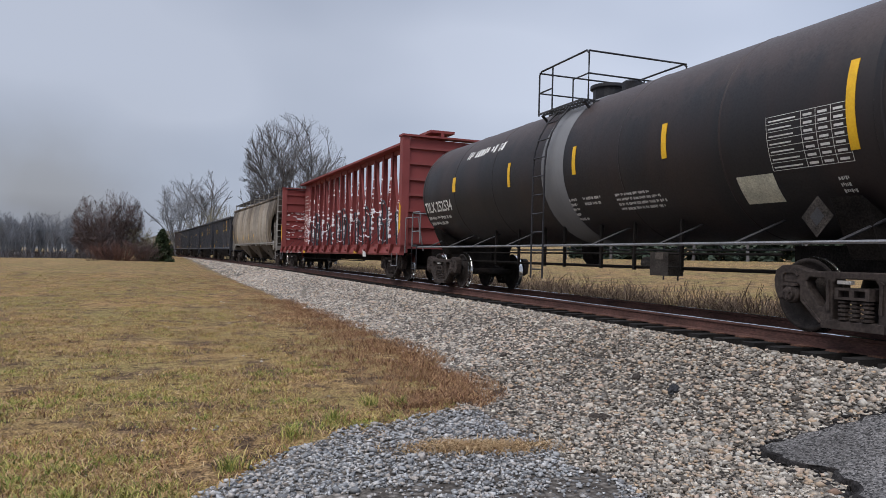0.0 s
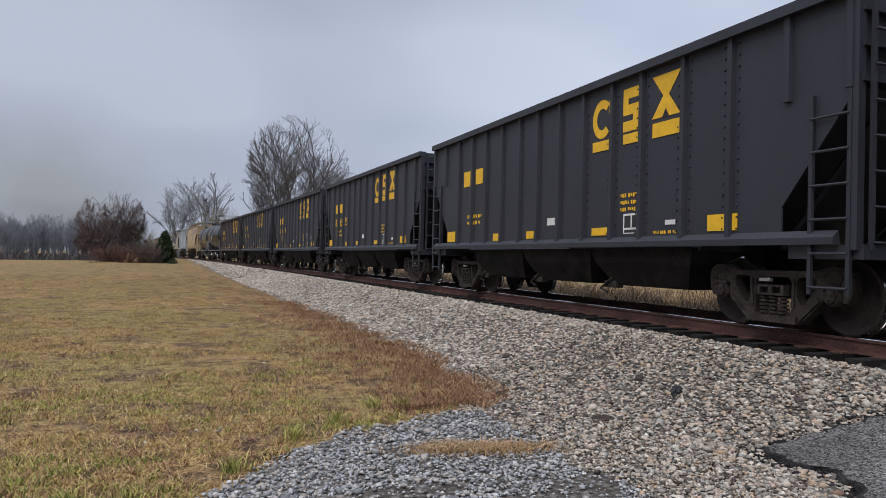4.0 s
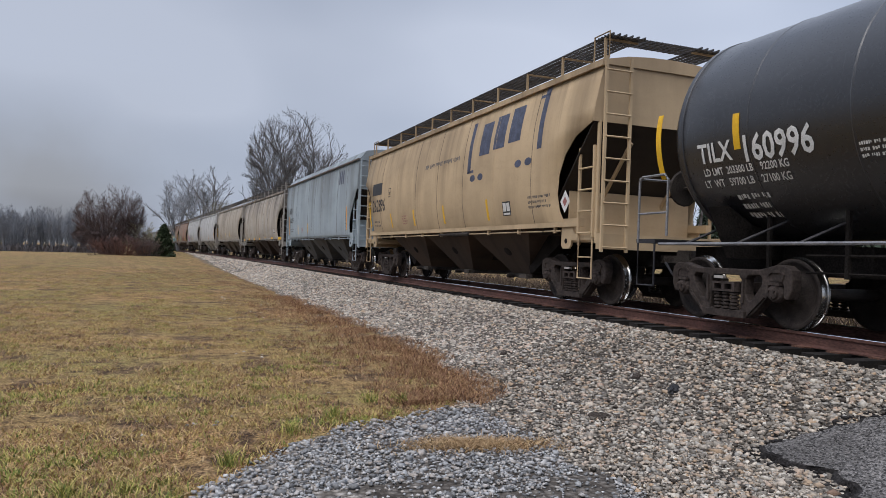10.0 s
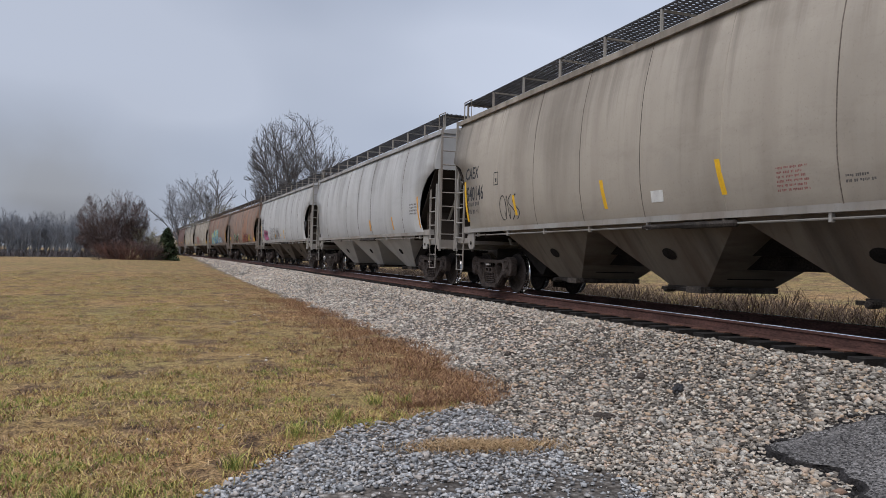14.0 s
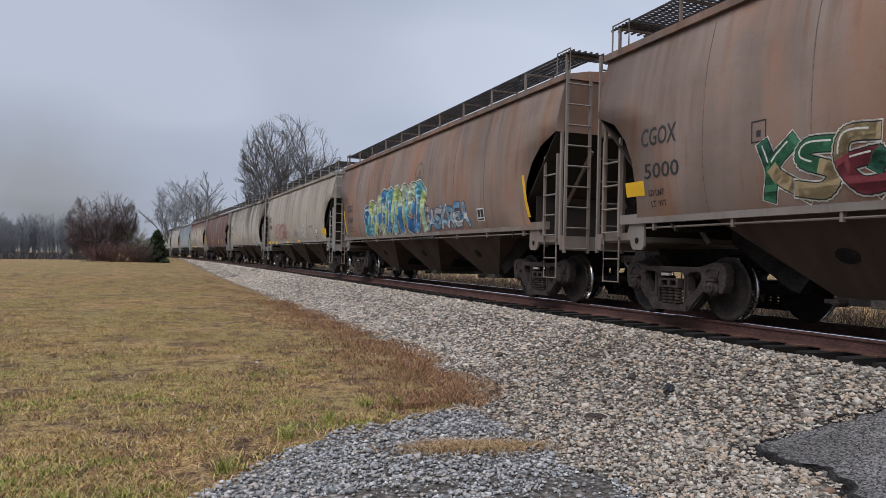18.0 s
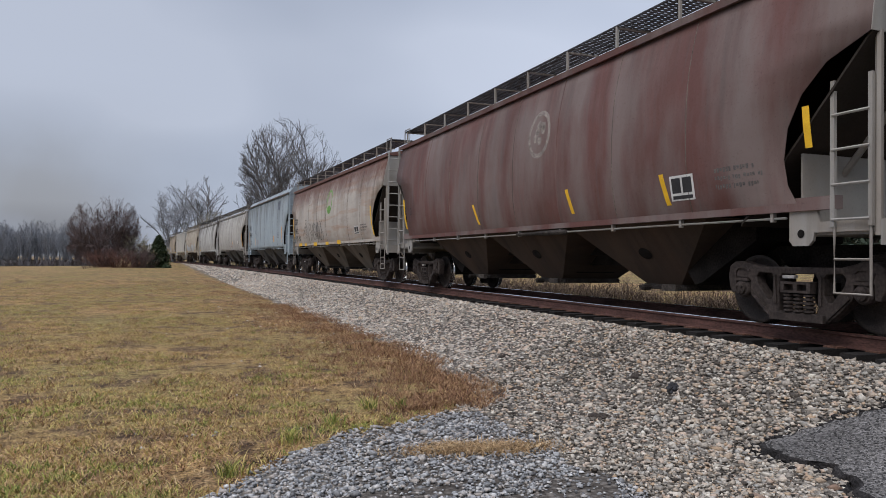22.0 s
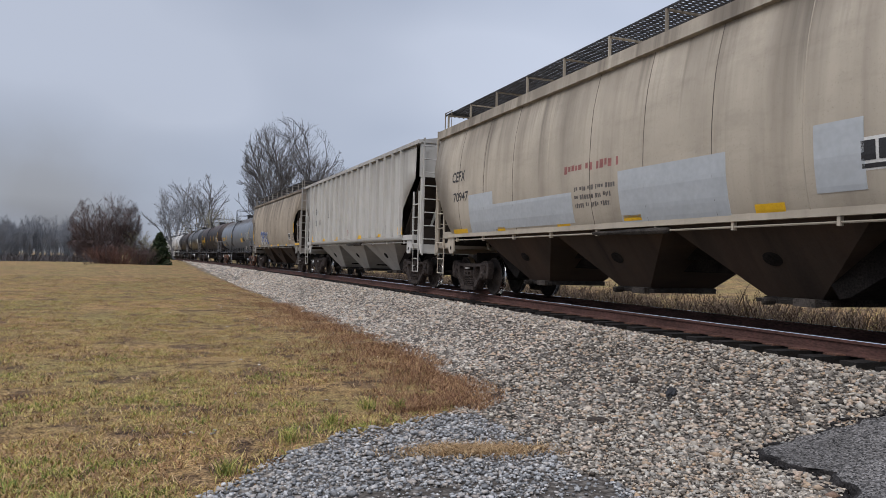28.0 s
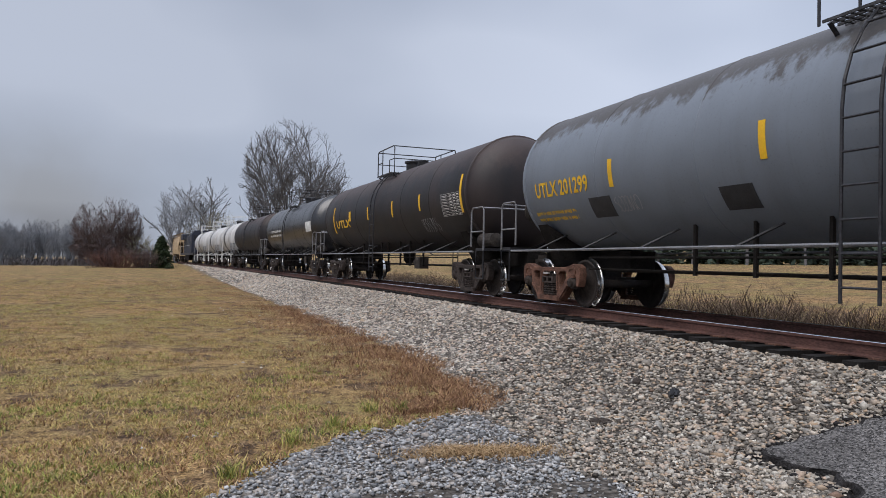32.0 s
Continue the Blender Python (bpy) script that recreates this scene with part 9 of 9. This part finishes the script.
emblem(16, "stencil", -4.75, 1.63, 0.5, 0.35)
word(16, "CGOX", "black", 6.67, 2.52, 0.81, 0.28)
word(16, "5000", "black", 6.59, 2.04, 0.79, 0.23)
mark(16, "yellow", 7.08, 1.81, 0.46, 0.22)
word(16, "LD LMT", "black", 6.52, 1.79, 0.36, 0.09)
word(16, "LT  WT", "black", 6.49, 1.63, 0.36, 0.09)
emblem(16, "framed", 4.44, 2.28, 0.24, 0.27)
word(17, "CGEX", "black", 6.95, 2.42, 0.8, 0.25)
word(17, "1469", "black", 6.8, 2, 0.7, 0.23)
mark(17, "yellow", 7.46, 1.59, 0.32, 0.93)
small_print(17, "black", 2, 6.91, 1.68, 1.2, 0.2)
graffiti(17, "sea", 4.45, 1.34, 5.9, 1.5)
graffiti(17, "silver", -1.33, 1.42, 2.98, 0.76)
mark(17, "yellow", -7.09, 1.65, 0.26, 0.84)
emblem(17, "stencil", -4.86, 1.66, 0.37, 0.29)
emblem(17, "round_dark", -0.58, 2.65, 0.72, 0.82)
word(18, "CEFX", "black", 6.82, 2.7, 0.73, 0.23)
word(18, "70784", "black", 6.7, 2.24, 0.88, 0.24)
graffiti(18, "red", 5.03, 1.51, 3.44, 1.01)
graffiti(18, "white", -1.44, 1.63, 1.69, 0.64)
mark(18, "yellow", 7.56, 1.39, 0.79, 0.17)
mark(18, "yellow", 6.25, 1.4, 0.5, 0.14)
mark(18, "yellow", 5.14, 1.4, 0.54, 0.13)
mark(18, "yellow", 1.87, 1.41, 0.53, 0.11)
mark(18, "yellow", -1.09, 1.42, 0.5, 0.11)
small_print(18, "red", 4, 1.28, 1.71, 0.73, 0.34)
small_print(18, "black", 4, -0.53, 1.69, 0.82, 0.32)
mark(18, "yellow", -6.54, 1.68, 0.66, 0.27)
emblem(18, "stencil_dark", -5.28, 1.68, 0.36, 0.3)
small_print(18, "black", 1, -3.94, 2.05, 1.06, 0.12)
word(19, "CGEX", "black", 6.25, 2.67, 0.79, 0.27)
word(19, "1791", "black", 6.14, 2.15, 0.62, 0.22)
mark(19, "yellow", -1.51, 1.7, 0.18, 0.47)
mark(19, "yellow", -4.37, 1.71, 0.18, 0.47)
mark(19, "yellow", 1.11, 1.68, 0.21, 0.5)
mark(19, "yellow", 3.68, 1.7, 0.23, 0.46)
mark(19, "yellow", 6.63, 1.66, 0.42, 0.64)
small_print(19, "red", 3, 0.43, 1.7, 0.37, 0.19)
small_print(19, "black", 3, -0.78, 1.71, 0.52, 0.15)
small_print(19, "black", 3, -2.67, 1.71, 0.71, 0.17)
mark(20, "yellow", 2.12, 1.61, 0.31, 0.46)
mark(20, "yellow", -2.05, 1.63, 0.23, 0.44)
mark(20, "yellow", -4.68, 1.61, 0.2, 0.45)
mark(20, "yellow", -7.23, 2.09, 0.13, 0.47)
emblem(20, "round_pale", -0.62, 2.76, 0.86, 0.92)
emblem(20, "stencil", -4.91, 1.66, 0.49, 0.35)
small_print(20, "black", 3, -5.81, 1.75, 0.9, 0.28)
word(20, "3", "black", 6.59, 2.07, 0.09, 0.22)
mark(20, "yellow", 7.23, 1.68, 0.23, 0.88)
emblem(21, "round_green", -0.08, 2.66, 0.93, 1.03)
emblem(21, "stencil", -4.43, 1.7, 0.61, 0.3)
mark(21, "yellow", -6.54, 1.62, 0.29, 0.99)
graffiti(21, "black", 3.43, 1.58, 2.69, 0.88)
small_print(21, "black", 3, -5.3, 1.8, 0.87, 0.24)
mark(21, "yellow", 2.82, 1.37, 0.63, 0.16)
mark(21, "yellow", -1.57, 1.38, 0.54, 0.16)
mark(21, "yellow", 6.13, 1.39, 0.67, 0.14)
mark(21, "yellow", 0.44, 1.38, 0.5, 0.13)
word(21, "CGEX", "black", 6.79, 2.45, 0.85, 0.31)
word(21, "1952", "black", 6.65, 2.01, 0.73, 0.26)
mark(21, "yellow", 7.19, 1.79, 0.24, 1.01)
mark(21, "yellow", 4.83, 1.39, 0.43, 0.12)
emblem(21, "framed", 4.21, 2.32, 0.26, 0.28)
word(21, "LD LMT  224500", "black", 6.61, 1.77, 1.12, 0.14)
word(21, "LT WT   61500", "black", 6.57, 1.63, 1.06, 0.13)
graffiti(21, "black", 4.75, 1.72, 0.86, 0.61)
word(22, "IARX", "black", 6.1, 2.7, 0.77, 0.31)
word(22, "540185", "black", 5.99, 2.18, 1.05, 0.34)
mark(22, "orange", 6.21, 1.63, 0.2, 0.95)
mark(22, "orange", 3.77, 1.63, 0.18, 0.48)
small_print(22, "red", 5, 2.84, 1.67, 0.5, 0.3)
emblem(22, "framed", 3.79, 2.43, 0.25, 0.27)
small_print(22, "black", 2, 5.72, 1.69, 0.79, 0.26)
emblem(22, "crest_small", -4.35, 3.57, 0.72, 0.5)
mark(22, "orange", -5.63, 1.67, 0.17, 0.9)
mark(22, "orange", -3.15, 1.73, 0.23, 0.37)
small_print(22, "black", 4, -4.24, 1.95, 0.7, 0.31)
mark(23, "orange", -6.96, 1.66, 0.28, 0.91)
mark(23, "orange", -1.87, 1.77, 0.32, 0.52)
emblem(23, "stencil_dark", -4.71, 1.77, 0.53, 0.32)
small_print(23, "red", 3, -0.8, 1.69, 0.78, 0.26)
word(24, "CEFX", "black", 6.46, 2.77, 0.79, 0.33)
word(24, "352105", "black", 6.43, 2.28, 1.06, 0.35)
mark(24, "yellow", 6.94, 1.44, 0.86, 0.12)
emblem(24, "framed", 4.93, 2.58, 0.24, 0.3)
small_print(24, "black", 2, 6.34, 1.75, 0.83, 0.26)
emblem(24, "framed", 6.85, 1.7, 0.25, 0.14)
word(25, "CEFX", "black", 6.35, 2.74, 0.81, 0.26)
word(25, "70947", "black", 6.24, 2.25, 0.93, 0.23)
small_print(25, "red", 1, 0.85, 2.4, 1.7, 0.15)
emblem(25, "stencil", -5.08, 1.84, 0.44, 0.34)
small_print(25, "black", 3, 0.53, 1.78, 1.31, 0.37)
mark(25, "patch", 5.28, 1.47, 1.33, 0.89)
mark(25, "patch", 3.95, 1.53, 3.32, 0.54)
mark(25, "patch", -0.8, 1.48, 2.37, 0.81)
mark(25, "patch", -4.53, 1.65, 0.62, 0.75)
mark(25, "yellow", 6.42, 1.43, 0.88, 0.16)
mark(25, "yellow", 3.85, 1.44, 0.36, 0.12)
mark(25, "yellow", 1.27, 1.43, 0.46, 0.11)
mark(25, "yellow", -0.84, 1.45, 0.46, 0.14)
mark(25, "yellow", -3.59, 1.45, 0.46, 0.14)
mark(26, "yellow", -6.21, 1.7, 0.45, 0.1)
mark(26, "yellow", -6.22, 1.57, 0.45, 0.1)
mark(26, "yellow", -1.58, 1.52, 0.49, 0.13)
mark(26, "yellow", -4.01, 1.54, 0.44, 0.1)
mark(26, "yellow", 1.96, 1.52, 0.52, 0.13)
small_print(26, "black", 3, -6.21, 1.84, 0.45, 0.21)
small_print(26, "red", 3, 0.09, 1.68, 0.44, 0.21)
small_print(26, "black", 4, -4.84, 1.68, 0.24, 0.22)
word(27, "CGEX", "black", 6.91, 2.79, 0.57, 0.31)
word(27, "1331", "black", 6.82, 2.31, 0.53, 0.25)
mark(27, "yellow", 6.98, 1.62, 0.25, 0.92)
mark(27, "yellow", 4.9, 1.41, 0.44, 0.11)
emblem(27, "framed", 5.97, 2.57, 0.21, 0.28)
small_print(27, "black", 2, 6.72, 1.87, 0.74, 0.21)
graffiti(27, "blue", 3.77, 1.38, 2.7, 0.98)
mark(27, "yellow", -6.71, 2.09, 0.14, 0.49)
emblem(27, "stencil", -5.3, 1.73, 0.55, 0.33)
small_print(27, "black", 3, -6.29, 1.65, 0.51, 0.39)
mark(27, "yellow", 0.51, 1.41, 0.52, 0.11)
mark(27, "yellow", -1.77, 1.42, 0.43, 0.11)
mark(27, "yellow", -4.24, 1.41, 0.28, 0.11)
mark(27, "yellow", -6.71, 1.42, 1.06, 0.1)
word(28, "UTLX 201299", "yellow", 7.5, 2.11, 1.95, 0.3)
small_print(28, "yellow", 2, 7.71, 1.67, 1.58, 0.18)
mark(28, "black", 5.64, 1.65, 0.66, 0.34)
mark(28, "black", 2.4, 1.59, 0.61, 0.31)
mark(28, "yellow", 4.92, 2.12, 0.16, 0.46)
mark(28, "yellow", 1.56, 2.16, 0.14, 0.48)
mark(28, "yellow", -3.36, 1.86, 0.8, 0.29)
mark(28, "black", -4.51, 1.91, 0.71, 0.3)
emblem(28, "stencil", -5.45, 1.87, 0.44, 0.31)
emblem(28, "table", -6.36, 2, 1.14, 0.54)
mark(28, "yellow", -4.31, 2.09, 0.19, 0.49)
mark(28, "yellow", -7.83, 1.91, 0.14, 0.89)
emblem(28, "diamond", -6.18, 1.16, 0.38, 0.42)
graffiti(28, "chalk", 4.9, 1.7, 0.64, 0.26)
mark(29, "yellow", 6.38, 1.93, 0.39, 1.08)
mark(29, "yellow", 3.66, 2.34, 0.26, 0.37)
mark(29, "yellow", 1.11, 2.27, 0.22, 0.46)
mark(29, "yellow", -1.75, 2.23, 0.18, 0.51)
mark(29, "yellow", -4.3, 2.29, 0.24, 0.46)
mark(29, "yellow", -7.34, 2.07, 0.22, 0.96)
word(29, "UTLX", "yellow", 5.75, 2.12, 2.21, 0.31)
emblem(29, "table", -6.12, 2.03, 1.26, 0.57)
graffiti(29, "chalk", -4.27, 1.66, 1.21, 0.4)
small_print(30, "white", 2, 4.95, 2.14, 3.7, 0.4)
mark(30, "white", -5.2, 2.2, 1.17, 0.49)
word(26, "VT", "black", 6.28, 2.73, 0.29, 0.24)
word(26, "GX", "black", 5.66, 2.74, 0.33, 0.27)
word(26, "55", "black", 6.27, 2.2, 0.29, 0.27)
word(26, "02", "black", 5.62, 2.23, 0.28, 0.25)
word(26, "14", "black", 4.88, 2.25, 0.22, 0.26)
emblem(26, "framed", 3.34, 2.53, 0.24, 0.3)
mark(26, "yellow", 6.32, 1.52, 0.4, 0.25)
mark(26, "yellow", 4.16, 1.52, 0.45, 0.12)


def build_hill():
    """Glowing sheet far beyond the field: a wooded hillside, its low cloud painted on."""
    m = bpy.data.materials.new("hill_haze_glow")
    m.use_nodes = True
    nt = m.node_tree
    nt.nodes.clear()
    out = nt.nodes.new("ShaderNodeOutputMaterial")
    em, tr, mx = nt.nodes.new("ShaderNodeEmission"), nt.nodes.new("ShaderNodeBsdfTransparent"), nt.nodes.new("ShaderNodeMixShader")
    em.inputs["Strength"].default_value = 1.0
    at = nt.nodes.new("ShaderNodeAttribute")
    at.attribute_name = "haze_cover"
    # emission darker at the foot and paler above: haze painted by height
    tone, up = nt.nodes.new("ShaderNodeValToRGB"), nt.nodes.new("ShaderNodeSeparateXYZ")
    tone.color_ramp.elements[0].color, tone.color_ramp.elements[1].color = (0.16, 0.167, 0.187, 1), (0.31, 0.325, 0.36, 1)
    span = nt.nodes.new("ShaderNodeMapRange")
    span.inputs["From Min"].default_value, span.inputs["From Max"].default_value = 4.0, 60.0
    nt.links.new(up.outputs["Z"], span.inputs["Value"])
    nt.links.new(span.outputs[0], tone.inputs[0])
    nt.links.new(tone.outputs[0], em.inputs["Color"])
    co, n = nt.nodes.new("ShaderNodeTexCoord"), nt.nodes.new("ShaderNodeTexNoise")
    n.inputs["Scale"].default_value, n.inputs["Detail"].default_value = 0.008, 4.0
    nt.links.new(co.outputs["Object"], n.inputs["Vector"])
    nt.links.new(co.outputs["Object"], up.inputs[0])
    mu = nt.nodes.new("ShaderNodeMath")
    mu.operation = "MULTIPLY"
    r = nt.nodes.new("ShaderNodeMapRange")
    r.inputs["From Min"].default_value, r.inputs["From Max"].default_value, r.inputs["To Min"].default_value = 0.3, 0.62, 0.45
    nt.links.new(n.outputs["Fac"], r.inputs["Value"])
    nt.links.new(at.outputs["Fac"], mu.inputs[0])
    nt.links.new(r.outputs[0], mu.inputs[1])
    nt.links.new(mu.outputs[0], mx.inputs[0])
    nt.links.new(tr.outputs[0], mx.inputs[1])
    nt.links.new(em.outputs[0], mx.inputs[2])
    nt.links.new(mx.outputs[0], out.inputs[0])
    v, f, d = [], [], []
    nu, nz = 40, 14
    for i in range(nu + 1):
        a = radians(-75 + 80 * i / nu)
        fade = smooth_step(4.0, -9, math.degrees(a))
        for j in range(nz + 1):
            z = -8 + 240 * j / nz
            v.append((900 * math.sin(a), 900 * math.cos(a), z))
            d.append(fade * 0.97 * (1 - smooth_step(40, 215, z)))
    for i in range(nu):
        f += [(i * (nz + 1) + j, (i + 1) * (nz + 1) + j, (i + 1) * (nz + 1) + j + 1, i * (nz + 1) + j + 1) for j in range(nz)]
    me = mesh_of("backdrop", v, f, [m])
    me.attributes.new("haze_cover", "FLOAT", "POINT").data.foreach_set("value", d)
    tagged(shade(new("backdrop", me)), "grey glowing hillside sheet fading into painted low cloud", "backdrop", kind="structure")


build_hill()


# ---- what moves ----
def stand(car, s, bogie):
    """Pose of a car whose middle is at s, its trucks on the rails."""
    xa, ya, _ = on_line(s - bogie)
    xb, yb, _ = on_line(s + bogie)
    return Matrix.Translation(((xa + xb) / 2, (ya + yb) / 2, 0)) @ Matrix.Rotation(math.atan2(yb - ya, xb - xa), 4, "Z")


def motions():
    times = [0.5 * i for i in range(65)]
    for car, u, bogie in RIGS:
        rows = []
        for t in times:
            s = u - run_on(t)
            if t in (0, 32) or -40 < s < 170 or t == int(t) and int(t) % 4 == 0:
                rows.append((t, stand(car, s, bogie)))
        walk(car, rows)
    # wheels turn while their car is close by
    where = {car: u for car, u, _ in RIGS}
    for ws, car, along, x in AXLES:
        u = where[car] + along
        t0, t1 = max(0.0, (u - 36) / SPEED + 13), min(32.0, (u + 1) / SPEED + 13)
        rows = [(0.0, pose(x, 0, WHEEL_R))] if t0 > 0.2 else []
        t = t0
        while t < t1:
            rows.append((t, pose(x, 0, WHEEL_R) @ Matrix.Rotation(-(t - t0) * SPEED / WHEEL_R, 4, "Y")))
            t += 1 / 30
        if len(rows) > 3:
            last = rows[-1][1]
            if rows[-1][0] < 31.9:
                rows += [(min(31.95, rows[-1][0] + 0.05), last), (32.0, last)]
            walk(ws, rows)


motions()
